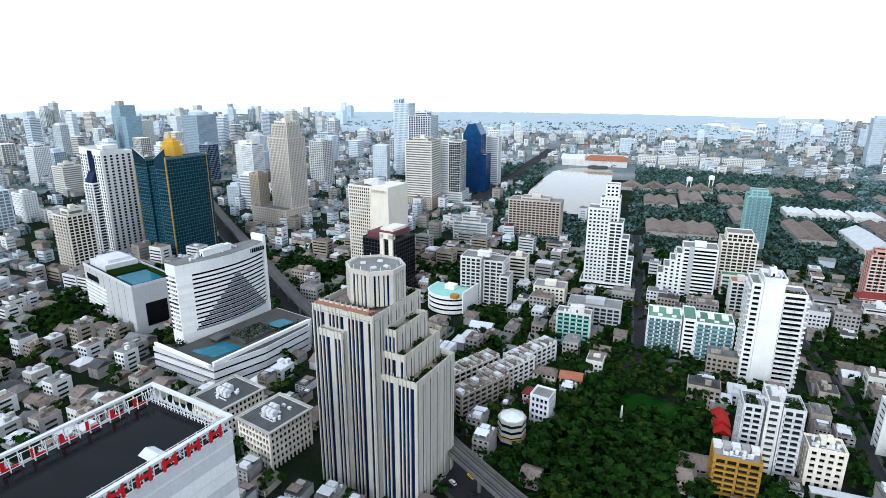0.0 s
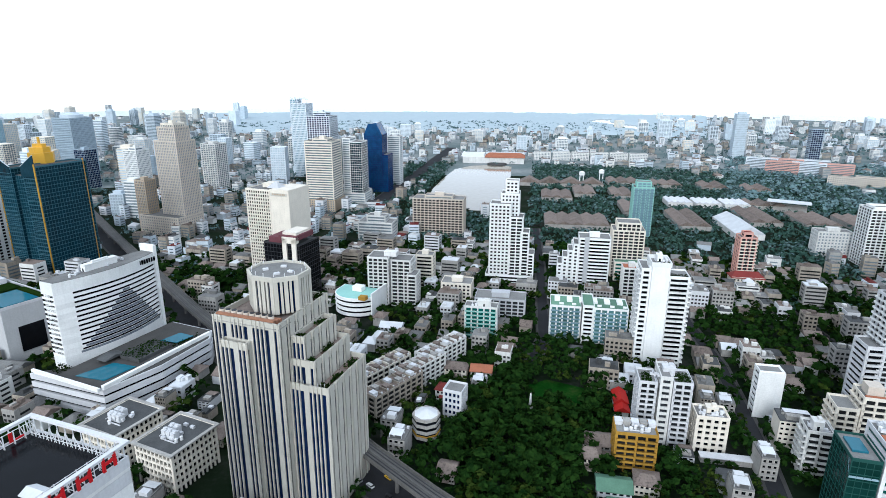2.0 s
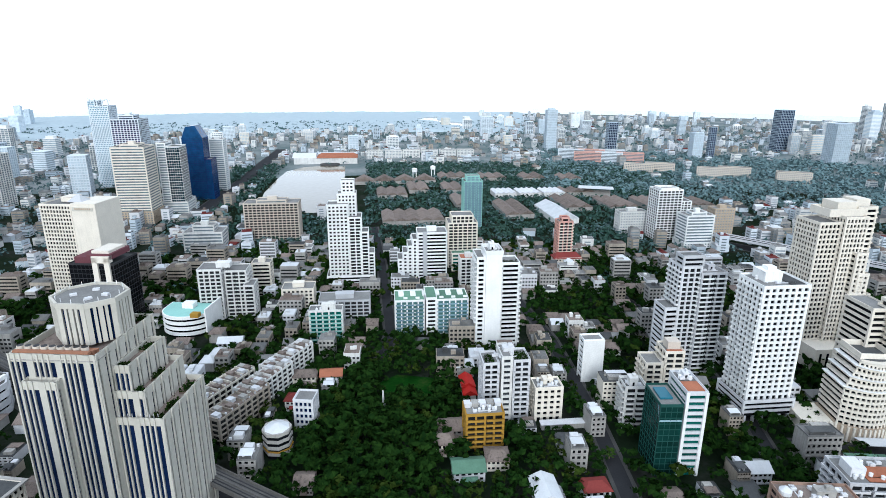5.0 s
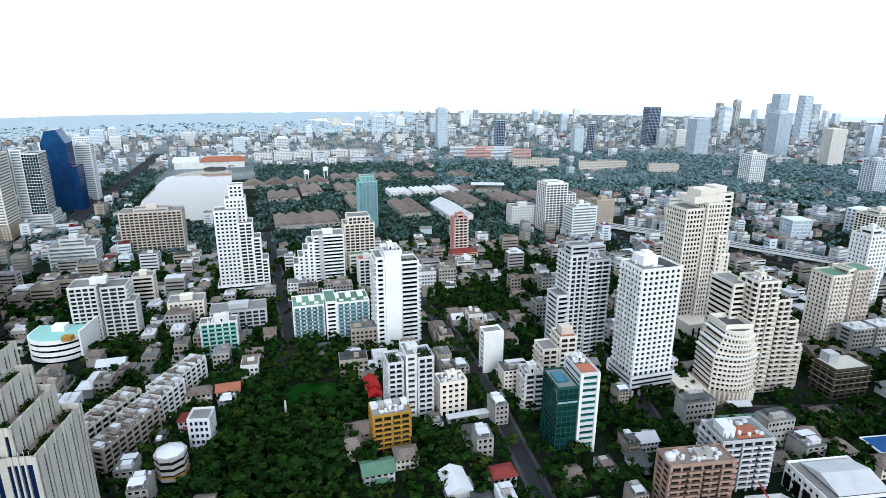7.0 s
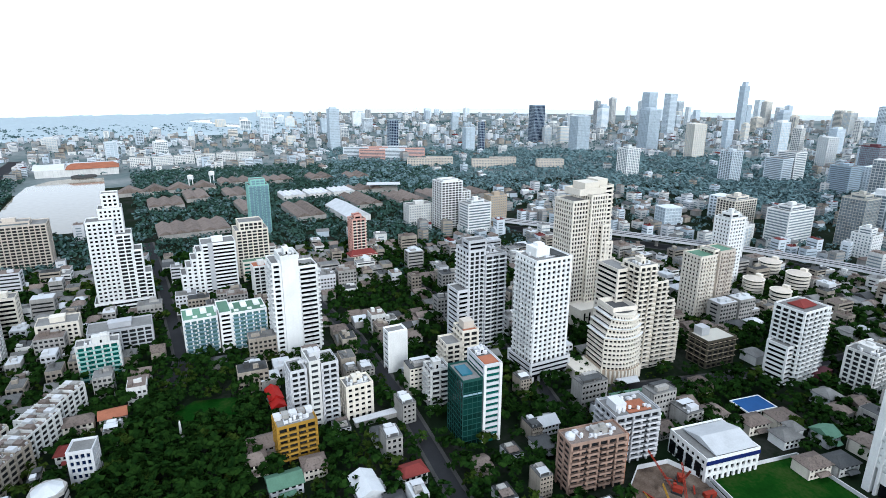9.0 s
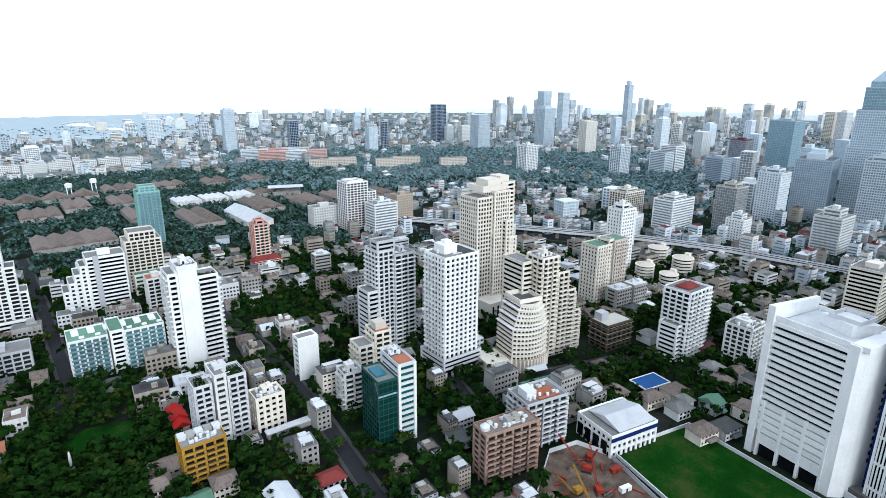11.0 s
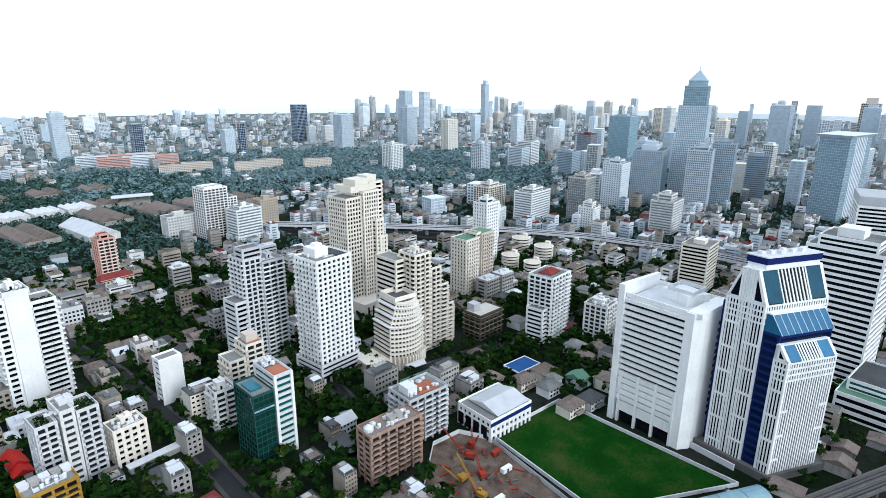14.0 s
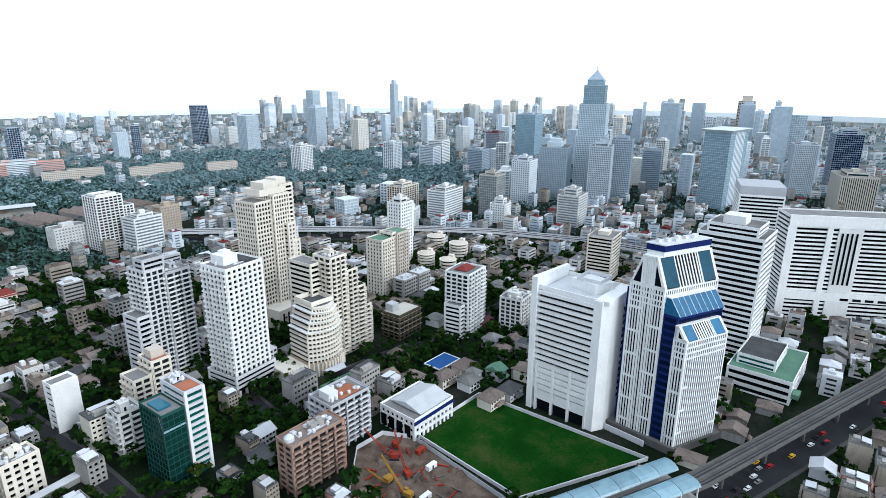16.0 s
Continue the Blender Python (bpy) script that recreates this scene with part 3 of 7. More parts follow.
# station roof over the railway
st = building("railway_station", 199, -18, -53.5, "station with long blue-grey vaulted metal roof", "station", w=110, d=22)
for s in (-1, 1):
    for k in range(10):
        g = Geo()
        x0, x1 = -55 + 11 * k + 0.15, -55 + 11 * (k + 1) - 0.15
        bow_line = [(6.2 * s + rr * math.cos(math.pi * q / 6), 19 + (2.0 if rr > 4.5 else 1.8) * math.sin(math.pi * q / 6)) for rr, order in ((4.6, range(7)), (4.4, range(6, -1, -1))) for q in order]
        g.v = [(x, y, z) for x in (x0, x1) for y, z in bow_line]
        g.f = [(q, (q + 1) % 14, 14 + (q + 1) % 14, 14 + q) for q in range(14)] + [tuple(e + b for b in (q, q + 1, 12 - q, 13 - q)) for q in range(6) for e in (0, 14)]
        g.m = [0] * len(g.f)
        part("roof_panel", g, GLASSP, st)
part("platform", Geo().box(-55, 55, -10.5, -5, 11.0, 12.6).box(-55, 55, 5, 10.5, 11.0, 12.6), CONC, st)
for k in range(12):
    for s in (-1, 1):
        part("column", Geo().at(-54 + 9.8 * k, 10 * s, 12, 0.5, 0.5, 7.2).at(-54 + 9.8 * k, 6.2 * s, 0, 1.0, 1.0, 11.2), STEEL, st)

# expressway
ex = thing("expressway", None, (), "pale concrete elevated expressway across the city", "bridge", kind="structure")
part("deck", strip("", EXPRESS, 16, 10.0, LIGHT, "", thick=1.5), LIGHT, ex)
part("carriageway", strip("", EXPRESS, 14.5, 10.05, ASPHALT, "", thick=0.04), ASPHALT, ex)
for off in (-7.8, 7.8, 0):
    q = [Vector(p) for p in EXPRESS]
    line = [tuple(p + Vector((-(q[min(i + 1, 6)] - q[max(i - 1, 0)]).normalized().y, (q[min(i + 1, 6)] - q[max(i - 1, 0)]).normalized().x)) * off) for i, p in enumerate(q)]
    part("barrier", strip("", line, 0.4, 11.1, LIGHT, "", thick=1.1), LIGHT, ex)
for a, b in zip(EXPRESS, EXPRESS[1:]):
    for i in range(4):
        p = Vector(a) + (Vector(b) - Vector(a)) * (i + 0.5) / 4
        part("pier", Geo().at(p.x, p.y, 0, 3, 3, 8.6), CONC, ex)

# ---------------------------------------------------------------- the striped stone tower
t = building("striped_tower", -33.8, 242.4, -29, "tall cream stone tower with navy glass stripes and planted terraces", "office tower", w=50, d=42)


def striped(w, d, z0, z1, ox, oy, seed):
    """Stone shaft cut by narrow vertical window slots of uneven spacing."""
    r = random.Random(seed)
    part("glazing", Geo().box(ox - w / 2 + 0.4, ox + w / 2 - 0.4, oy - d / 2 + 0.4, oy + d / 2 - 0.4, z0, z1 - 3.0), GLASSB, t)
    for half, other, side in ((w / 2, d / 2, 0), (d / 2, w / 2, 1)):
        for s in (-1, 1):
            a = -half
            k = 0
            while a < half - 0.05:
                wide = (3.4 if side and s > 0 else 2.5) if k % 4 == 3 or (side and s > 0 and k % 2) else 0.6
                b = min(half, a + wide)
                if half - b < 0.8:
                    b = half
                deep = 0.5 if wide > 1 else 0.75
                y0, y1 = sorted((s * (other - 0.45), s * (other + deep - 0.45)))
                g = Geo()
                if side == 0:
                    g.box(ox + a, ox + b, oy + y0, oy + y1, z0, z1)
                else:
                    g.box(ox + y0, ox + y1, oy + a, oy + b, z0, z1)
                part("stone_pier", g, CREAM2, t)
                a = b + (1.1 if side and s > 0 else 1.4 if k % 4 != 2 else 1.9)
                k += 1
    part("storey_line", Geo().ring(w - 0.3, d - 0.3, z1 - 3.2, z1, 0.5, 0, ox, oy), CREAM2, t)
    part("terrace", Geo().box(ox - w / 2 + 0.4, ox + w / 2 - 0.4, oy - d / 2 + 0.4, oy + d / 2 - 0.4, z1 - 2.9, z1 - 2.4), ROOFB, t)


striped(32, 38, 0, 91, 0, 0, 1)
striped(13, 4, 0, 82, -4, -20.5, 2)
striped(4, 26, 0, 76, -18, 2, 3)
striped(6, 26, 0, 83, 19, 2, 4)
striped(11, 30, 0, 73, 21.5, 3, 5)
striped(18, 34, 0, 63, 25, 3, 6)
part("storey_slab", Geo().box(-16.2, 16.2, -19.2, -10.5, 88.6, 88.9), CONC, t)
oct_ = [(13.5 * math.cos(math.pi / 8 + k * math.pi / 4) + 2.5, 12.5 * math.sin(math.pi / 8 + k * math.pi / 4) + 3) for k in range(8)]
part("crown", Geo().prism([(2.5 + (x - 2.5) * 0.96, 3 + (y - 3) * 0.96) for x, y in oct_], 90, 105), GLASSB, t)
for (ax, ay), (bx, by) in zip(oct_, oct_[1:] + oct_[:1]):
    a, b = Vector((ax, ay)), Vector((bx, by))
    rot = math.degrees(math.atan2(by - ay, bx - ax))
    for f, wd in ((0.08, 1.7), (0.31, 1.0), (0.5, 1.6), (0.69, 1.0), (0.92, 1.7)):
        p = a + (b - a) * f
        part("crown_pier", Geo().at(p.x, p.y, 90, wd, 0.7, 15, rot=rot), CREAM2, t)
    p = (a + b) / 2
    part("crown_cornice", Geo().at(p.x, p.y, 104.2, (b - a).length + 0.3, 0.9, 2.0, rot=rot), CREAM2, t)
part("helipad", Geo().prism([(2.5 + (x - 2.5) * 0.95, 3 + (y - 3) * 0.95) for x, y in oct_], 104.8, 105.3), ROOF, t)
for q in range(16):
    a = q * math.pi / 8
    part("helipad_post", Geo().at(2.5 + 11.6 * math.cos(a), 3 + 10.8 * math.sin(a), 106.1, 0.18, 0.18, 1.5), STEEL, t)
for q in range(4):
    part("roof_hatch", Geo().at(2.5 + 6 * math.cos(q * 1.7), 3 + 5 * math.sin(q * 1.7), 105.3, 2.4, 1.6, 0.8, rot=20 * q), LIGHT, t)
for k in range(9):
    x = -14 + 3.0 * k
    fan = part("cooling_fan", Geo().cyl(x, -15, 89.6, 92.4, 1.3, n=12).cyl(x, -15, 92.4, 92.5, 1.1, m=1, n=12), (BEIGE, DARKM), t)
for k in range(3):
    part("cooling_tower", Geo().box(-15, 13, -17.9 + 2.2 * k, -16.4 + 2.2 * k, 88.9, 91.6 - 0.5 * k), BRICK, t)
for k, (x, y, zz, wd, dd) in enumerate(((19, -8, 80.6, 4, 4), (19, 8, 80.6, 4, 6), (24, -9, 70.6, 4, 5), (24.5, 4, 70.6, 3, 8), (31, -11, 60.6, 5, 4), (31.5, -2, 60.6, 3, 8), (31, 12, 60.6, 4, 8), (13, 16, 88.6, 4, 4))):
    part("roof_garden_bed", Geo().at(x, y, zz, wd, dd, 0.7), SOIL, t)
    shrubs(t, x, y, zz + 0.6, wd, dd, 160, 900 + k)
for k in range(10):
    part("terrace_rail", Geo().at(17 + 1.6 * k, -13.2 + 0.1 * k, 60.8, 0.12, 0.12, 3.4), STEEL, t)

# ---------------------------------------------------------------- the roof with red signs
t = building("sign_roof_tower", -95.5, 135.5, -30, "white office tower with steel sign frames on a dark roof", "office tower", w=38, d=62)
for k in range(20):
    part("wall_panel", Geo().ring(38, 60, 4.1 * k, 4.1 * k + 4.0, 0.6), WHITE if k % 3 else LIGHT, t)
    part("window_band", Geo().box(-18.5, 18.5, -29.5, 29.5, 4.1 * k, 4.1 * k + 4.08), WINDOW, t)
part("roof", Geo().box(-18.6, 18.6, -29.6, 29.6, 79.0, 79.4), PALER, t)
part("parapet", Geo().ring(38.2, 60.2, 79.0, 82.4, 0.5), LIGHT, t)
part("coping", Geo().ring(39.4, 61.4, 86.4, 87.2, 1.4), LIGHT, t)
for side, n, ln in ((0, 20, 60), (1, 20, 60), (2, 12, 38), (3, 12, 38)):
    for k in range(n):
        a = -ln / 2 + 1 + (ln - 2) * k / (n - 1)
        a2 = -ln / 2 + 1 + (ln - 2) * min(k + 1, n - 1) / (n - 1)
        g = Geo()
        if side < 2:
            x, i = (-18.8, 2.2) if side == 0 else (18.8, -2.2)
            g.beam((x, a, 79.2), (x, a, 86.6), 0.22).beam((x + i, a, 79.2), (x + i, a, 86.6), 0.22).beam((x, a, 83), (x + i, a, 83), 0.16).beam((x, a, 79.4), (x + i, a, 83), 0.16).beam((x + i, a, 83), (x, a, 86.4), 0.16)
            if a2 > a:
                g.beam((x + i, a, 83), (x + i, a2, 83), 0.16).beam((x + i, a, 86.4), (x + i, a2, 86.4), 0.16)
        else:
            y, i = (-29.8, 2.2) if side == 2 else (29.8, -2.2)
            g.beam((a, y, 79.2), (a, y, 86.6), 0.22).beam((a, y + i, 79.2), (a, y + i, 86.6), 0.22).beam((a, y, 83), (a, y + i, 83), 0.16)
            if a2 > a:
                g.beam((a, y + i, 79.4), (a2, y + i, 86.4), 0.16).beam((a2, y + i, 79.4), (a, y + i, 86.4), 0.16).beam((a, y + i, 83), (a2, y + i, 83), 0.16)
        part("sign_frame", g, STEEL, t)
for k in range(6):
    a = 24 - 7.5 * k
    part("sign_shape", Geo().box(19.2, 19.7, a - 2.2, a - 1.4, 82.6, 87.0).box(19.2, 19.7, a + 1.2, a + 2.0, 82.6, 87.0).box(19.2, 19.7, a - 1.4, a + 1.2, 84.4, 85.2), RED, t, "red sign shape")
    part("sign_shape", Geo().box(-17.4, -17.0, a - 2.2, a + 2.0, 82.6, 83.4).box(-17.4, -17.0, a - 2.2, a - 1.2, 83.4, 86.0), RED, t, "red sign shape")
part("canopy", Geo().gable(6, 14, 8, 13, 82.2, 1.2, t=0.15).box(6.3, 6.5, 8.2, 12.8, 79.3, 82), ROOFW, t)
for k in range(9):
    part("roof_hatch", Geo().at(RNG.uniform(-13, 13), RNG.uniform(-24, 24), 79.4, RNG.uniform(0.8, 3.2), RNG.uniform(0.6, 1.2), 0.35, rot=RNG.choice((0, 0, 20))), LIGHT, t)

MALLW = paint("pale_grey_panel", (0.50, 0.51, 0.52))
# ---------------------------------------------------------------- the concave white hotel, its podium and the mall
t = building("concave_hotel", -150, 380, -33, "white hotel slab with a concave banded front", "hotel", w=60, d=100)
fr, n = [], 14


def bow(s):
    """Depth of the concave front along the slab."""
    return -9.0 + 7.0 * (1 - (2 * s - 1) ** 2)


for k in range(n + 1):
    s = k / n
    fr.append((bow(s), -36 + 72 * s))
back = [(-16 - 6 * (k / n) * (1 - k / n), -36 + 72 * k / n) for k in range(n + 1)]
# the front looks along +x; the slab runs along y
poly = [(x + 4, y) for x, y in fr] + [(x, y) for x, y in reversed(back)]
part("wall", Geo().prism(poly, 0, 20), WHITE, t)
for k in range(13):
    z = 20 + 3.1 * k
    lower = [(x + 4, y) for x, y in fr] + list(reversed(back))
    inner = [(x + 3.2, y) for x, y in fr] + list(reversed(back))
    part("spandrel", Geo().prism(lower, z, z + 1.65), WHITE, t)
    band = Geo().prism(inner, z + 1.65, z + 3.1)
    part("window_band", band, WINDOW, t)
    for (x0, y0), (x1, y1) in ((fr[0], fr[2]), (fr[12], fr[14])):
        wide = 9.5 if y0 < 0 else 1.6
        ya, yb = (y0, y0 + wide) if y0 < 0 else (y1 - wide, y1)
        part("end_wall", Geo().prism([(bow((ya + 36) / 72) + 4.1, ya), (bow((yb + 36) / 72) + 4.1, yb), (-14, yb), (-14, ya)], z + 1.65, z + 3.1), WHITE, t)
    s0, s1 = 0.59 - 0.043 * (11 - k), min(0.96, 0.59 + 0.033 * (11 - k))
    if k < 11:
        edge = [s0 + (s1 - s0) * q / 8 for q in range(9)]
        part("mural_panel", Geo().prism([(bow(q) + 4.12, -36 + 72 * q) for q in edge] + [(bow(q) + 3.9, -36 + 72 * q) for q in reversed(edge)], z + 0.25, z + 1.65), MURAL, t, "slate grey mural panel")
part("wall_top", Geo().prism(poly, 60.3, 68), WHITE, t)
part("roof", Geo().prism([(x * 0.97, y * 0.98) for x, y in poly], 68, 68.3), ROOF, t)
part("fin", Geo().prism([(-4, 35), (-4, 37.5), (-17, 37.5), (-17, 35)], 0, 73), WHITE, t)
for k in range(9):
    part("roof_window", Geo().box(bow(0.8) + 4.0, bow(0.8) + 4.3, 16 + 1.9 * k, 17.3 + 1.9 * k, 63.5, 66.5), WINDOW, t)
roof_kit(t, 12, 50, 68, WHITE, -10, -5, 5, 3)
# podium
t = building("hotel_podium", -140, 358, -33, "grey and white podium with roof pool and gardens", "building", w=20, d=20)
pod = [(-26, -44), (30, -40), (36, -6), (34, 34), (26, 44), (-10, 44), (-10, -30)]
for k in range(4):
    part("spandrel", Geo().prism(pod, 5 * k + 1.6, 5 * k + 5.0), GREY if k < 2 else LIGHT, t)
    part("window_band", Geo().prism([(x * 0.97, y * 0.97) for x, y in pod], 5 * k, 5 * k + 1.6), WINDOW, t)
part("terrace", Geo().prism([(x * 0.98, y * 0.98) for x, y in pod], 20, 20.2), PAVE, t)
part("parapet", Geo().box(29, 31, -40, 38, 20, 22.5).box(-26, 30, -43, -41.5, 20, 22), WHITE, t)
part("pool", Geo().prism([(2, -36), (22, -33), (24, -14), (8, -16)], 20.2, 20.6), POOL, t)
part("pool", Geo().prism([(10, 16), (22, 18), (24, 30), (12, 30)], 21.2, 21.6), POOL, t)
part("garden_roof", Geo().box(6, 22, -10, 14, 20.2, 22.5), ROOFD, t)
shrubs(t, 14, 2, 22.5, 16, 24, 500, 931)
shrubs(t, 26, 24, 20.3, 8, 20, 260, 932)
shrubs(t, -14, -34, 20.3, 10, 8, 200, 933)
part("sun_canopy", Geo().gable(-2, 6, -20, -6, 22.5, 1.5).box(-1, -0.8, -19, -18.8, 20.2, 22.4).box(5, 5.2, -7, -6.8, 20.2, 22.4), ROOFD, t)

t = building("shopping_mall", -250, 431, -39, "grey windowless mall block with a roof pool", "shopping mall", w=89, d=34)
part("wall", Geo().box(-44, 44, -16, 16, 0, 38), MALLW, t)
for k in range(7):
    part("louvre", Geo().box(-43, -4, -16.6, -16, 5 + 3.2 * k, 6.6 + 3.2 * k), WHITE, t)
    part("wall_joint", Geo().box(-44.05 + 12.5 * k, -43.85 + 12.5 * k, -16.1, -15.9, 0, 38), DARKM, t)
part("wall_recess", Geo().box(-38, -16, -16.3, -16, 28, 33).box(43.9, 44.3, -8, 8, 6, 24), WINDOW, t)
part("parapet", Geo().ring(88.4, 32.4, 38, 40, 0.6), LIGHT, t)
part("roof", Geo().box(-43.5, 43.5, -15.5, 15.5, 38, 38.3), ROOFD, t)
part("pool", Geo().box(12, 41, -13, 9, 38.3, 39.6), POOL, t)
part("hedge", Geo().box(-6, 10, -13, 13, 38.3, 40.4).box(12, 41, 10, 14, 38.3, 40.2), LEAF, t)
part("plant_room", Geo().box(-40, -10, -12, 13, 38.3, 43).box(-36, -14, -8, 9, 43, 45.5), LIGHT, t)

for cx, cy in ((-116, 276.5), (-85.5, 257)):
    t = building("courtyard_block", cx, cy, -34, "cream office block with overhanging eaves and roof plant", "building", w=28, d=28)
    section(t, 24, 27, 0, 21, "grid", CREAM, WINDOW, roof=ROOFD, parapet=0)
    part("cornice", Geo().ring(26.4, 29.4, 21, 21.8, 1.7), DIRTY, t)
    for k in range(5):
        part("chiller", Geo().at(-3 + 3 * (k % 3), -3 + 4 * (k // 3), 21.3, 2.4, 3.2, 3.6).cyl(-3 + 3 * (k % 3), -3 + 4 * (k // 3), 24.9, 25.5, 1.0), LIGHT, t)
    roof_kit(t, 18, 20, 21, LIGHT, seed=int(cx), dense=3, room=False)

# ---------------------------------------------------------------- towers beyond the avenue
simple("apartment_tower", "round-shouldered cream apartment tower", -360, 544, -30, 25, 25, 58, "flats", CREAM, balcony="fl", crown=5)
t = building("apartment_tower", -360, 616, -30, "tall white tower with dark glass bays", "apartment tower", w=38, d=38)
for x, h in ((-12.5, 112), (12.5, 108)):
    part("wall", Geo().box(x - 6.5, x + 6.5, -17, 17, 0, h), WHITE, t)
    part("roof", Geo().box(x - 6.2, x + 6.2, -16.7, 16.7, h, h + 0.3), ROOF, t)
    part("parapet", Geo().ring(13.2, 34.2, h, h + 3.0, 0.5, 0, x, 0), WHITE, t)
    for q, wd in ((-4.2, 1.8), (0.2, 1.2), (4.0, 2.2)):
        g = Geo()
        for k in range(32):
            g.box(x + q - wd / 2, x + q + wd / 2, -17.15, -16.9, 6 + 3.2 * k, 8.0 + 3.2 * k)
        tagged(part("window_column", g, WINDOW, t), kind="stuff")
    for q in range(5):
        g = Geo()
        for k in range(32):
            for e in (x - 6.65, x + 6.4):
                g.box(e, e + 0.25, -14 + 6.4 * q, -11.4 + 6.4 * q, 6 + 3.2 * k, 8.0 + 3.2 * k)
        tagged(part("window_column", g, WINDOW, t), kind="stuff")
section(t, 12, 30, 0, 104, "curtain", WHITE, GLASSB, joined=True)
part("portal_beam", Geo().box(-19, 19, -17.2, -13, 108, 113), WHITE, t)
part("portal_slot", Geo().box(-4, 4, -17.5, -17.2, 86, 112), GLASSB, t)
section(t, 15, 8, 0, 78, "flats", WHITE, GLASSB, oy=-20, joined=True, balcony="f")
part("sloped_glass", Geo().hexa([(-6, -24, 78), (6, -24, 78), (6, -17, 78), (-6, -17, 78), (-6, -18.5, 90), (6, -18.5, 90), (6, -17, 90), (-6, -17, 90)]), GLASSB, t)
roof_kit(t, 30, 30, 112, WHITE, seed=3)
t = building("glass_office_tower", -284, 603, -30, "blue-green glass tower with a stepped gold crown", "office tower", w=56, d=56)
section(t, 46, 46, 0, 98, "curtain", MULLION, GLASST, roof=ROOFD, parapet=0)
section(t, 20, 52, 0, 104, "curtain", MULLION, GLASST, ox=-16, oy=0, joined=True, roof=ROOFD)
section(t, 18, 50, 0, 107, "curtain", MULLION, GLASST, ox=17, oy=0, joined=True, roof=ROOFD)
for k, (a, b, z0, z1) in enumerate(((11, 11, 98, 117), (9, 9, 117, 122), (6.5, 5.5, 122, 125), (1.2, 1.2, 125, 131))):
    part("gold_crown", Geo().prism([(1 + a * math.cos(q * math.pi / 4 + 0.39), b * math.sin(q * math.pi / 4 + 0.39)) for q in range(8)], z0, z1), GOLD, t, "stepped gold crown")
for x0, x1, z0, z1 in ((-26, -7, 116, 106), (8, 26, 107, 118)):
    part("wing_screen", Geo().hexa([(x0, -26.4, 98), (x1, -26.4, 98), (x1, -25.6, 98), (x0, -25.6, 98), (x0, -26.4, z0), (x1, -26.4, z1), (x1, -25.6, z1), (x0, -25.6, z0)]), GLASST, t)
    part("wing_coping", Geo().beam((x0, -26, z0), (x1, -26, z1), 0.8), BLUEP, t)
for k in range(24):
    part("sunshade", Geo().box(-25.8, -7, -26.7, -26.1, 8 + 4 * k, 8.35 + 4 * k), MULLION, t)
    part("sunshade", Geo().box(8, 25.8, -26.0, -25.2, 8 + 4 * k, 8.35 + 4 * k), MULLION, t)
for s in (-1, 1):
    for y in (-26, 22):
        part("gold_edge", Geo().at(s * 25.6, y, 0, 0.9, 0.9, 110), GOLD, t)
t = building("grid_office_tower", -202, 748, -30, "beige stone tower with a fine window grid", "office tower", w=34, d=32)
section(t, 34, 31, 0, 112, "grid", BEIGE, WINGREY, joined=True)
section(t, 27, 24, 112, 128, "grid", BEIGE, WINGREY, joined=True)
section(t, 20, 18, 128, 132, "grid", CREAM, WINGREY, joined=True)
section(t, 60, 42, 0, 23, "punched", BEIGE, WINGREY, ox=-9, oy=-10, joined=True)
roof_kit(t, 18, 16, 132, CREAM, seed=9)
simple("office_block", "brown stone block beside a grid tower", -244, 754, -30, 17, 17, 64, "grid", TAN, WINGREY, joined=True)
t = building("domed_tower", -516, 1239, -30, "grey tower with a rounded cornice", "office tower", w=48, d=48)
section(t, 48, 48, 0, 110, "grid", BLUEP2, WINGREY, joined=True)
part("vault", Geo().cyl(0, 0, 110, 116, 20, n=20).cyl(0, 0, 116, 120, 16, n=20, r1=8), BLUEP, t)
t = building("glass_tower", -788, 1460, -30, "far blue glass tower with a sloped side", "office tower", w=50, d=50)
section(t, 34, 40, 0, 118, "curtain", BLUEP2, GLASSP, ox=-8, joined=True)
section(t, 40, 40, 0, 92, "curtain", BLUEP2, GLASSP, ox=8, joined=True)
simple("office_tower", "dark blue-grey office slab", -440, 1085, -30, 24, 24, 66, "curtain", BLUEP2, GLASSB, joined=True)
simple("apartment_tower", "white apartment tower with a red stepped side", -219, 1037, -30, 31, 28, 78, "flats", WHITE2, WINGREY, joined=True, balcony="f")
simple("apartment_tower", "white twin-ribbed apartment tower", -332, 1005, -30, 28, 26, 73, "grid", WHITE, WINGREY, joined=True, crown=4)
t = building("pale_tower", -77, 1170, -20, "tall pale blue tower with winged roof blades", "office tower", w=38, d=38)
section(t, 30, 34, 0, 138, "grid", BLUEP3, GLASSP, joined=True)
section(t, 12, 30, 0, 146, "flats", BLUEP3, GLASSP, ox=-12, joined=True)
for k in range(4):
    part("roof_blade", Geo().beam((-12 + 9 * k, -14, 138), (-12 + 9 * k, -14, 148), 1.5).beam((-17 + 9 * k, -14, 150), (-8 + 9 * k, -14, 147), 2.0), BLUEP3, t)
simple("office_tower", "white framed tower with dark blue glass", -36, 1048, -20, 42, 40, 122, "flats", BLUEP3, GLASSB, joined=True, crown=6)
simple("office_tower", "tan office tower with horizontal sunshades", -30, 853, -20, 41, 38, 99, "bands", CREAM, WINGREY, joined=True, base=16, base_wall=TAN, crown=3)
t = building("office_tower", 17, 886, -20, "white framed tower with teal glass front", "office tower", w=30, d=30)
section(t, 18, 30, 0, 94, "curtain", WHITE, GLASST, ox=5, joined=True)
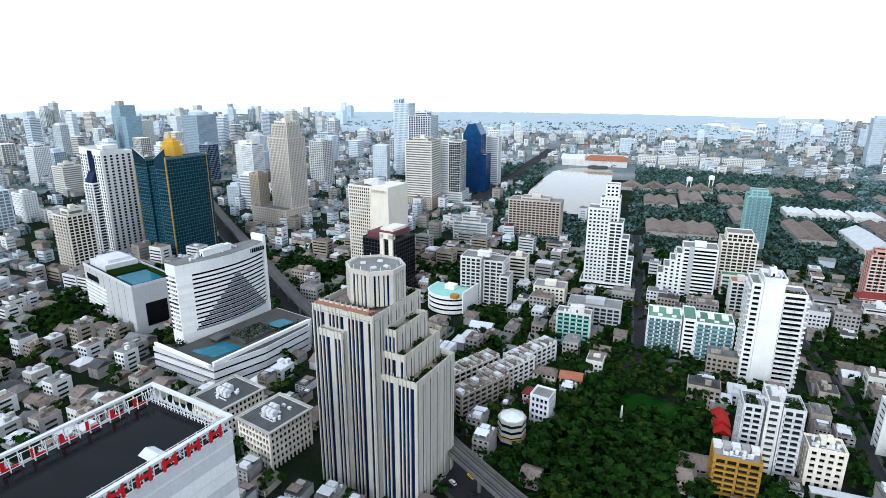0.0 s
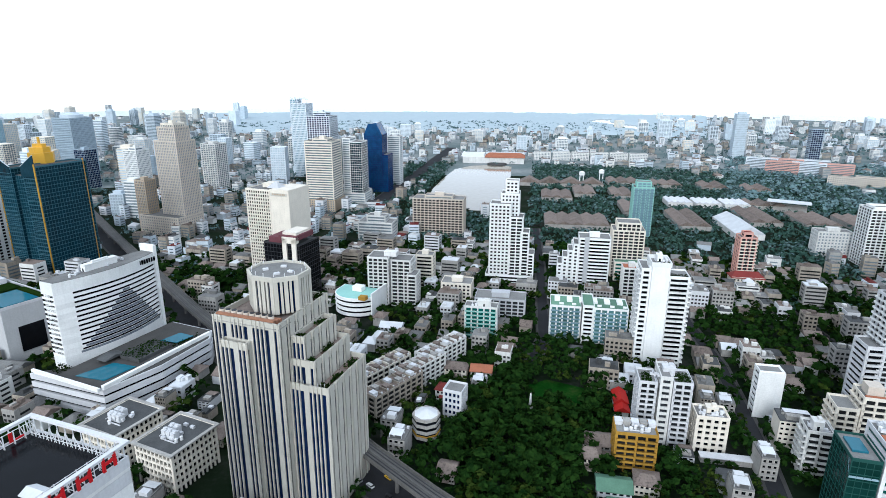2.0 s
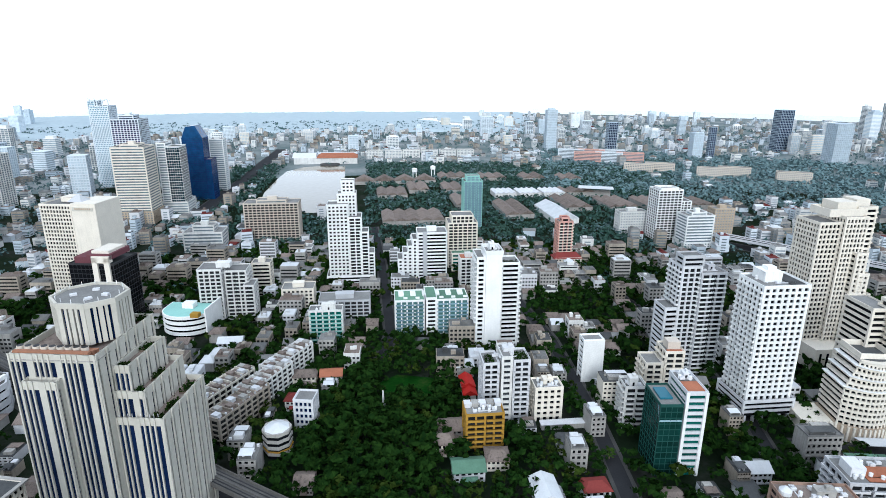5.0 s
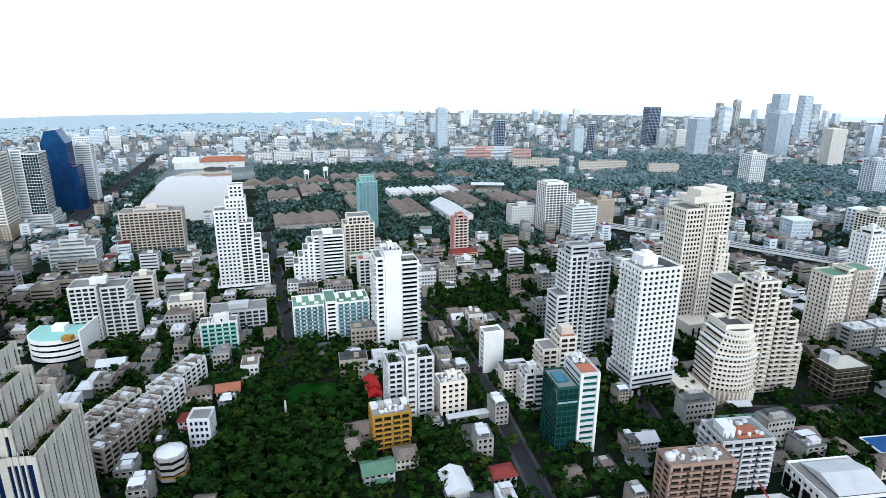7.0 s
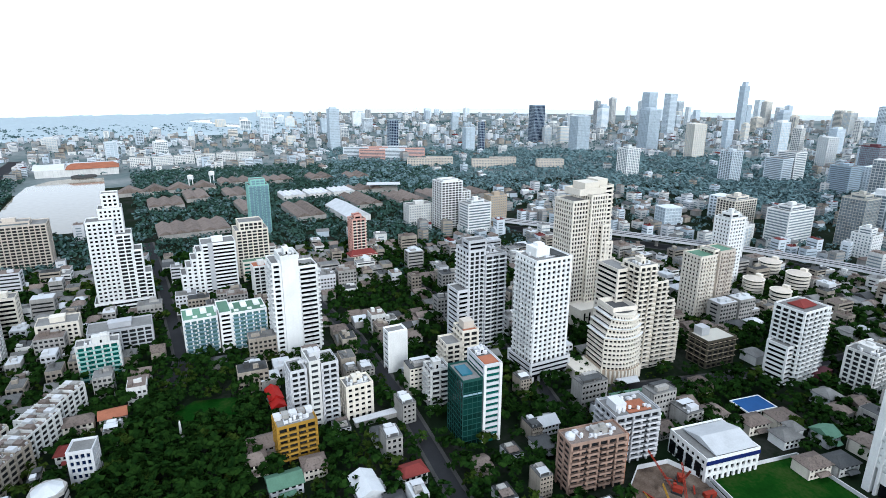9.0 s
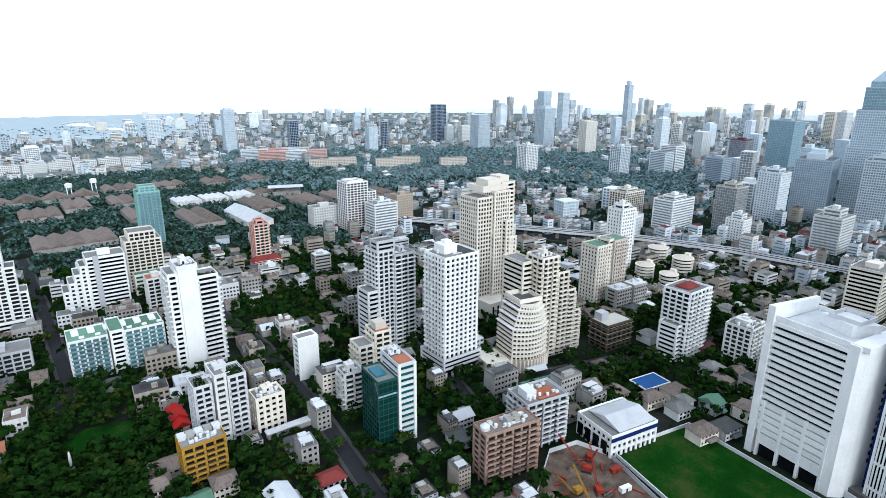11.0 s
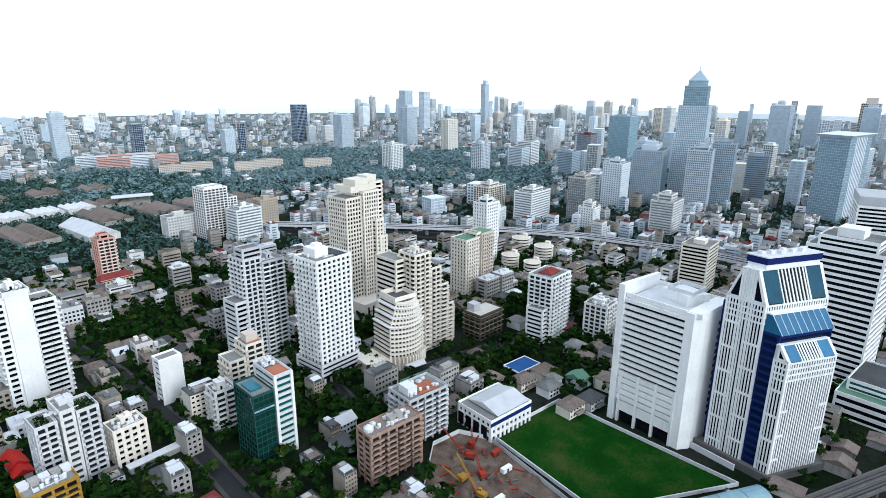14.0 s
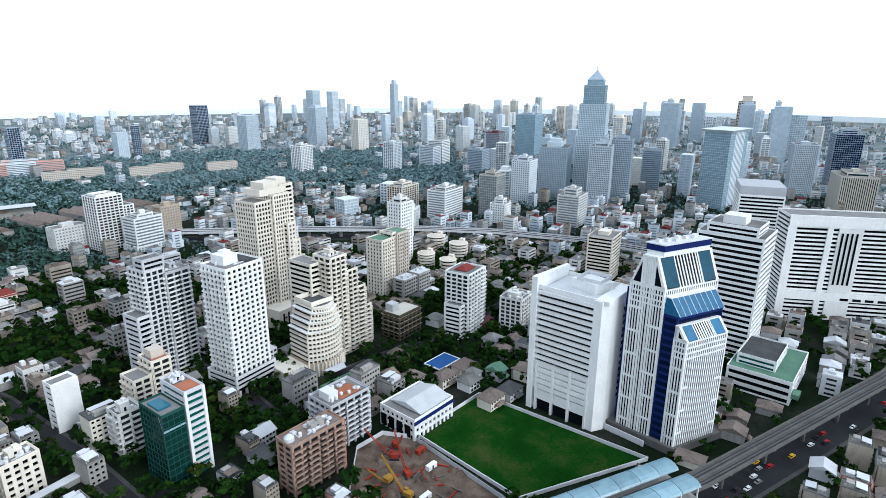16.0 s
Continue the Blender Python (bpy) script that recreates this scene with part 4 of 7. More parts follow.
section(t, 12, 28, 0, 99, "bands", WHITE, WINGREY, ox=-10, joined=True)
section(t, 36, 34, 0, 18, "bands", WHITE2, WINGREY, joined=True)
t = building("navy_glass_tower", 53, 988, -20, "navy glass tower with a chamfered top", "office tower", w=32, d=32)
section(t, 31, 31, 0, 96, "curtain", NAVYP, ROYAL, joined=True, parapet=0)
part("chamfered_top", Geo().hexa([(-15.4, -15.4, 96), (15.4, -15.4, 96), (15.4, 15.4, 96), (-15.4, 15.4, 96), (-8, -15.4, 113), (6, -15.4, 115), (6, 12, 115), (-8, 12, 113)]), ROYAL, t)
section(t, 14, 30, 0, 62, "curtain", NAVYP, ROYAL, ox=18, joined=True)
simple("striped_office", "white office tower with dark window bands", 91, 1049, -20, 23, 23, 86, "bands", WHITE, WINDOW, joined=True)
simple("apartment_tower", "slim white apartment tower far off", -715, 1018, -30, 28, 28, 67, "grid", WHITE, WINGREY, joined=True, crown=4)
simple("apartment_tower", "tall pale apartment tower with stacked balconies", -848, 1208, -30, 22, 22, 102, "bands", BLUEP3, WINGREY, joined=True, crown=4)
simple("apartment_tower", "broad pale apartment tower with stepped top", -621, 945, -30, 31, 31, 45, "bands", CREAM, WINGREY, joined=True, crown=4)
simple("apartment_block", "white slab block with window rows", -556, 750, -30, 29, 17, 38, "punched", WHITE, WINGREY, joined=True)

t = building("crown_hotel", -63, 541, -30, "cream hotel tower with rows of dark square windows", "hotel", w=44, d=44)
section(t, 26, 30, 0, 88, "grid", CREAM, WINDOW, ox=-10, roof=ROOF)
part("wall", Geo().box(4, 24, -16, 16, 0, 90), CREAM, t)
part("sign_band", Geo().box(5, 22, -16.3, -16, 84, 87), CREAM2, t)
for k in range(8):
    part("sign_bar", Geo().box(7 + 1.7 * k, 8.2 + 1.7 * k, -16.6, -16.3, 85, 86.5), TAN, t, "illegible sign bar")
part("glass_hip", Geo().gable(-3, 9, -10, 2, 90, 5, hip=5), GREY, t)
roof_kit(t, 26, 30, 89, CREAM, -6, 0, 8, 2)
t = building("black_glass_block", -47, 482, -30, "low tower of black glass and cream frame", "building", w=38, d=38)
section(t, 34, 30, 0, 54, "curtain", DARKM, WINDOW, joined=True, roof=ROOFD)
part("frame", Geo().box(2, 6, -16.5, -15, 0, 60).box(11, 15, -16.5, -15, 0, 60).box(2, 15, -16.5, -12, 56, 61), CREAM, t)
part("roof_block", Geo().box(-14, 0, -12, 8, 54.3, 59).box(-2, 15, -15, 10, 58, 62), MAROON, t)
part("roof_block", Geo().box(0, 13, -12, 8, 62, 64), CREAM, t)

t = building("round_cinema", 4, 446, -30, "white curved hall with pale green roof and yellow trim", "hall", w=40, d=36)
arc = [(19 * math.cos(math.pi * k / 12), 17 * math.sin(-math.pi * k / 12) + 4) for k in range(13)] + [(-19, 16), (19, 16)]
for k in range(4):
    part("spandrel", Geo().prism(arc, 4.2 * k + 1.6, 4.2 * k + 4.2), WHITE, t)
    part("window_band", Geo().prism([(x * 0.96, y * 0.96) for x, y in arc], 4.2 * k, 4.2 * k + 1.6), WINDOW, t)
part("roof", Geo().prism([(x * 0.95, y * 0.95) for x, y in arc], 16.8, 17.0), TEALP, t)
part("wing_wall", Geo().box(19, 20, -10, 17, 0, 22), WHITE, t)
part("yellow_trim", Geo().box(10, 16, -14, -9, 17, 20), YELLOW, t)
roof_kit(t, 24, 18, 17, WHITE, 0, 6, 77, 2)
t = building("corner_block", 37, 266, -30, "octagonal corner block with a white glazed roof", "building", w=18, d=18)
o8 = [(7.5 * math.cos(q * math.pi / 4 + 0.39), 7.5 * math.sin(q * math.pi / 4 + 0.39)) for q in range(8)]
for k in range(4):
    part("spandrel", Geo().prism(o8, 3.6 * k + 1.8, 3.6 * k + 3.6), DIRTY, t)
    part("window_band", Geo().prism([(x * 0.95, y * 0.95) for x, y in o8], 3.6 * k, 3.6 * k + 1.8), WINDOW, t)
part("yellow_band", Geo().prism([(x * 1.02, y * 1.02) for x, y in o8], 3.7, 4.4), YELLOW, t)
part("glazed_roof", Geo().cyl(0, 0, 14.4, 17, 6.5, n=8, r1=1.0), ROOFW, t)
t = building("scaffold_block", 56, 283, -30, "block wrapped in white scaffold grid", "building", w=14, d=14)
section(t, 11, 11, 0, 18, "grid", LIGHT, GLASSB, roof=ROOF)
for x, y, h, mt, k in ((22, 300, 15, DIRTY2, 1), (40, 322, 15, WHITE2, 2), (58, 344, 15, WHITE2, 3), (18, 328, 13, CREAM, 4)):
    t = building("shop_row", x, y, 41, "row of four-storey shop houses with stained upright fins", "shop row", w=42, d=14)
    section(t, 40, 12, 0, h, "flats", mt, WINDOW, roof=ROOFB, parapet=0.8)
    for q in range(9):
        part("party_wall", Geo().at(-20 + 5 * q, 0, h, 0.4, 11, 1.8), mt, t)
        part("roof_shed", Geo().at(-17.5 + 5 * min(q, 7), 2 if q % 2 else -2, h + 0.3, 3.4, 4, 2.2), (ROOFB, LIGHT, CONC)[(q + k) % 3], t)
        part("cooling_unit", Geo().at(-18 + 4.6 * q, -4.5, h + 0.3, 1.2, 0.8, 1.0), LIGHT, t)

BRIGHTR = mat("bright_red_roof", (0.36, 0.018, 0.014), 0.6, stain=0.2, grain=0.2)
# ---------------------------------------------------------------- blocks between the avenue and the lake
simple("apartment_block", "beige apartment slab with long balcony rows", 114, 691, -20, 63, 26, 44, "flats", BEIGE, WINDOW, balcony="f", joined=True, crown=3)
t = building("apartment_block", 35, 460, -20, "aged white apartment block with stepped wings", "apartment block", w=40, d=26)
section(t, 18, 20, 0, 43, "flats", WHITE2, WINDOW, ox=-9, balcony="f")
section(t, 17, 18, 0, 40, "flats", WHITE2, WINDOW, ox=9, oy=4, balcony="fr")
section(t, 8, 16, 0, 30, "flats", WHITE2, WINDOW, ox=20, oy=-4, balcony="f")
roof_kit(t, 30, 18, 43, WHITE2, seed=21, dense=2)
simple("apartment_block", "cream apartment block with curved balconies", 70, 503, -20, 16, 14, 30, "bands", CREAM, WINDOW, balcony="f")
simple("apartment_block", "low white block with set-back upper floors", 36, 672, -20, 42, 25, 22, "bands", WHITE2, WINDOW, joined=True, crown=7)
simple("apartment_block", "slim block with sea-green balconies", 95, 384, -20, 24, 11, 25, "flats", WHITE2, GLASSG, balcony="f", rail=TEALP)
simple("apartment_block", "low cream block with weathered roof", 91, 456, -20, 26, 18, 19, "punched", CREAM, WINDOW)
simple("car_park", "dark open-sided block with grey roof", 119, 418, -20, 40, 20, 18, "flats", GREY, WINDOW)
t = building("green_roof_flats", 172, 371, -20, "pale glass-fronted flats with green roof decks", "apartment block", w=56, d=26)
section(t, 22, 22, 0, 27, "flats", WHITE, AQUA, ox=-16, balcony="f", rail=GLASSP, roof=ROOFG)
section(t, 8, 25, 0, 29, "bands", WHITE, WINDOW, ox=0, roof=ROOFG)
section(t, 24, 22, 0, 27, "flats", WHITE, AQUA, ox=16, balcony="f", rail=GLASSP, roof=ROOFG)
for k in range(6):
    part("roof_deck", Geo().at(-22 + 9 * k, 3, 27.3, 4, 8, 1.4).at(-19 + 9 * k, -6, 27.3, 3, 2, 1.0), WHITE, t)
t = building("apartment_tower", 217, 484, -20, "white banded apartment tower stepping down at one side", "apartment tower", w=50, d=26)
section(t, 28, 22, 0, 46, "bands", WHITE, WINDOW, ox=8)
for k in range(4):
    section(t, 4.5, 22, 0, 40 - 6.4 * k, "bands", WHITE, WINDOW, ox=-8.4 - 4.6 * k, joined=True)
part("stair_tower", Geo().box(-1, 3, -12, -11, 0, 48), GREY, t)
roof_kit(t, 26, 20, 46, WHITE, 8, 0, 31, 2)
t = building("apartment_tower", 269, 504, -20, "cream apartment tower with rounded stepped crown", "apartment tower", w=36, d=28)
section(t, 30, 24, 0, 46, "flats", CREAM, WINDOW, balcony="f")
section(t, 22, 20, 46, 53, "flats", CREAM, WINDOW, joined=True)
section(t, 33, 18, 0, 18, "bands", CREAM, GLASSG, ox=4, oy=-15, joined=True, roof=ROOFG)
t = building("teal_tower", 358, 643, -20, "pale sea-green glass apartment tower with rounded top", "apartment tower", w=28, d=28)
section(t, 24, 22, 0, 60, "flats", TEALP, GLASSP, joined=True, balcony="f", rail=GLASSP)
section(t, 17, 16, 60, 66, "flats", TEALP, GLASSP, joined=True)
t = building("stepped_tower", 150, 502, -20, "tall white tower with steeply stepped terraces", "apartment tower", w=46, d=30)
section(t, 19, 18, 0, 76, "punched", WHITE, WINDOW, ox=-9, oy=-4, balcony="f")
section(t, 17, 18, 0, 84, "punched", WHITE, WINDOW, ox=-1, oy=5, joined=True)
section(t, 12, 12, 0, 95, "punched", WHITE, WINDOW, ox=0, oy=8, joined=True)
section(t, 12, 19, 0, 64, "flats", WHITE, WINDOW, ox=6, oy=-3, balcony="f")
section(t, 8, 18, 0, 50, "flats", WHITE, WINDOW, ox=14, oy=-3, joined=True, balcony="f")
section(t, 6, 18, 0, 30, "flats", WHITE, WINDOW, ox=20, oy=-3, joined=True, balcony="f")
section(t, 42, 22, 0, 10, "bands", WHITE, WINDOW, oy=-6, joined=True)
t = building("white_tower", 205, 325, -20, "tall white tower with blank shaft and curved balconies", "apartment tower", w=36, d=24)
part("blank_wall", Geo().box(-12, -1, -10, 8, 0, 71).box(-13, -12, -6, 6, 0, 70), WHITE, t)
section(t, 6, 20, 0, 68, "bands", WHITE, WINDOW, ox=-15, oy=2, balcony="l")
section(t, 13, 16, 0, 63, "bands", WHITE, WINDOW, ox=6, oy=2, balcony="fr", out=1.8)
part("roof", Geo().box(-12.5, -0.5, -10, 8, 71, 71.4), ROOF, t)
part("parapet", Geo().ring(12.5, 18.5, 71, 74, 0.5, 0, -6.5, -1), WHITE, t)
shrubs(t, -6.5, -6, 71.4, 10, 5, 260, 961)
shrubs(t, 6, -4, 63.3, 10, 3, 160, 962)
roof_kit(t, 10, 14, 72, WHITE, -6, 0, 33, 2)
simple("apartment_block", "pink-topped white block beside a tower", 239, 435, -20, 15, 15, 31, "flats", WHITE2, WINDOW, balcony="f", roof=ROOFO)
t = building("terraced_block", 159, 245, -20, "grey-white block with roof terraces and planters", "apartment block", w=27, d=19)
section(t, 9, 15, 0, 36, "flats", LIGHT, WINDOW, ox=-8.5, balcony="f")
section(t, 6, 17, 0, 40, "bands", WHITE2, WINGREY, ox=0)
section(t, 9.5, 15, 0, 37, "flats", LIGHT, WINDOW, ox=8.5, balcony="f")
shrubs(t, 8.5, -2, 37.2, 8, 9, 300, 941)
shrubs(t, -9, -2, 36.2, 5, 9, 200, 942)
roof_kit(t, 18, 12, 38, LIGHT, seed=34, dense=2)
t = building("yellow_block", 135, 226, -20, "bright yellow flats with dark brown balconies", "apartment block", w=23, d=15)
section(t, 20, 13, 0, 21, "flats", YELLOW, WINDOW, balcony="f", rail=YELLOW, roof=ROOF)
for k in range(5):
    part("roof_shed", Geo().at(-8 + 4 * k, 3, 21.2, 3.2, 4, 2.2).at(-8 + 4 * k, 3, 23.4, 3.6, 4.4, 0.15), CONC if k % 2 else LIGHT, t)
roof_kit(t, 18, 10, 21, CONC, seed=35, dense=3, room=False)
simple("apartment_block", "small cream block with a cluttered roof", 181, 234, -20, 16, 12, 20, "punched", CREAM, WINDOW, kit=3)
t = building("pink_tower", 370, 466, -20, "pink and white tower with a red roof", "apartment tower", w=19, d=19)
section(t, 15, 15, 0, 44, "flats", PINK, WINDOW, joined=True, balcony="fr", rail=CREAM)
section(t, 8, 9, 44, 48, "bands", PINK, WINDOW, joined=True, roof=ROOFR)
section(t, 28, 14, 0, 9, "punched", CREAM, WINDOW, oy=-14, joined=True, roof=ROOFR)
part("pitched_roof", Geo().gable(-15, 15, -22, -6, 9.4, 5, hip=5), ROOFR, t)
t = building("lattice_tower", 546, 490, -20, "white tower with a lattice of open balconies", "apartment tower", w=48, d=28)
section(t, 30, 26, 0, 60, "flats", WHITE, WINDOW, ox=-6, joined=True, balcony="f")
section(t, 14, 22, 0, 46, "flats", WHITE, WINDOW, ox=15, joined=True, balcony="f")
part("crown_rail", Geo().ring(22, 18, 60.5, 63, 0.6, 0, -6, 0), WHITE, t)
simple("apartment_tower", "white tower with fine window rows", 547, 451, -20, 33, 24, 37, "bands", WHITE, WINGREY, joined=True, crown=3, base=6)
simple("apartment_block", "tan block of flats", 594, 455, -20, 25, 17, 39, "punched", TAN, WINDOW, joined=True)
simple("apartment_block", "white slab block of flats", 524, 529, -20, 35, 18, 27, "punched", WHITE2, WINGREY, joined=True)
t = building("grey_tower", 294, 239, -20, "grey tower with white balcony edges and curved wing", "apartment tower", w=46, d=26)
section(t, 17, 19, 0, 70, "flats", GREY, WINDOW, ox=9, balcony="fl", rail=WHITE)
section(t, 13, 18, 0, 74, "flats", LIGHT, WINDOW, ox=-5, oy=1, balcony="l", rail=WHITE)
section(t, 9, 15, 0, 47, "bands", LIGHT, WINDOW, ox=-15, oy=0, balcony="f")
section(t, 14, 10, 74, 80, "bands", GREY, WINDOW, ox=-3, joined=True)
roof_kit(t, 14, 14, 70, GREY, 9, 0, 41, 2)
t = building("white_tower", 294, 186, -20, "white apartment tower with grey podium on columns", "apartment tower", w=32, d=28)
section(t, 27, 22, 13, 80, "slots", WHITE, WINDOW, balcony="l")
section(t, 31, 26, 4, 13, "bands", LIGHT, WINDOW)
for k in range(6):
    part("column", Geo().at(-13 + 5.2 * k, -12, 0, 1.4, 1.4, 4.2), LIGHT, t)
    part("column", Geo().at(-13 + 5.2 * k, 12, 0, 1.4, 1.4, 4.2), LIGHT, t)
part("stair_head", Geo().box(-8, 2, -3, 8, 80.2, 86).box(-5, 0, 0, 5, 86, 88), WHITE, t)
part("roof_deck", Geo().box(4, 12, -9, 8, 80.3, 80.7), ROOFD, t)
roof_kit(t, 24, 18, 80, WHITE, seed=43, dense=2, room=False)
t = building("cream_tower", 398, 216, -20, "very tall cream tower of stepped shafts", "apartment tower", w=50, d=32)
section(t, 18, 22, 0, 97, "grid", CREAM, WINDOW, ox=-13)
section(t, 16, 24, 0, 101, "grid", CREAM, WINDOW, ox=1, oy=-2)
section(t, 14, 22, 0, 106, "bands", CREAM, WINDOW, ox=13, oy=4, balcony="r")
for k in range(5):
    section(t, 8, 6, 0, 78 - 14 * k, "punched", CREAM, WINDOW, ox=6 + 3.5 * k, oy=-15 - 0.3 * k, joined=True)
part("crown", Geo().ring(26, 18, 101, 106, 0.8, 0, -2, 0).box(-8, 6, -6, 8, 101, 110).box(8, 18, -2, 10, 106, 111), CREAM, t)
part("podium", Geo().box(-20, 30, -26, -8, 0, 16), CREAM, t)
for k in range(9):
    part("podium_window", Geo().box(-17 + 5 * k, -15.5 + 5 * k, -26.2, -25.9, 3, 13), WINDOW, t)
t = building("round_hotel", 326, 150, -30, "cream hotel with a rounded banded front", "hotel", w=34, d=28)


def rounded(w, d, bulge, n=12):
    pts = [(-w / 2 + w * k / n, -d / 2 - bulge * (1 - (2 * k / n - 1) ** 2)) for k in range(n + 1)]
    return pts + [(w / 2, d / 2), (-w / 2, d / 2)]


for k in range(12):
    z = 9 + 3.1 * k
    w = 27 if k < 7 else 27 - 2.0 * (k - 6)
    part("spandrel", Geo().prism(rounded(w, 20, 5), z + 1.6, z + 3.1, top=0), CREAM, t)
    part("window_band", Geo().prism(rounded(w - 1.4, 18.6, 4.6), z, z + 1.62), WINDOW, t)
    pp = rounded(w, 20, 5)
    g = Geo()
    for (x, y) in pp[:13]:
        g.at(x, y + 0.3, z, 0.8, 0.7, 1.62)
    tagged(part("facade_pier", g, CREAM, t), kind="stuff")
    if k in (6, 8, 10):
        part("balcony_ring", Geo().prism(rounded(w + 2.2, 20, 6), z + 3.0, z + 3.3), WHITE, t)
part("base", Geo().prism(rounded(28, 21, 5.5), 0, 9), TAN, t)
for x, y in rounded(28.6, 21, 5.8)[:13]:
    part("base_column", Geo().at(x, y, 0, 1.0, 1.0, 9), CREAM, t)
part("roof", Geo().prism(rounded(16, 16, 3), 46.2, 46.6), ROOFD, t)
part("pergola", Geo().ring(17, 18, 46.5, 49.5, 0.5), CREAM, t)
part("canopy", Geo().prism([(-8, -17), (8, -17), (5, -24), (-5, -24)], 4.6, 5.0), ROOFW, t)
part("podium", Geo().box(-30, -14, -10, 12, 0, 8), CREAM, t)
for k in range(6):
    part("podium_pier", Geo().at(-29 + 3 * k, -10.3, 0, 1.0, 0.8, 10), CREAM, t)
t = building("terraced_tower", 350, 143, -25, "cream tower stepping down in planted terraces", "apartment tower", w=44, d=28)
section(t, 14, 17, 0, 72, "flats", CREAM, WINDOW, ox=-6, balcony="fl", out=1.8)
section(t, 10, 18, 0, 60, "flats", CREAM, WINDOW, ox=6, balcony="f", out=1.8)
section(t, 8, 18, 0, 46, "flats", CREAM, WINDOW, ox=14, balcony="fr", out=1.8)
section(t, 7, 18, 0, 30, "flats", CREAM, WINDOW, ox=20, balcony="fr", out=1.8)
section(t, 12, 22, 0, 68, "bands", CREAM, WINDOW, ox=-16, oy=12, joined=True)
for x, z in ((6, 60), (14, 46), (20, 30)):
    shrubs(t, x, -4, z + 0.3, 6, 8, 220, 950 + z)
roof_kit(t, 12, 14, 72, CREAM, -6, 0, 44, 2)
t = building("twin_tower", 471, 143, -22, "twin cream towers with pale green roof decks", "apartment tower", w=42, d=22)
section(t, 17, 18, 0, 52, "punched", CREAM, WINDOW, ox=-10.5, joined=True, balcony="f", roof=ROOFG)
section(t, 17, 18, 0, 54, "punched", BEIGE, WINDOW, ox=10.5, joined=True, balcony="f", roof=ROOFG)
section(t, 6, 14, 0, 55, "bands", CREAM, WINDOW, joined=True)
t = building("unfinished_block", 387, 108, -25, "brown scaffolded block with a pale flat roof", "building", w=29, d=21)
section(t, 25, 17, 0, 19, "flats", SCAFF, WINDOW, roof=CREAM2)
part("scaffold", Geo().ring(26.5, 18.5, 5.9, 6.1, 0.2).ring(26.5, 18.5, 9.9, 10.1, 0.2).ring(26.5, 18.5, 13.9, 14.1, 0.2).ring(26.5, 18.5, 17.9, 18.1, 0.2), TAN, t)
part("stair_head", Geo().box(-9, -2, 1, 8, 19, 25), GREY, t)
simple("apartment_tower", "white apartment tower with blank gable", 545, 152, -20, 20, 17, 67, "punched", WHITE, WINGREY, joined=True, crown=4)
t = building("teal_glass_block", 211, 172, -25, "narrow white block with green glass and a roof pool", "apartment tower", w=28, d=26)
section(t, 11, 20, 0, 38, "curtain", GREENP, GREENG, ox=-5.5, roof=ROOF, storey=3.2)
section(t, 10, 21, 0, 45, "bands", LIGHT, GLASSG, ox=5.5)
part("white_pier", Geo().box(0.4, 1.8, -10.7, -10.1, 0, 45.5).box(9.4, 10.8, -10.8, -10.1, 0, 45.5), WHITE, t)
part("roof_pool", Geo().box(-9, -3, -4, 6, 38.3, 39.3), POOL, t)
part("roof_deck", Geo().box(1.5, 9.5, -9, 0, 45.3, 45.7), ROOFO, t)
part("sloped_glass", Geo().hexa([(-11, -10.2, 30), (0, -10.2, 30), (0, -9.8, 30), (-11, -9.8, 30), (-11, -7.2, 37.6), (0, -7.2, 37.6), (0, -6.8, 37.6), (-11, -6.8, 37.6)]), GLASSP, t)
roof_kit(t, 8, 10, 45.4, LIGHT, 5.5, 5, 45, 2)
t = building("apartment_block", 245, 213, -25, "cream stepped block with planted balconies", "apartment block", w=26, d=18)
section(t, 11, 14, 0, 38, "flats", CREAM, WINDOW, ox=5, balcony="fl")
section(t, 10, 14, 0, 31, "flats", CREAM, WINDOW, ox=-6, balcony="fl")
part("stair_head", Geo().box(2, 9, -3, 4, 38.2, 43), BEIGE, t)
part("roof_deck", Geo().box(1, 9.6, -6.5, -3.5, 38.3, 38.7), ROOFO, t)
simple("apartment_block", "white stepped block with roof planters", 219, 207, -25, 12, 12, 25, "flats", WHITE2, WINDOW, balcony="fl")
t = building("white_block", 232, 257, -20, "plain white narrow block with blank end wall", "building", w=17, d=12)
section(t, 13, 9, 0, 28, "bands", WHITE, WINGREY)
part("blank_wall", Geo().box(-7, 6.8, -5.2, -4.4, 0, 28.6), WHITE, t)
t = building("brick_block", 218, 106, -29, "weathered concrete and brick block with stained roof", "building", w=32, d=16)
section(t, 30, 12, 0, 27, "flats", BROWNC, WINDOW, balcony="f", roof=ROOFB)
part("brick_end", Geo().box(14.6, 15.8, -5.9, 5.9, 0, 27.5), BRICK, t)
roof_kit(t, 26, 9, 27, CONC, seed=51, dense=4)
part("roof_dome", Geo().cyl(-12, 0, 27.2, 29, 2.4, n=14).cyl(-12, 0, 29, 30.5, 2.4, n=14, r1=0.6), ROOFW, t)
t = building("grey_flats", 252, 105, -29, "grey apartment block with balconies and orange roof deck", "apartment block", w=30, d=22)
section(t, 26, 18, 0, 27, "flats", GREY, WINDOW, balcony="fblr", rail=LIGHT)
part("roof_deck", Geo().box(-4, 9, -7, 3, 27.3, 27.7), ROOFO, t, "orange tiled roof deck")
part("stair_head", Geo().box(-10, -4, -4, 4, 27.2, 31.5), LIGHT, t)
roof_kit(t, 22, 14, 27, LIGHT, seed=52, dense=3, room=False)
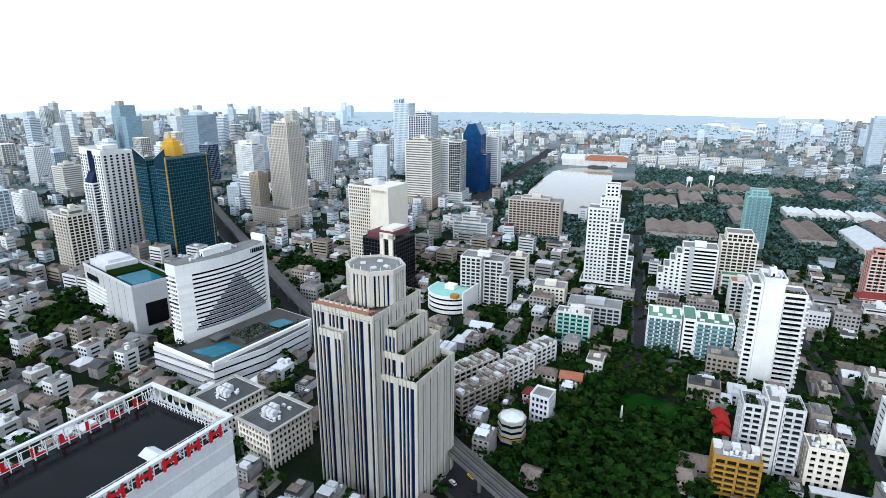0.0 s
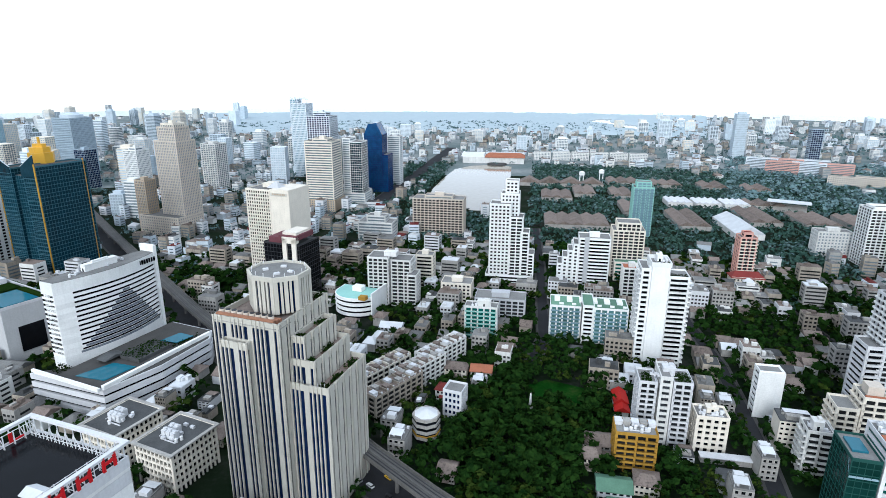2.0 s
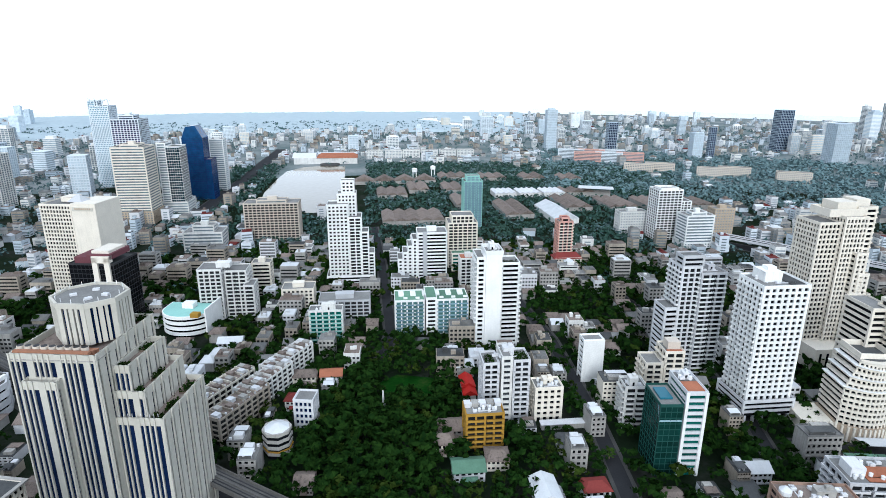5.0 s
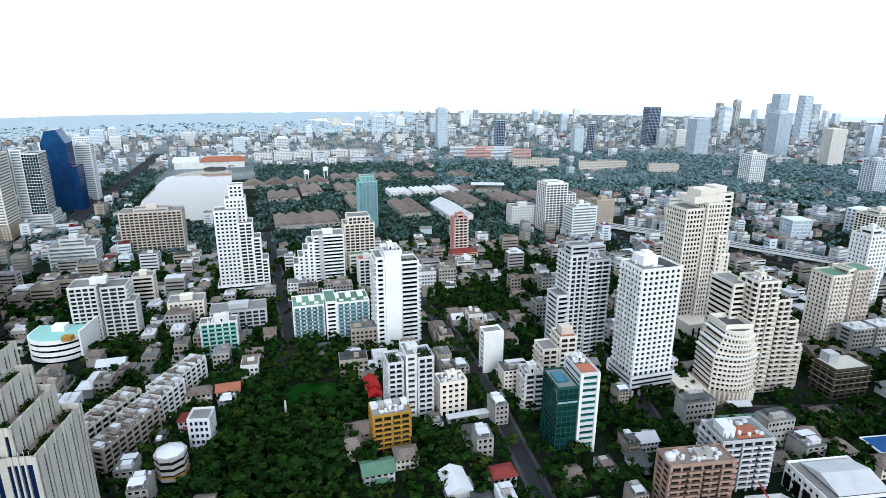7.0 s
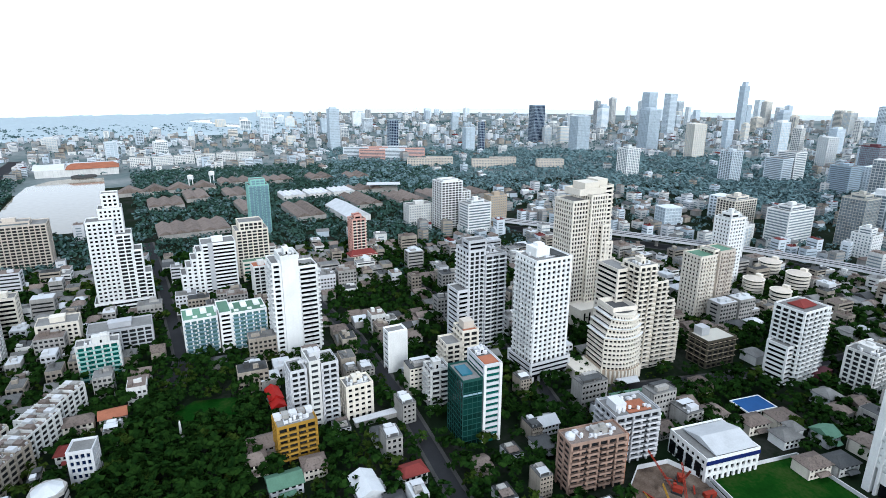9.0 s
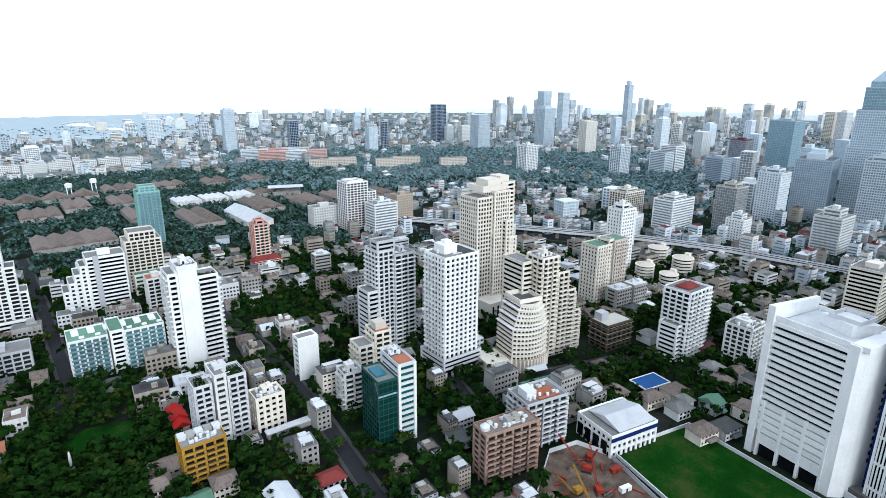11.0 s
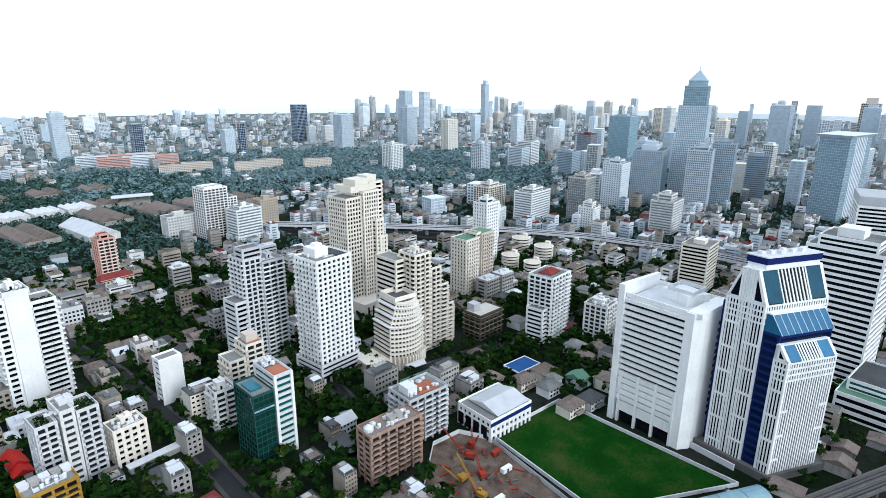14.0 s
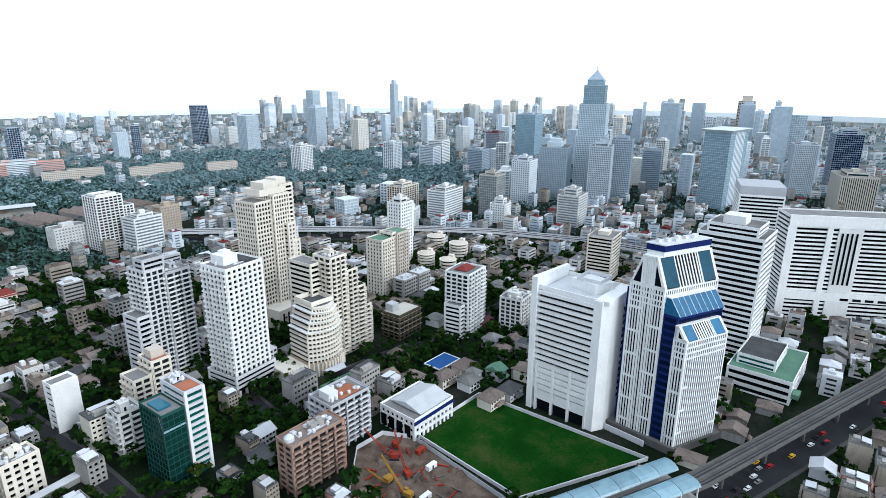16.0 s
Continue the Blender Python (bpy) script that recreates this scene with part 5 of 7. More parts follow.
t = building("white_hall", 276, 69, -29, "white hall with shallow metal roof and arched front", "hall", w=34, d=30)
section(t, 32, 26, 0, 12, "punched", WHITE, WINDOW, storey=4, roof=ROOF)
part("metal_roof", Geo().gable(-10, 15, -12, 11, 13.2, 3.0), ROOFW, t)
part("blue_band", Geo().box(-16.2, 16.2, -13.4, -13.0, 9.5, 11.5), NAVYP, t)
for k in range(4):
    part("arch", Geo().box(-16.4, -16.0, -10 + 6 * k, -6 + 6 * k, 1, 8), WINDOW, t)
t = building("louvred_tower", 308, -18, -119, "white slab with black louvred parking floors", "car park tower", w=46, d=36)
part("wall", Geo().box(-17, 19, -15, 16, 0, 74), WHITE, t)
part("wing_wall", Geo().prism([(-22, -17.5), (-18.5, -17.5), (-17, 16), (-19, 16)], 0, 81), WHITE, t)
part("corner_wall", Geo().prism([(15, -16.6), (19.6, -16.6), (23, -11), (23, 16), (15, 16)], 0, 76), WHITE, t)
for k in range(17):
    z = 13 + 3.55 * k
    low = k < 5
    part("louvre_slab", Geo().box(-18.5, 15, -16.5, -15.1, z + (0.7 if low else 1.6), z + 3.55), WHITE, t)
    part("louvre_gap", Geo().box(-17.5, 15, -15.2, -14.9, z, z + (0.7 if low else 1.6)), WINDOW, t)
for k in range(4):
    part("front_column", Geo().box(-17 + 10.4 * k, -15.8 + 10.4 * k, -17.2, -15, 0, 31), WHITE, t)
part("dark_entry", Geo().box(-17, 15, -15.3, -14.8, 0, 7), WINDOW, t)
part("entry_wall", Geo().box(-17, 15, -16.2, -15.1, 7, 13), WHITE, t)
part("roof", Geo().box(-16.5, 22, -14.5, 15.5, 74, 74.4), ROOFW, t)
part("parapet", Geo().ring(41, 32, 74, 76.5, 0.6, 0, 2.4, 0.2), WHITE, t)
part("plant_room", Geo().prism([(-6, -2), (10, -6), (16, 6), (0, 11)], 74.4, 80), WHITE, t)
part("roof_frame", Geo().ring(14, 14, 80, 82, 0.5, 0, 5, 3), LIGHT, t)
for k in range(14):
    part("side_window", Geo().box(22.8, 23.2, 4, 5.2, 14 + 4 * k, 16 + 4 * k), WINDOW, t)
# striped office tower with blue skylights: a skewed plan, u along the avenue and v across it
t = building("blue_striped_tower", 289.8, -40.2, 0, "white tower with navy stripes and sloped blue skylights", "office tower", w=2, d=2)
TAKEN.append((292, -62, radians(-52), 25, 22))
ZU, ZV = Vector((0.610, -0.792)), Vector((-0.552, -0.834))


def zp(u, v, z):
    p = ZU * u + ZV * v
    return (p.x, p.y, z)


def zbox(u0, u1, v0, v1, z0, z1, g=None, top=None):
    """A block on the skewed plan; top gives other edges for its upper face."""
    a = [zp(u0, v0, z0), zp(u0, v1, z0), zp(u1, v1, z0), zp(u1, v0, z0)]
    u0, u1, v0, v1 = top or (u0, u1, v0, v1)
    return (g or Geo()).hexa(a + [zp(u0, v0, z1), zp(u0, v1, z1), zp(u1, v1, z1), zp(u1, v0, z1)])


def zebra(u0, u1, v0, v1, z1, run, rise):
    """Dark glazing behind white piers, ties between groups of slots, square windows under the eaves, a sloped roof."""
    part("glazing", zbox(u0 + 0.18, u1 - 0.18, v0 + 0.18, v1 - 0.18, 0, z1), SLOT, t)
    for a0, a1, ends in ((v0, v1, 0), (u0, u1, 1)):
        n = max(3, round((a1 - a0) / 1.55))
        step = (a1 - a0 - 0.8) / n
        for s in (0, 1):
            for k in range(n + 1):
                a = a0 + step * k
                wide = 0.66 if ends else 0.62
                if k in (0, n) or (not ends and n > 8 and abs(k - n / 2) in (1.5, 1, 2)):
                    wide = 1.0
                b = min(a1, a + wide)
                if ends:
                    w0, w1 = ((v0 - 0.1, v0 + 0.6), (v1 - 0.6, v1 + 0.1))[s]
                    part("white_pier", zbox(a, b, w0, w1, 0, z1), WHITE, t)
                else:
                    w0, w1 = ((u0 - 0.1, u0 + 0.6), (u1 - 0.6, u1 + 0.1))[s]
                    part("white_pier", zbox(w0, w1, a, b, 0, z1), WHITE, t)
    # rows of square windows under the eaves
    for k in range(4):
        z = z1 - 0.9 - 2.9 * k
        g = Geo()
        for e in ((u0 - 0.06, u1 + 0.06, v0 - 0.06, v0 + 0.5), (u0 - 0.06, u1 + 0.06, v1 - 0.5, v1 + 0.06), (u0 - 0.06, u0 + 0.5, v0, v1), (u1 - 0.5, u1 + 0.06, v0, v1)):
            zbox(*e, z, z + 0.9, g)
        part("storey_band", g, WHITE, t)
    # ties between groups of slots, staggered from group to group
    span = v1 - v0
    groups = ((0.0, 0.42, 0), (0.58, 1.0, 5)) if span > 10 else ((0.0, 1.0, 0),)
    for f0, f1, lift in groups:
        z = 8.0 + lift
        while z < z1 - 13:
            part("tie", zbox(u0 - 0.06, u0 + 0.5, v0 + span * f0, v0 + span * f1, z, z + 1.3), WHITE, t)
            z += 13
    for f0, f1 in ((0.0, 0.16), (0.84, 1.0)):
        z = 11.0
        while z < z1 - 13:
            part("tie", zbox(u0 + (u1 - u0) * f0, u0 + (u1 - u0) * f1, v1 - 0.5, v1 + 0.06, z, z + 1.3), WHITE, t)
            z += 13
    # roof: white gable ends with dark panes, and a slope of glass and stripes towards the avenue
    left = run if span > 10 else 0.4
    top = (u0 + 0.3, u1 - 0.3, v0 + left, v1 - run)
    part("sloped_top", zbox(u0 + 0.3, u1 - 0.3, v0 + 0.2, v1 - 0.2, z1, z1 + rise, top=top), SLOT, t)

    def on_slope(u, k, out=0.12):
        return zp(u, v1 - run * k + out, z1 + rise * k + out * 0.4)

    def slope_strip(name, a, b, k0, k1, material, label=""):
        p = [on_slope(a, k0), on_slope(b, k0), on_slope(b, k1), on_slope(a, k1)]
        q = [on_slope(a, k0, -0.3), on_slope(b, k0, -0.3), on_slope(b, k1, -0.3), on_slope(a, k1, -0.3)]
        part(name, Geo().hexa(q + p), material, t, label)
    L = u1 - u0
    slope_strip("skylight", u0 + L * 0.05, u0 + L * 0.28, 0.03, 0.97, TEALSKY if span > 10 else SKYGLASS, "sloped blue skylight")
    slope_strip("skylight", u0 + L * 0.72, u0 + L * 0.95, 0.03, 0.97, TEALSKY if span > 10 else SKYGLASS, "sloped blue skylight")
    for f in (0.0, 0.27, 0.70, 0.95):
        slope_strip("sloped_rib", u0 + L * f, u0 + L * f + (1.6 if f in (0.0, 0.95) else 0.9), 0, 1, WHITE)
    for k in range(7):
        slope_strip("sloped_rib", u0 + L * (0.33 + 0.055 * k), u0 + L * (0.33 + 0.055 * k) + 0.75, 0, 1, WHITE)
    for e in (u0 - 0.05, u1 - 0.45):
        part("gable_edge", Geo().hexa([zp(e, v0, z1), zp(e, v0 + 1.0, z1), zp(e + 0.5, v0 + 1.0, z1), zp(e + 0.5, v0, z1), zp(e, v0 + left, z1 + rise), zp(e, v0 + left + 1.0, z1 + rise), zp(e + 0.5, v0 + left + 1.0, z1 + rise), zp(e + 0.5, v0 + left, z1 + rise)]), WHITE, t)
        part("gable_edge", Geo().hexa([zp(e, v1 - 1.4, z1), zp(e, v1, z1), zp(e + 0.5, v1, z1), zp(e + 0.5, v1 - 1.4, z1), zp(e, v1 - run - 1.0, z1 + rise), zp(e, v1 - run, z1 + rise), zp(e + 0.5, v1 - run, z1 + rise), zp(e + 0.5, v1 - run - 1.0, z1 + rise)]), WHITE, t)
        part("gable_band", zbox(e, e + 0.5, v0, v1, z1 - 0.2, z1 + 1.0), WHITE, t)
        for k in range(int(span / 3)):
            v = v0 + left + (v1 - run - v0 - left) * (k + 0.5) / int(span / 3)
            part("gable_pier", zbox(e, e + 0.5, v - 0.5, v + 0.5, z1 + 1.0, z1 + rise - 0.4), WHITE, t)
    part("ridge", zbox(u0, u1, v0 + left - 0.2, v1 - run + 0.2, z1 + rise - 0.3, z1 + rise + 0.4), WHITE, t)


MAIN = 38.0
zebra(0, MAIN, 0, 18.3, 86.3, 5.5, 15.4)
zebra(0, 29.2, 25.4, 31.9, 62.8, 4.6, 7.0)
part("navy_core", zbox(1.2, MAIN - 5, 18.2, 25.6, 0, 74), NAVYP, t)
for k in range(18):
    part("core_window", zbox(1.0, 1.25, 19.2, 24.6, 4 + 3.9 * k, 6.2 + 3.9 * k), GLASSB, t)
for k in range(2):
    part("core_window", zbox(2, MAIN - 6, 25.5, 25.75, 64.5 + 4.4 * k, 67.8 + 4.4 * k), GLASSB, t)
part("skylight", zbox(1.2, MAIN - 5, 18.2, 26.4, 74, 82.5, top=(1.6, MAIN - 5.4, 18.2, 21.0)), SKYGLASS, t, "sloped bright blue skylight")
for k in range(9):
    u = 1.4 + (MAIN - 6.8) * k / 8
    part("skylight_bar", Geo().beam(zp(u, 26.45, 74.1), zp(u, 21.05, 82.6), 0.25), BLUEP3, t)
part("skylight_ridge", zbox(1.0, MAIN - 4.8, 18.2, 21.3, 82.5, 83.1), WHITE, t)
part("navy_side", zbox(4, MAIN - 2, -4.2, 0.0, 0, 82), NAVYP, t)
part("roof_house", zbox(3, MAIN - 3, 5.0, 13.6, 101.9, 104.4), WHITE, t)
part("navy_band", zbox(2.6, MAIN - 2.6, 4.6, 14.0, 104.4, 107.6), NAVYP, t)
part("roof", zbox(2.2, MAIN - 2.2, 4.2, 14.4, 107.6, 108.1), LIGHT, t)
for k in range(7):
    part("cooling_unit", zbox(5 + 4.2 * k, 7.2 + 4.2 * k, 7 + 1.2 * (k % 3), 9 + 1.2 * (k % 3), 108.1, 109.6 + 0.3 * (k % 2)), LIGHT, t)
part("base", zbox(-2, MAIN + 1, -5, 33.5, 0, 4.2), SOOT, t)
part("terrace_wall", zbox(-5, -4.4, -8, 20, 0, 3.4), LIGHT, t)
t = building("banded_tower", 413, -124, -29, "white tower with broad black window bands", "office tower", w=54, d=40)
section(t, 36, 42, 0, 86, "bands", WHITE, WINDOW, storey=3.9)
section(t, 28, 32, 86, 92, "bands", WHITE, WINDOW, joined=True)
part("plant_room", Geo().box(-8, 6, -6, 8, 92, 98), WHITE, t)
roof_kit(t, 34, 22, 92, WHITE, seed=61, dense=3, room=False)
t = building("shop_podium", 366, -140, -29, "white stepped podium with green terrace roofs", "shopping centre", w=56, d=40)
section(t, 52, 36, 0, 14, "bands", WHITE, WINDOW, storey=4.6, roof=ROOFG)
section(t, 34, 22, 14, 20, "bands", WHITE, GLASSG, roof=ROOFD, oy=4)
part("awning", Geo().at(-20, -20, 4, 8, 4, 3), ROOFG, t)
t = building("banded_hotel", 496, -247, -90, "broad white hotel slab with black window slots", "hotel", w=132, d=34)
section(t, 130, 30, 0, 83, "bands", WHITE, WINDOW, storey=3.5)
for a, b in ((-66, -60), (-38, -34), (-30, -13), (62, 66)):
    part("blank_wall", Geo().box(a, b, -15.6, -14.6, 0, 84), WHITE, t)
part("blank_wall", Geo().box(-66, 66, -15.7, -14.4, 76, 85).box(-66, 66, -15.7, -14.4, 16, 23), WHITE, t)
for k in range(9):
    part("sign_bar", Geo().box(24 + 3 * k, 26 + 3 * k, -16.0, -15.7, 79.0, 82), LIGHT, t, "pale sign bar")
for k in range(4):
    part("vertical_slot", Geo().box(-28 + 3.4 * k, -26.6 + 3.4 * k, -16, -15.6, 30, 72), WINDOW, t)
for k in range(8):
    part("low_window", Geo().box(-20 + 9 * k, -14 + 9 * k, -16, -15.7, 17, 19), WINDOW, t)
t = building("hotel_tower", 593, -192, -10, "white tower with thin dark bands and a grey crown", "office tower", w=52, d=42)
section(t, 46, 38, 0, 82, "bands", WHITE, WINDOW, joined=True)
part("grey_crown", Geo().box(-23, 23, -19, 19, 82, 91), GREY, t)
t = building("apartment_tower", 403, 62, -20, "white tower with a red roof cap", "apartment tower", w=40, d=26)
section(t, 24, 20, 0, 49, "flats", WHITE, WINDOW, ox=-2, balcony="fl")
section(t, 10, 18, 0, 46, "flats", WHITE, WINDOW, ox=14, oy=2, balcony="fr")
section(t, 8, 14, 0, 26, "bands", WHITE, WINDOW, ox=-16, joined=True)
part("red_cap", Geo().gable(-8, 6, -5, 6, 50, 3, hip=4), ROOFR, t, "red hipped roof cap")
part("podium", Geo().box(6, 22, -14, -8, 0, 5), MAROON, t)
simple("apartment_block", "white block with stained balconies", 411, 24, -20, 22, 18, 28, "flats", WHITE2, WINDOW, balcony="f", kit=3)
simple("office_slab", "cream slab with blank end and window strip", 552, -49, -20, 30, 24, 43, "bands", CREAM, WINDOW, joined=True)

t = building("sports_court", 338, 67, -29, "small blue-roofed sports court with a white frame", "court", w=22, d=16)
part("roof", Geo().box(-10, 10, -6.5, 6.5, 5.0, 5.3), ROOFBL, t)
part("frame_edge", Geo().ring(21, 14, 4.8, 5.6, 0.6), WHITE, t)
for x in (-9.5, 0, 9.5):
    for y in (-6, 6):
        part("post", Geo().at(x, y, 0, 0.4, 0.4, 4.9), WHITE, t)
t = building("green_arcade", 306, 122, -30, "long low arcade with dark green roof sheets", "arcade", w=40, d=10)
part("wall", Geo().box(-18, 18, -3.5, 3.5, 0, 4), WHITE2, t)
for k in range(7):
    part("roof_sheet", Geo().at(-15.6 + 5.2 * k, 0, 4.0, 4.6, 8, 0.5).at(-15.6 + 5.2 * k, 0, 4.5, 4.6, 5, 0.6), ROOFG, t)
t = building("long_wall_shed", 187, 218, -20, "long low shed with a pale concrete roof", "shed", w=36, d=6)
part("wall", Geo().box(-17, 17, -2, 2, 0, 3.2), DIRTY, t)
part("roof", Geo().box(-17.5, 17.5, -2.6, 2.6, 3.2, 3.6), LIGHT, t)
t = building("villa", 318, 45, -29, "white villa with grey hipped roofs", "house", w=18, d=14)
part("wall", Geo().box(-7, 5, -5, 5, 0, 6).box(3, 9, -2, 6, 0, 8), WHITE, t)
part("roof", Geo().gable(-8, 6, -6, 6, 6, 3.2, hip=4), ROOF, t)
part("roof", Geo().gable(2.2, 9.8, -2.8, 6.8, 8, 2.4, hip=3), ROOF, t)
for k in range(4):
    part("window", Geo().box(-5.5 + 3 * k, -4 + 3 * k, -5.15, -4.95, 1, 2.6).box(-5.5 + 3 * k, -4 + 3 * k, -5.15, -4.95, 3.8, 5.2), WINDOW, t)
t = building("red_roof_pavilion", 153, 276, -20, "low pavilion with bright red stepped roofs", "house", w=12, d=24)
for k, (y, h) in enumerate(((-9, 5), (-2, 6.5), (6, 5.5))):
    part("wall", Geo().box(-3.5, 3.5, y - 3.2, y + 3.2, 0, h), WHITE2, t)
    g, q = Geo(), Geo().gable(-4.2, 4.2, -4.4, 4.4, 0, 2.8)
    g.v = [(p[1], p[0] + y, p[2] + h) for p in q.v]
    g.f, g.m = q.f, q.m
    part("roof", g, BRIGHTR, t)

def round_villa(x, y, r0, h):
    """A round block of flats: banded storeys, a wide eave and a shallow cone of roof."""
    ob = building("round_flats", x, y, -20, "beige round apartment block with banded balconies", "apartment block", w=2 * r0, d=2 * r0)
    n = round(h / 3.2)
    for k in range(n):
        z = h * k / n
        part("balcony_ring", Geo().cyl(0, 0, z, z + 1.7, r0, n=16), CREAM, ob)
        part("window_band", Geo().cyl(0, 0, z + 1.5, z + h / n, r0 - 1.4, n=20), WINMID, ob)
    part("eave", Geo().cyl(0, 0, h, h + 0.7, r0 + 0.3, n=16), CREAM, ob)
    part("roof", Geo().cyl(0, 0, h + 0.7, h + 2.6, r0 - 0.6, n=8, r1=r0 * 0.25), BEIGE, ob)
    part("stair_tower", Geo().at(r0 * 0.8, 0, 0, 4, 5, h + 3.5), CREAM, ob)


for x, y, r0, h in ((598, 126, 10, 19), (545, 125, 9, 15), (575, 97, 10, 19), (532, 100, 8.5, 14)):
    round_villa(x, y, r0, h)

# ---------------------------------------------------------------- high-rises on the skyline
FAR = "tower on the hazy skyline"
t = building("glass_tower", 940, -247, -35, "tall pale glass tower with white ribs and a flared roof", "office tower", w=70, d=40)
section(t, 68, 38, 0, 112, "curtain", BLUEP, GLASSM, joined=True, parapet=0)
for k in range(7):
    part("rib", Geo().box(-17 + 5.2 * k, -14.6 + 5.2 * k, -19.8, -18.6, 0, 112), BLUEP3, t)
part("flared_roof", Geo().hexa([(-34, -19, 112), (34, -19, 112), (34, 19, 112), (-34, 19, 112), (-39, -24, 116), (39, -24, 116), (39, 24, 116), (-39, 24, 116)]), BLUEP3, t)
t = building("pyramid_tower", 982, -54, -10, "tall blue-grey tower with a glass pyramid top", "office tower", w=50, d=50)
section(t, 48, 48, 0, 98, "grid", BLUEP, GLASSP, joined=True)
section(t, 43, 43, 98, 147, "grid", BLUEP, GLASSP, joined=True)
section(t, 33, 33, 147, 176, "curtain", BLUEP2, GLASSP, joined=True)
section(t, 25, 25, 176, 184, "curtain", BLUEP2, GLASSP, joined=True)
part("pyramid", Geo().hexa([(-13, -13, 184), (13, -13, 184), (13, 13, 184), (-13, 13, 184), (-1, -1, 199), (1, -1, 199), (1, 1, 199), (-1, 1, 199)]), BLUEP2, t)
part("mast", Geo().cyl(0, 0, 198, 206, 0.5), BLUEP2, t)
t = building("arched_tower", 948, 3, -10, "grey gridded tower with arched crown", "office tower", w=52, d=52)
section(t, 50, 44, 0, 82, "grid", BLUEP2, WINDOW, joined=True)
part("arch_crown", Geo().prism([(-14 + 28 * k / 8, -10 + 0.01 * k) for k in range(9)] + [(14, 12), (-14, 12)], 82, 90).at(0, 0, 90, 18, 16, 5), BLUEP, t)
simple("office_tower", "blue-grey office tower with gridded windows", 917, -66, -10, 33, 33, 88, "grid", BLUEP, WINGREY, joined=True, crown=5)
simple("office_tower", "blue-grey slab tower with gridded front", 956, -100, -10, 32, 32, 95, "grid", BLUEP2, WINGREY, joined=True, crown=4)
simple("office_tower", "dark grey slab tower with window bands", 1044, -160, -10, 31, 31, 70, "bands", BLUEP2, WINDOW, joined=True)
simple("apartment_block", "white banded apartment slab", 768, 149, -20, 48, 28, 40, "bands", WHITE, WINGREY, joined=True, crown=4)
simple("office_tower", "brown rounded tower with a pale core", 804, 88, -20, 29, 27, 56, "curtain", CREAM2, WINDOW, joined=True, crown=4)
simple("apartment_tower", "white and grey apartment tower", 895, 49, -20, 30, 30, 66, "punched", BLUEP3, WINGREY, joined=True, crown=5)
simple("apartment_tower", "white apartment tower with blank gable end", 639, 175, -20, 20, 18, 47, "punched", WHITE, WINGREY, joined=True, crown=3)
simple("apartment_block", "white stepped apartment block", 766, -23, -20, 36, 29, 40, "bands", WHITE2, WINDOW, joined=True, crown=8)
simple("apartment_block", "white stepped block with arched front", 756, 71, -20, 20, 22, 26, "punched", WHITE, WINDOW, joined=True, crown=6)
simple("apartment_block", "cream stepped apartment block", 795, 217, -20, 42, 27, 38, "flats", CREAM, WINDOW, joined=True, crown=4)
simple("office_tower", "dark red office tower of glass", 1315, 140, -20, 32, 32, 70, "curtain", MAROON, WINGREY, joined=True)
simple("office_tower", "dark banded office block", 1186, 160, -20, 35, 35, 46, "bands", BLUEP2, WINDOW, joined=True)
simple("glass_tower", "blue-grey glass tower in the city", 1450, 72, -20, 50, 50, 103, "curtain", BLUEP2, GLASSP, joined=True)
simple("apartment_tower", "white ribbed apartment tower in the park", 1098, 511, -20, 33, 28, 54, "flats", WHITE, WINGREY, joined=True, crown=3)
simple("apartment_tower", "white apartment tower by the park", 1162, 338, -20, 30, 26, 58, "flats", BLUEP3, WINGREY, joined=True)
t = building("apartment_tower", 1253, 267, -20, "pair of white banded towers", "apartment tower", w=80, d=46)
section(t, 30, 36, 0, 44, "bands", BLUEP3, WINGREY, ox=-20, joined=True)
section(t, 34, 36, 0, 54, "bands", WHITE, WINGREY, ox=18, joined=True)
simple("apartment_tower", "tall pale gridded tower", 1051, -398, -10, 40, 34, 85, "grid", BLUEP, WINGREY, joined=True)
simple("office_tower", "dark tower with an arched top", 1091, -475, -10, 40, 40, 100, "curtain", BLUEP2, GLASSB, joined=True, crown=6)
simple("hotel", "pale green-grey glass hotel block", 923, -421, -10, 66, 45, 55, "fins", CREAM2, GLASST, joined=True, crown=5)


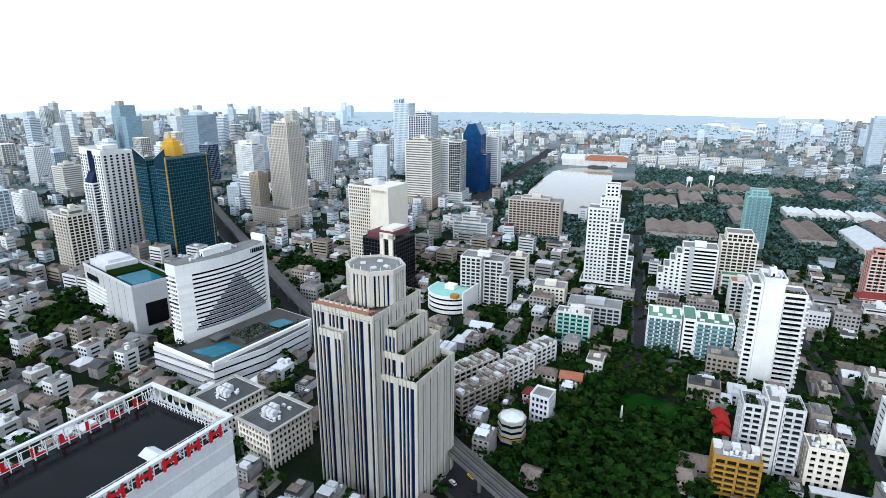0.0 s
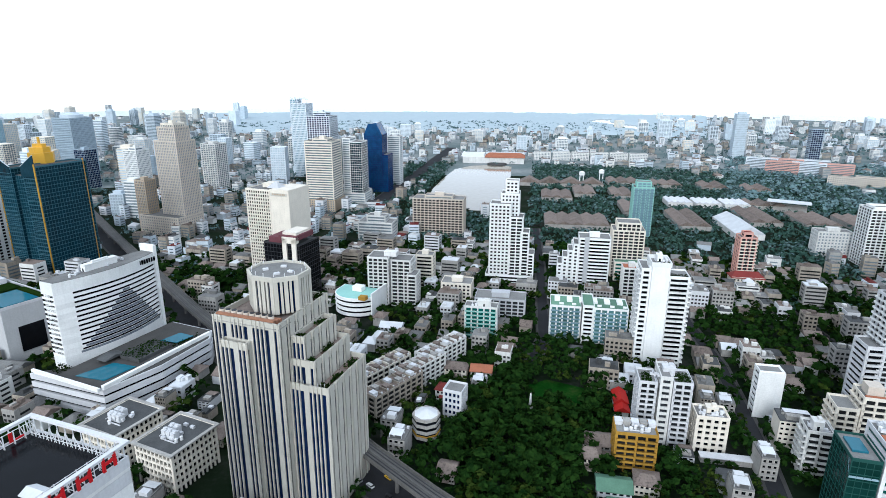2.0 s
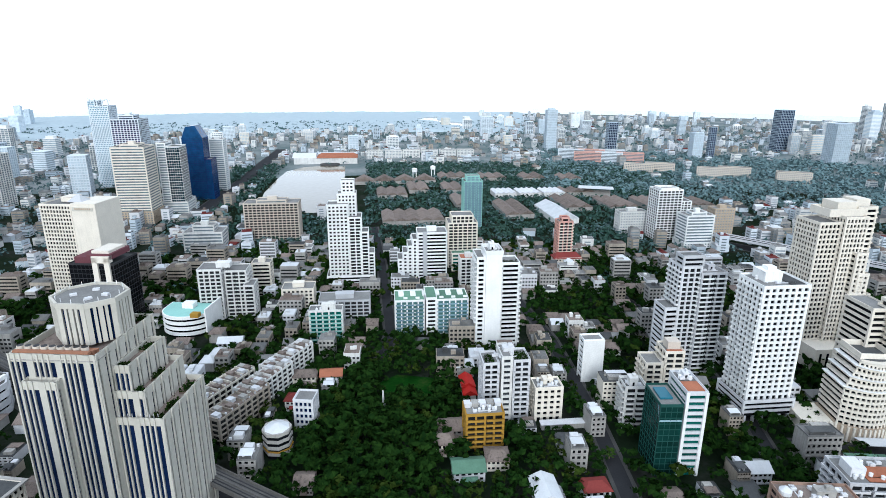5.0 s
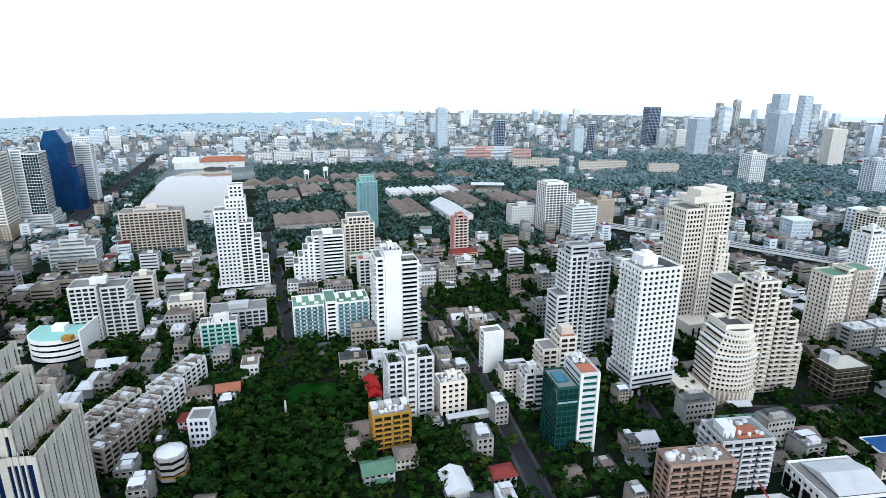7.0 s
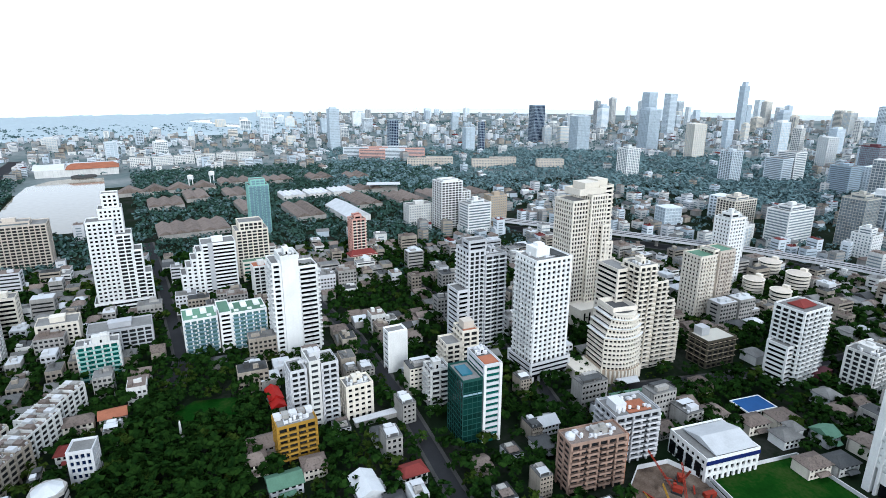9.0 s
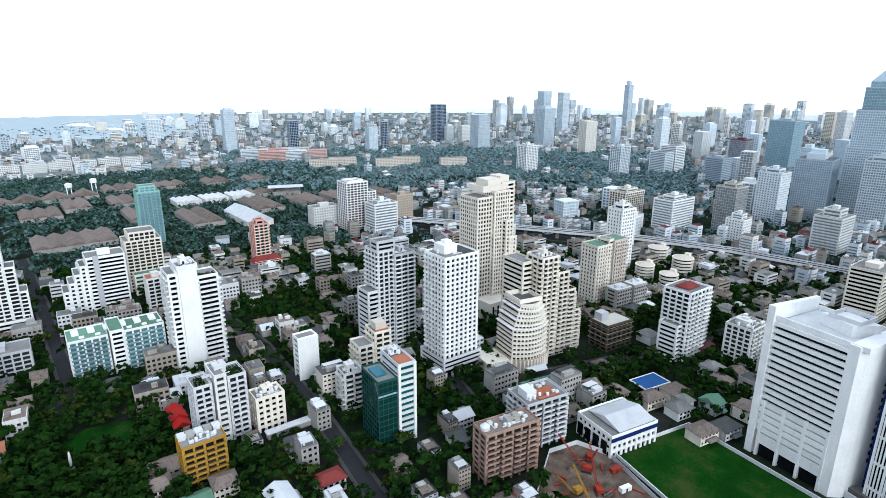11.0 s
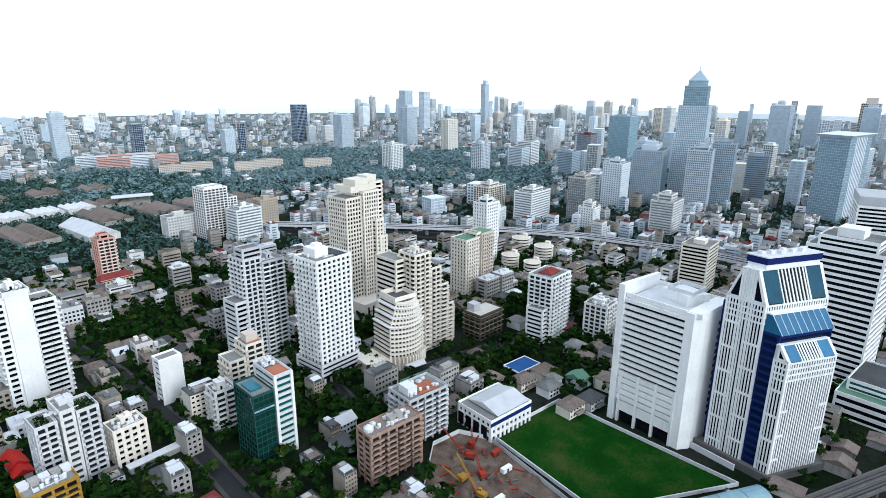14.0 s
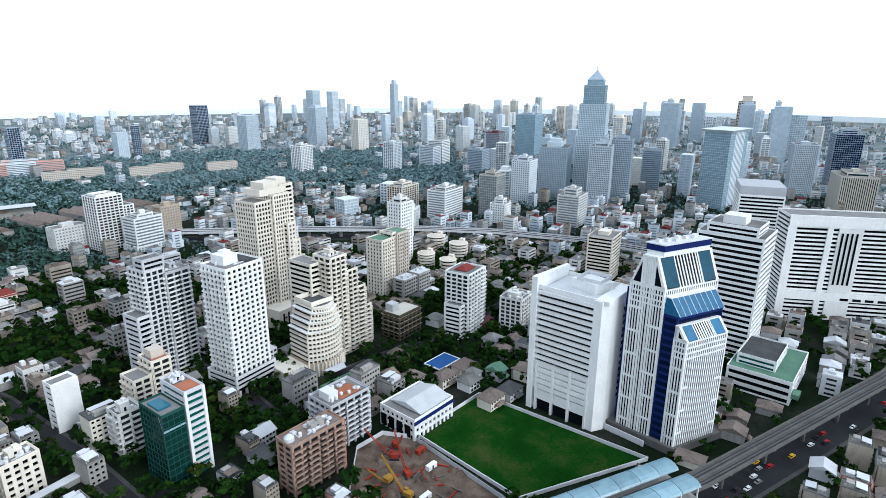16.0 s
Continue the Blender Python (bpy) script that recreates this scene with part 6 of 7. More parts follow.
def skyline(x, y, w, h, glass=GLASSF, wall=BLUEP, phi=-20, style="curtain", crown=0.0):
    """A far tower: wall frame with set-back glazing as its part; default colours include haze."""
    share, pw, gap, fh = STYLES[style]
    fh, d = 4.2, w * 0.85
    g = Geo()
    n = max(2, round(h / fh))
    for k in range(n):
        g.ring(w, d, h * k / n, h * k / n + max(share, 0.2) * fh, 0.6)
    if pw:
        for half, other, side in ((w / 2, d / 2, 0), (d / 2, w / 2, 1)):
            m = max(1, round(2 * half / (gap * 1.6)))
            for i in range(m + 1):
                for s in (-1, 1):
                    a, b = -half + 0.5 + (2 * half - 1) * i / m, s * (other - 0.25)
                    g.at(*((a, b) if side == 0 else (b, a)), 0, max(pw, 0.6), max(pw, 0.6), h)
    g.box(-w / 2, w / 2, -d / 2, d / 2, h, h + 1.2)
    if crown:
        g.box(-w * 0.3, w * 0.3, -d * 0.3, d * 0.3, h + 1.2, h + 1.2 + crown)
    ob = thing("skyline_tower", Geo().box(-w / 2 + 0.6, w / 2 - 0.6, -d / 2 + 0.6, d / 2 - 0.6, 0, h), glass, FAR if wall is BLUEP else "pale " + FAR if wall in (BLUEP3, WHITE2, CREAM) else "dark " + FAR, "tower", "skyline towers", m=pose(x, y, 0, 0, 0, phi))
    tagged(part("facade_frame", g, wall, ob), kind="stuff")
    TAKEN.append((x, y, math.radians(phi), w / 2 + 2, d / 2 + 2))


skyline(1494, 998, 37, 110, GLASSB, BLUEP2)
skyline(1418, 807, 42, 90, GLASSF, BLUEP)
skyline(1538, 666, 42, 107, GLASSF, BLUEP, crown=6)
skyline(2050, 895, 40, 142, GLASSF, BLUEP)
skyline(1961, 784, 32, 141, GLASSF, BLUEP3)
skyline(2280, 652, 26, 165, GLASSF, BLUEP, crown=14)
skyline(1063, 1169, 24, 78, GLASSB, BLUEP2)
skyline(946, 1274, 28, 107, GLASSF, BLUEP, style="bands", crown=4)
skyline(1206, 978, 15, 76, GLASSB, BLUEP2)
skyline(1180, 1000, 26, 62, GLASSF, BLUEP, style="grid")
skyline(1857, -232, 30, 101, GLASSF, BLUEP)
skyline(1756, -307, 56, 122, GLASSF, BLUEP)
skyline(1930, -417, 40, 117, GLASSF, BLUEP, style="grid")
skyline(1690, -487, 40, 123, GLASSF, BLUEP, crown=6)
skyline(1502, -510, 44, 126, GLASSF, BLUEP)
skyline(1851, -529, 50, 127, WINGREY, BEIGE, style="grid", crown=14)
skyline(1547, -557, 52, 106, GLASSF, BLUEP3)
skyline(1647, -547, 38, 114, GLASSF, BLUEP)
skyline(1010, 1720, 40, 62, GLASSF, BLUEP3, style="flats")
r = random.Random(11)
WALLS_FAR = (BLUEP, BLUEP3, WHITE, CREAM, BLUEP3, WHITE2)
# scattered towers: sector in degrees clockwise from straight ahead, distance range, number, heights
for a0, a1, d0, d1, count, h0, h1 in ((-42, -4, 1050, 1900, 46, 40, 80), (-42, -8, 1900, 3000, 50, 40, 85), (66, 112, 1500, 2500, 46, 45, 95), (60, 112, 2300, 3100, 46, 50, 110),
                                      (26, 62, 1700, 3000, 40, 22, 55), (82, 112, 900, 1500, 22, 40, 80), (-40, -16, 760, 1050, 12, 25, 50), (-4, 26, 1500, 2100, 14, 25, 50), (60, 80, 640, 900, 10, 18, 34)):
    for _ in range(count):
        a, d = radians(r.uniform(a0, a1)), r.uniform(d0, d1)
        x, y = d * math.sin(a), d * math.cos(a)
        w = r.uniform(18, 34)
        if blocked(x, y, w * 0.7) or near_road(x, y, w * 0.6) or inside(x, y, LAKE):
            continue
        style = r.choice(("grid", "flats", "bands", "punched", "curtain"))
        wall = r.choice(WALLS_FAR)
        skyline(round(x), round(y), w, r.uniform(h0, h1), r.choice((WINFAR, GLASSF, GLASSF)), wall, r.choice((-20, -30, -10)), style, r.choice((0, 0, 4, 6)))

# ---------------------------------------------------------------- tobacco sheds and halls by the lake


def shed(x, y, w, d, h, bays, label, roof=ROOFB, phi=-18):
    ob = building("warehouse", x, y, phi, label, "warehouse", w=w, d=d)
    part("wall", Geo().box(-w / 2, w / 2, -d / 2, d / 2, 0, h), CONC if roof is ROOFB else WHITE2, ob)
    for k in range(bays):
        x0 = -w / 2 + w * k / bays
        g = Geo()
        a = w / bays
        g2 = Geo().gable(-d / 2 - 0.6, d / 2 + 0.6, -a / 2 - 0.1, a / 2 + 0.1, 0, a * 0.24)
        g.v = [(x0 + a / 2 - q[1], q[0], q[2] + h + 0.3) for q in g2.v]
        g.f, g.m = g2.f, g2.m
        part("roof_bay", g, roof, ob)


for x, y, w, d, b in ((300, 705, 82, 60, 5), (338, 880, 48, 60, 3), (396, 905, 34, 66, 2), (450, 880, 34, 66, 2), (415, 770, 34, 76, 2), (385, 985, 150, 26, 4), (452, 690, 40, 90, 2),
                      (505, 985, 56, 46, 3), (570, 950, 50, 46, 3), (640, 915, 44, 46, 2), (700, 880, 40, 44, 2), (556, 690, 40, 84, 2), (618, 660, 44, 70, 3), (672, 640, 44, 60, 3), (728, 610, 40, 54, 3), (620, 760, 60, 34, 3)):
    shed(x, y, w, d, 6, b, "long warehouse with rusty brown pitched roofs")
shed(492, 640, 34, 92, 7, 1, "long hall with a bright white roof", ROOFW)
for k in range(3):
    shed(505 + 38 * k, 800 - 14 * k, 36, 40, 7, 4, "saw-roofed pale grey warehouse", LIGHT)
t = building("convention_hall", 345, 1310, -18, "wide convention hall with pale and orange roofs", "hall", w=150, d=90)
part("wall", Geo().box(-70, 70, -35, 35, 0, 14), WHITE2, t)
part("roof", Geo().gable(-20, 72, -38, 20, 14, 8, hip=10), ROOFO, t)
part("roof", Geo().gable(-74, -22, -30, 36, 14, 7), ROOFW, t)
part("roof", Geo().gable(-20, 70, 20, 38, 14, 5), ROOFW, t)
part("lake_pier", Geo().cyl(10, -52, 0, 2.5, 22, n=20), PAVE, t)
for k in range(6):
    simple("long_block", "long white institutional block", 470 + 42 * k, 1330 - 14 * k, -20, 40, 18, 18, "punched", WHITE2, WINGREY, joined=True, kit=0)
for k in range(5):
    simple("long_block", "long beige government block", 880 + 46 * k, 880 - 52 * k + 40 * (k % 2), -45, 58, 16, 20, "punched", BEIGE, WINGREY, joined=True, kit=0)
for k in range(6):
    simple("long_block", "pale apartment slab of a housing estate", 880 + 40 * (k % 3), 1040 + 60 * (k // 3) - 25 * (k % 3), -40, 60, 14, 26, "bands", BLUEP3 if k % 2 else PINK, WINGREY, joined=True, kit=0)
t = building("grandstand", 640, 640 + 90, -40, "grandstand with a broad white roof", "grandstand", w=50, d=20)
part("seating", Geo().hexa([(-24, -9, 0), (24, -9, 0), (24, 9, 0), (-24, 9, 0), (-24, -8, 1), (24, -8, 1), (24, 9, 9), (-24, 9, 9)]), CONC, t)
part("roof", Geo().box(-28, 28, -12, 12, 14, 14.8).box(-24, -23, 8, 9, 0, 14).box(23, 24, 8, 9, 0, 14), ROOFW, t)
for x, y in ((425, 985), (470, 1000)):
    t = building("water_tower", x, y, -18, "white water tower on legs", "water tower", w=8, d=8)
    part("tank", Geo().cyl(0, 0, 18, 24, 5, n=14).cyl(0, 0, 24, 25.5, 5, n=14, r1=1), WHITE, t)
    for k in range(4):
        part("leg", Geo().at((-3, 3, 3, -3)[k], (-3, -3, 3, 3)[k], 0, 0.8, 0.8, 18.5), WHITE, t)

# ---------------------------------------------------------------- low houses and shop rows


def low_rise(k, w, d, h, wall, roof, kind, phi_label):
    """A small building with glazing behind spandrels and piers, and a flat, gabled or hipped roof with its clutter."""
    r = random.Random(100 + k)
    n = max(1, round(h / 3.3))
    fh = h / n
    g = Geo()
    for s in range(n):
        g.ring(w, d, s * fh, s * fh + 1.0, 0.3).ring(w, d, s * fh + 2.5, s * fh + fh, 0.3)
    for a in (-w / 2 + 0.4, w / 2 - 0.4):
        for b in (-d / 2 + 0.4, d / 2 - 0.4):
            g.at(a, b, 0, 0.9, 0.9, h)
    m = max(1, round(w / 3))
    for q in range(1, m):
        for s in (-1, 1):
            g.at(-w / 2 + w * q / m, s * (d / 2 - 0.15), 0, 1.1, 0.34, h)
    # blank party walls
    g.box(-w / 2 - 0.05, -w / 2 + 0.3, -d / 2 + 0.2, d / 2 - 0.2, 0, h).box(w / 2 - 0.3, w / 2 + 0.05, -d / 2 + 0.2, d / 2 - 0.2, 0, h)
    ob = thing("shop_house" if kind == "flat" else "house", Geo().box(-w / 2 + 0.3, w / 2 - 0.3, -d / 2 + 0.3, d / 2 - 0.3, 0, h - 0.05), WINDOW, phi_label, "house", "low houses of the city blocks")
    tagged(part("wall", g, wall, ob), kind="stuff")
    if kind == "flat":
        g = Geo().box(-w / 2 + 0.1, w / 2 - 0.1, -d / 2 + 0.1, d / 2 - 0.1, h - 0.05, h + 0.2).ring(w, d, h + 0.2, h + 0.9, 0.25)
        part("roof", g, roof, ob)
        g = Geo().at(r.uniform(-1, 1), d * 0.2, h + 0.2, w * 0.5, d * 0.3, 2.6)
        for _ in range(4):
            g.at(r.uniform(-w, w) * 0.38, r.uniform(-d, d) * 0.4, h + 0.2, r.uniform(0.7, 1.8), r.uniform(0.7, 1.8), r.uniform(0.5, 1.6))
        tagged(part("roof_clutter", g, LIGHT if k % 3 == 0 else CONC, ob), kind="stuff")
        part("lean_to", Geo().hexa([(-w * 0.45, -d * 0.42, h + 2.2), (w * 0.3, -d * 0.42, h + 2.2), (w * 0.3, 0, h + 2.8), (-w * 0.45, 0, h + 2.8), (-w * 0.45, -d * 0.42, h + 2.3), (w * 0.3, -d * 0.42, h + 2.3), (w * 0.3, 0, h + 2.9), (-w * 0.45, 0, h + 2.9)])
             .box(-w * 0.44, -w * 0.42, -d * 0.41, -d * 0.39, h, h + 2.2).box(w * 0.27, w * 0.29, -d * 0.41, -d * 0.39, h, h + 2.2), (ROOFW, ROOFW, ROOFB, ROOFD, LIGHT, ROOFW, ROOFBL)[k % 7], ob)
        g = Geo()
        for s in range(1, n):
            g.box(-w / 2 + 0.3, w / 2 - 0.3, -d / 2 - 0.9, -d / 2, s * fh, s * fh + 0.15).box(-w / 2 + 0.3, w / 2 - 0.3, -d / 2 - 0.9, -d / 2 - 0.8, s * fh + 0.15, s * fh + 0.95)
        if n > 1:
            tagged(part("balcony", g, wall, ob), kind="stuff")
    else:
        part("roof", Geo().gable(-w / 2 - 0.8, w / 2 + 0.8, -d / 2 - 0.8, d / 2 + 0.8, h, d * 0.26, hip=(d * 0.4 if kind == "hip" else 0)), roof, ob)
        part("porch_roof", Geo().gable(-w * 0.25, w * 0.25, -d / 2 - 3.2, -d / 2 + 0.4, h * 0.5, 1.2), roof, ob)
    return ob


SPEC = [(8, 13, 12, DIRTY, ROOF, "flat", "grimy grey-white shop house with a cluttered flat roof"), (12, 14, 15, DIRTY2, ROOF, "flat", "sooty cream shop house with balconies and roof sheds"),
        (10, 12, 9, LIGHT, ROOFD, "flat", "grey shop house with a dark flat roof"), (16, 12, 12, DIRTY2, ROOFD, "flat", "beige row building with roof shacks"),
        (14, 11, 13, WHITE, ROOFW, "flat", "white row building with pale roof"), (12, 9, 7, WHITE2, ROOFR, "hip", "white house with a red tiled hipped roof"),
        (14, 10, 6.5, CREAM, ROOFB, "hip", "cream house with a brown hipped roof"), (16, 11, 6, LIGHT, ROOFW, "gable", "low hall with a white metal roof"),
        (13, 10, 7, BEIGE, ROOFO, "gable", "beige house with an orange tiled roof"), (18, 12, 6, CONC, ROOFB, "gable", "old shed with a rusty roof"),
        (20, 13, 18, DIRTY, ROOF, "flat", "six-storey aged white apartment block"), (18, 14, 21, CREAM, ROOFD, "flat", "seven-storey cream apartment block"),
        (11, 12, 12, PINK, ROOF, "flat", "faded pink shop house with a flat roof"), (15, 11, 6, LIGHT, ROOFG, "gable", "low building with a green metal roof"), (13, 10, 6, WHITE2, ROOFD, "hip", "white house with a dark tiled roof")]
PROTO = [low_rise(k, *s) for k, s in enumerate(SPEC)]
STANDING = set()


def settle(k, m):
    """The first of a kind stands itself; the others are copies of it."""
    if k in STANDING:
        return copy_thing(PROTO[k], m)
    STANDING.add(k)
    PROTO[k].matrix_basis = m
    return PROTO[k]


for k, x, y, phi in ((5, 161, 168, -20), (8, 81, 323, -20), (6, 66, 330, -20), (5, 55, 303, -29), (7, 140, 177, 70), (6, 300, 30, -29), (6, 319, 62, -29), (6, 335, 52, -29), (14, 312, 20, -29), (7, 30, 402, -20), (13, 116, 207, -20), (9, 126, 240, -20), (0, 196, 210, -20)):
    settle(k, pose(x, y, 0, 0, 0, phi))
    TAKEN.append((x, y, radians(phi), 9, 7))
GREEN_ZONES = [GARDEN, FIELD, SITE, LAKE]


def free(x, y, pad):
    return not (any(inside(x, y, z) for z in GREEN_ZONES) or near_road(x, y, pad) or blocked(x, y, pad))


def tobacco(x, y):
    return inside(x, y, [(230, 640), (420, 560), (760, 560), (800, 900), (560, 1150), (400, 1260), (250, 800)])


# lots of the city blocks: shop rows in the core, houses in gardens elsewhere
r = random.Random(23)
LOTS = []
for gi in range(-70, 80):
    for gj in range(-40, 90):
        u, v = gi * 9.4, gj * 13.5
        turn = radians(-24)
        x, y = u * math.cos(turn) - v * math.sin(turn) + r.uniform(-1, 1), u * math.sin(turn) + v * math.cos(turn) + r.uniform(-1.5, 1.5)
        dist, bearing = math.hypot(x, y), math.degrees(math.atan2(x, y))
        if not (95 < dist < 640 and -50 < bearing < 126) or tobacco(x, y) or not free(x, y, 5.5):
            continue
        core = (x < 78 and y > 100 and dist < 470) or bearing > 93 or (dist < 255 and bearing > 46)
        clump = noise.noise((x * 0.018, y * 0.018, 3.0))
        if core and r.random() < 0.1 or not core and (clump < -0.12 or r.random() < 0.16) or (gj % 5 == 0 and core):
            continue
        if core:
            k = r.choice((0, 1, 2, 3, 1, 0, 2, 12, 9, 7, 9, 6))
        elif dist > 300 and r.random() < 0.14:
            k = r.choice((10, 11))
        else:
            k = r.choice((0, 2, 1, 5, 6, 9, 9, 14, 14, 13, 3, 6, 4, 7))
        w, d, h = SPEC[k][:3]
        sx = (9.0 if core else r.uniform(8.5, 11.5)) / w if k not in (10, 11) else 0.9
        LOTS.append((dist, k, x, y, -24 + r.choice((0, 0, 180)), sx, r.uniform(10, 13) / d, r.uniform(0.7, 1.15) * (0.85 if core else 1)))
        TAKEN.append((x, y, turn, 4.2, 5.6))
LOTS.sort()
for dist, k, x, y, phi, sx, sy, sz in LOTS[:285]:
    settle(k, pose(x, y, 0, 0, 0, phi) @ Matrix.Diagonal((sx, sy, sz, 1)))

for k in range(len(PROTO)):
    if k not in STANDING:
        q = next(l for l in LOTS[285:] if l[1] == k)
        settle(k, pose(q[2], q[3], 0, 0, 0, q[4]) @ Matrix.Diagonal((q[5], q[6], q[7], 1)))
        LOTS.remove(q)

# farther lots and the distant carpet of low buildings
WALL_MIX = (WHITE2, BLUEP3, BLUEP, LIGHT, DIRTY, DIRTY2)
ROOF_MIX = (ROOF, ROOFD, ROOFW, ROOFB, ROOF, ROOFR)
CARPET = [Geo() for _ in WALL_MIX]


def lot_block(r, x, y, w, d, h, rot, detail, near=False):
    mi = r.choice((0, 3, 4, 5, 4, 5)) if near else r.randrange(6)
    # distant blocks get panes with haze in the colour
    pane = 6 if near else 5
    g = CARPET[mi]
    rm = 1 + r.choice((0, 0, 1, 2, 2, 3, 3, 3))
    c, s = math.cos(radians(rot)), math.sin(radians(rot))
    g.at(x, y, 0, w, d, h, 0, rot)
    if h < 8:
        q = Geo().gable(-w / 2 - 0.5, w / 2 + 0.5, -d / 2 - 0.5, d / 2 + 0.5, h, d * 0.25, hip=r.choice((0, d * 0.35)))
        i = len(g.v)
        g.v += [(x + c * a - s * b, y + s * a + c * b, z) for a, b, z in q.v]
        g.f += [tuple(i + k for k in f) for f in q.f]
        g.m += [rm] * len(q.f)
    else:
        g.at(x, y, h, w - 0.8, d - 0.8, 0.3, rm, rot)
        for _ in range(3 if detail else 1):
            a, b = r.uniform(-0.3, 0.3) * w, r.uniform(-0.3, 0.3) * d
            g.at(x + c * a - s * b, y + s * a + c * b, h + 0.3, w * r.uniform(0.15, 0.4), d * r.uniform(0.15, 0.35), r.uniform(1, 2.8), r.choice((0, rm)), rot)
        for k in range(int(h / 3.2)):
            z = 1.2 + 3.2 * k
            if detail:
                n = max(2, int(w / 2.6))
                for i in range(n):
                    a = -w / 2 + w * (i + 0.5) / n
                    g.at(x + c * a, y + s * a, z, w / n * 0.6, d + 0.16, 1.5, pane, rot)
            else:
                g.at(x, y, z, w * 0.9, d + 0.15, 1.3, pane, rot)
            g.at(x, y, z, w + 0.15, d * 0.5, 1.3, pane, rot)


r = random.Random(31)
for dist, k, x, y, phi, sx, sy, sz in LOTS[285:]:
    w, d, h = SPEC[k][:3]
    lot_block(r, x, y, w * sx, d * sy, h * sz, phi, dist < 520, True)
for _ in range(6800):
    dist = 600 + 2550 * r.random() ** 1.25
    a = radians(r.uniform(-46, 118))
    x, y = dist * math.sin(a), dist * math.cos(a)
    deg = math.degrees(a)
    if tobacco(x, y) or inside(x, y, LAKE) or inside(x, y, RIVER) or blocked(x, y, 4) or near_road(x, y, 6):
        continue
    if -10 < deg < 31 and dist > 2150 or 8 < deg < 45 and dist < 1250 and r.random() < 0.9 or 36 <= deg < 80 and 1000 < dist < 1560 and r.random() < 0.9 or 72 <= deg < 96 and 950 < dist < 1300 and r.random() < 0.7:
        continue
    k = 0.9 if dist < 1300 else 1.15
    lot_block(r, x, y, r.uniform(8, 17) * k, r.uniform(9, 15) * k, r.choice((6, 7, 7, 9, 12, 12, 15, 19)) * (1 if dist < 1300 else 1.15), r.choice((-20, -20, -30, 70, 60, -10)), False)
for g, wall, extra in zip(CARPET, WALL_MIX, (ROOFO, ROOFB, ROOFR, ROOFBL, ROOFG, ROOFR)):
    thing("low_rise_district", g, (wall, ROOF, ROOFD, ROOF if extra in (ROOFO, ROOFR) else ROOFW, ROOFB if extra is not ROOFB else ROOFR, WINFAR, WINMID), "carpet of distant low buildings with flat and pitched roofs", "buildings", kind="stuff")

# ---------------------------------------------------------------- trees


def leaf_cloud(r, n, rx, rz, z, size):
    """Leaf sprays in clumps over an uneven dome, with gaps."""
    pts = []
    clumps = max(5, n // 14)
    for _ in range(clumps):
        a, b = r.uniform(0, 2 * math.pi), math.acos(r.uniform(-0.25, 1))
        k = r.uniform(0.72, 1.05)
        cx, cy, cz = k * rx * math.sin(b) * math.cos(a), k * rx * math.sin(b) * math.sin(a), z + k * rz * math.cos(b)
        for _ in range(n // clumps):
            p = Vector((cx + r.gauss(0, rx * 0.14), cy + r.gauss(0, rx * 0.14), cz + r.gauss(0, rz * 0.1)))
            nrm = Vector((p.x / rx, p.y / rx, (p.z - z) / rz + 0.5)) + Vector((r.gauss(0, 0.45), r.gauss(0, 0.45), r.gauss(0, 0.45)))
            nrm.normalize()
            s = nrm.cross(Vector((r.gauss(0, 1), r.gauss(0, 1), r.gauss(0, 1)))).normalized()
            u = nrm.cross(s)
            q = size * r.uniform(0.6, 1.3)
            pts.append([tuple(p + s * q), tuple(p + u * q * 0.6), tuple(p - s * q), tuple(p - u * q * 0.6)])
    return pts


def tree(k, h, rx, n, leaf, size, label):
    r = random.Random(500 + k)
    g = Geo().cyl(0, 0, 0, h * 0.45, 0.35, n=7, r1=0.22)
    for i in range(5):
        a = 2 * math.pi * i / 5 + r.uniform(-0.4, 0.4)
        g.beam((0, 0, h * r.uniform(0.28, 0.42)), (rx * 0.55 * math.cos(a), rx * 0.55 * math.sin(a), h * r.uniform(0.6, 0.75)), 0.2)
    ob = new("tree")
    tagged(ob, label, "tree", "garden and street trees")
    part("trunk", g, BARK, ob)
    g = Geo()
    for q in leaf_cloud(r, n, rx, h * 0.38, h * 0.58, size):
        g.face(q)
    part("crown", g, leaf, ob)
    return ob


TREES = [tree(0, 11, 5.5, 520, LEAF, 0.85, "broad dark green tree with a dense crown"), tree(1, 13, 6.5, 640, LEAF, 0.9, "tall spreading dark green tree"), tree(2, 8, 4.0, 300, LEAF, 0.75, "small dark green tree"),
         tree(3, 10, 5.0, 420, LEAF2, 0.8, "yellow-green tree with a light crown"), tree(4, 7, 3.2, 260, LEAF2, 0.65, "small light green tree")]
SIZES = ((11, 5.5, LEAF), (13, 6.5, LEAF), (8, 4.0, LEAF), (10, 5.0, LEAF2), (7, 3.2, LEAF2))
r = random.Random(41)
LAWN_P = [(104, 308), (122, 314), (141, 300), (139, 281), (124, 278), (108, 290)]
SPOTS = [(0.0, 4, 187, 187, 1.0)]
for gx in range(30, 160, 7):
    for gy in range(190, 330, 7):
        x, y = gx + r.uniform(-2.5, 2.5), gy + r.uniform(-2.5, 2.5)
        if inside(x, y, GARDEN) and not inside(x, y, LAWN_P) and not blocked(x, y, 1) and math.hypot(x - 101, y - 284) > 5 and math.hypot(x - 123, y - 296) > 19:
            SPOTS.append((math.hypot(x, y), r.choice((0, 1, 1, 0, 2, 1, 3)), x, y, r.uniform(0.8, 1.15)))
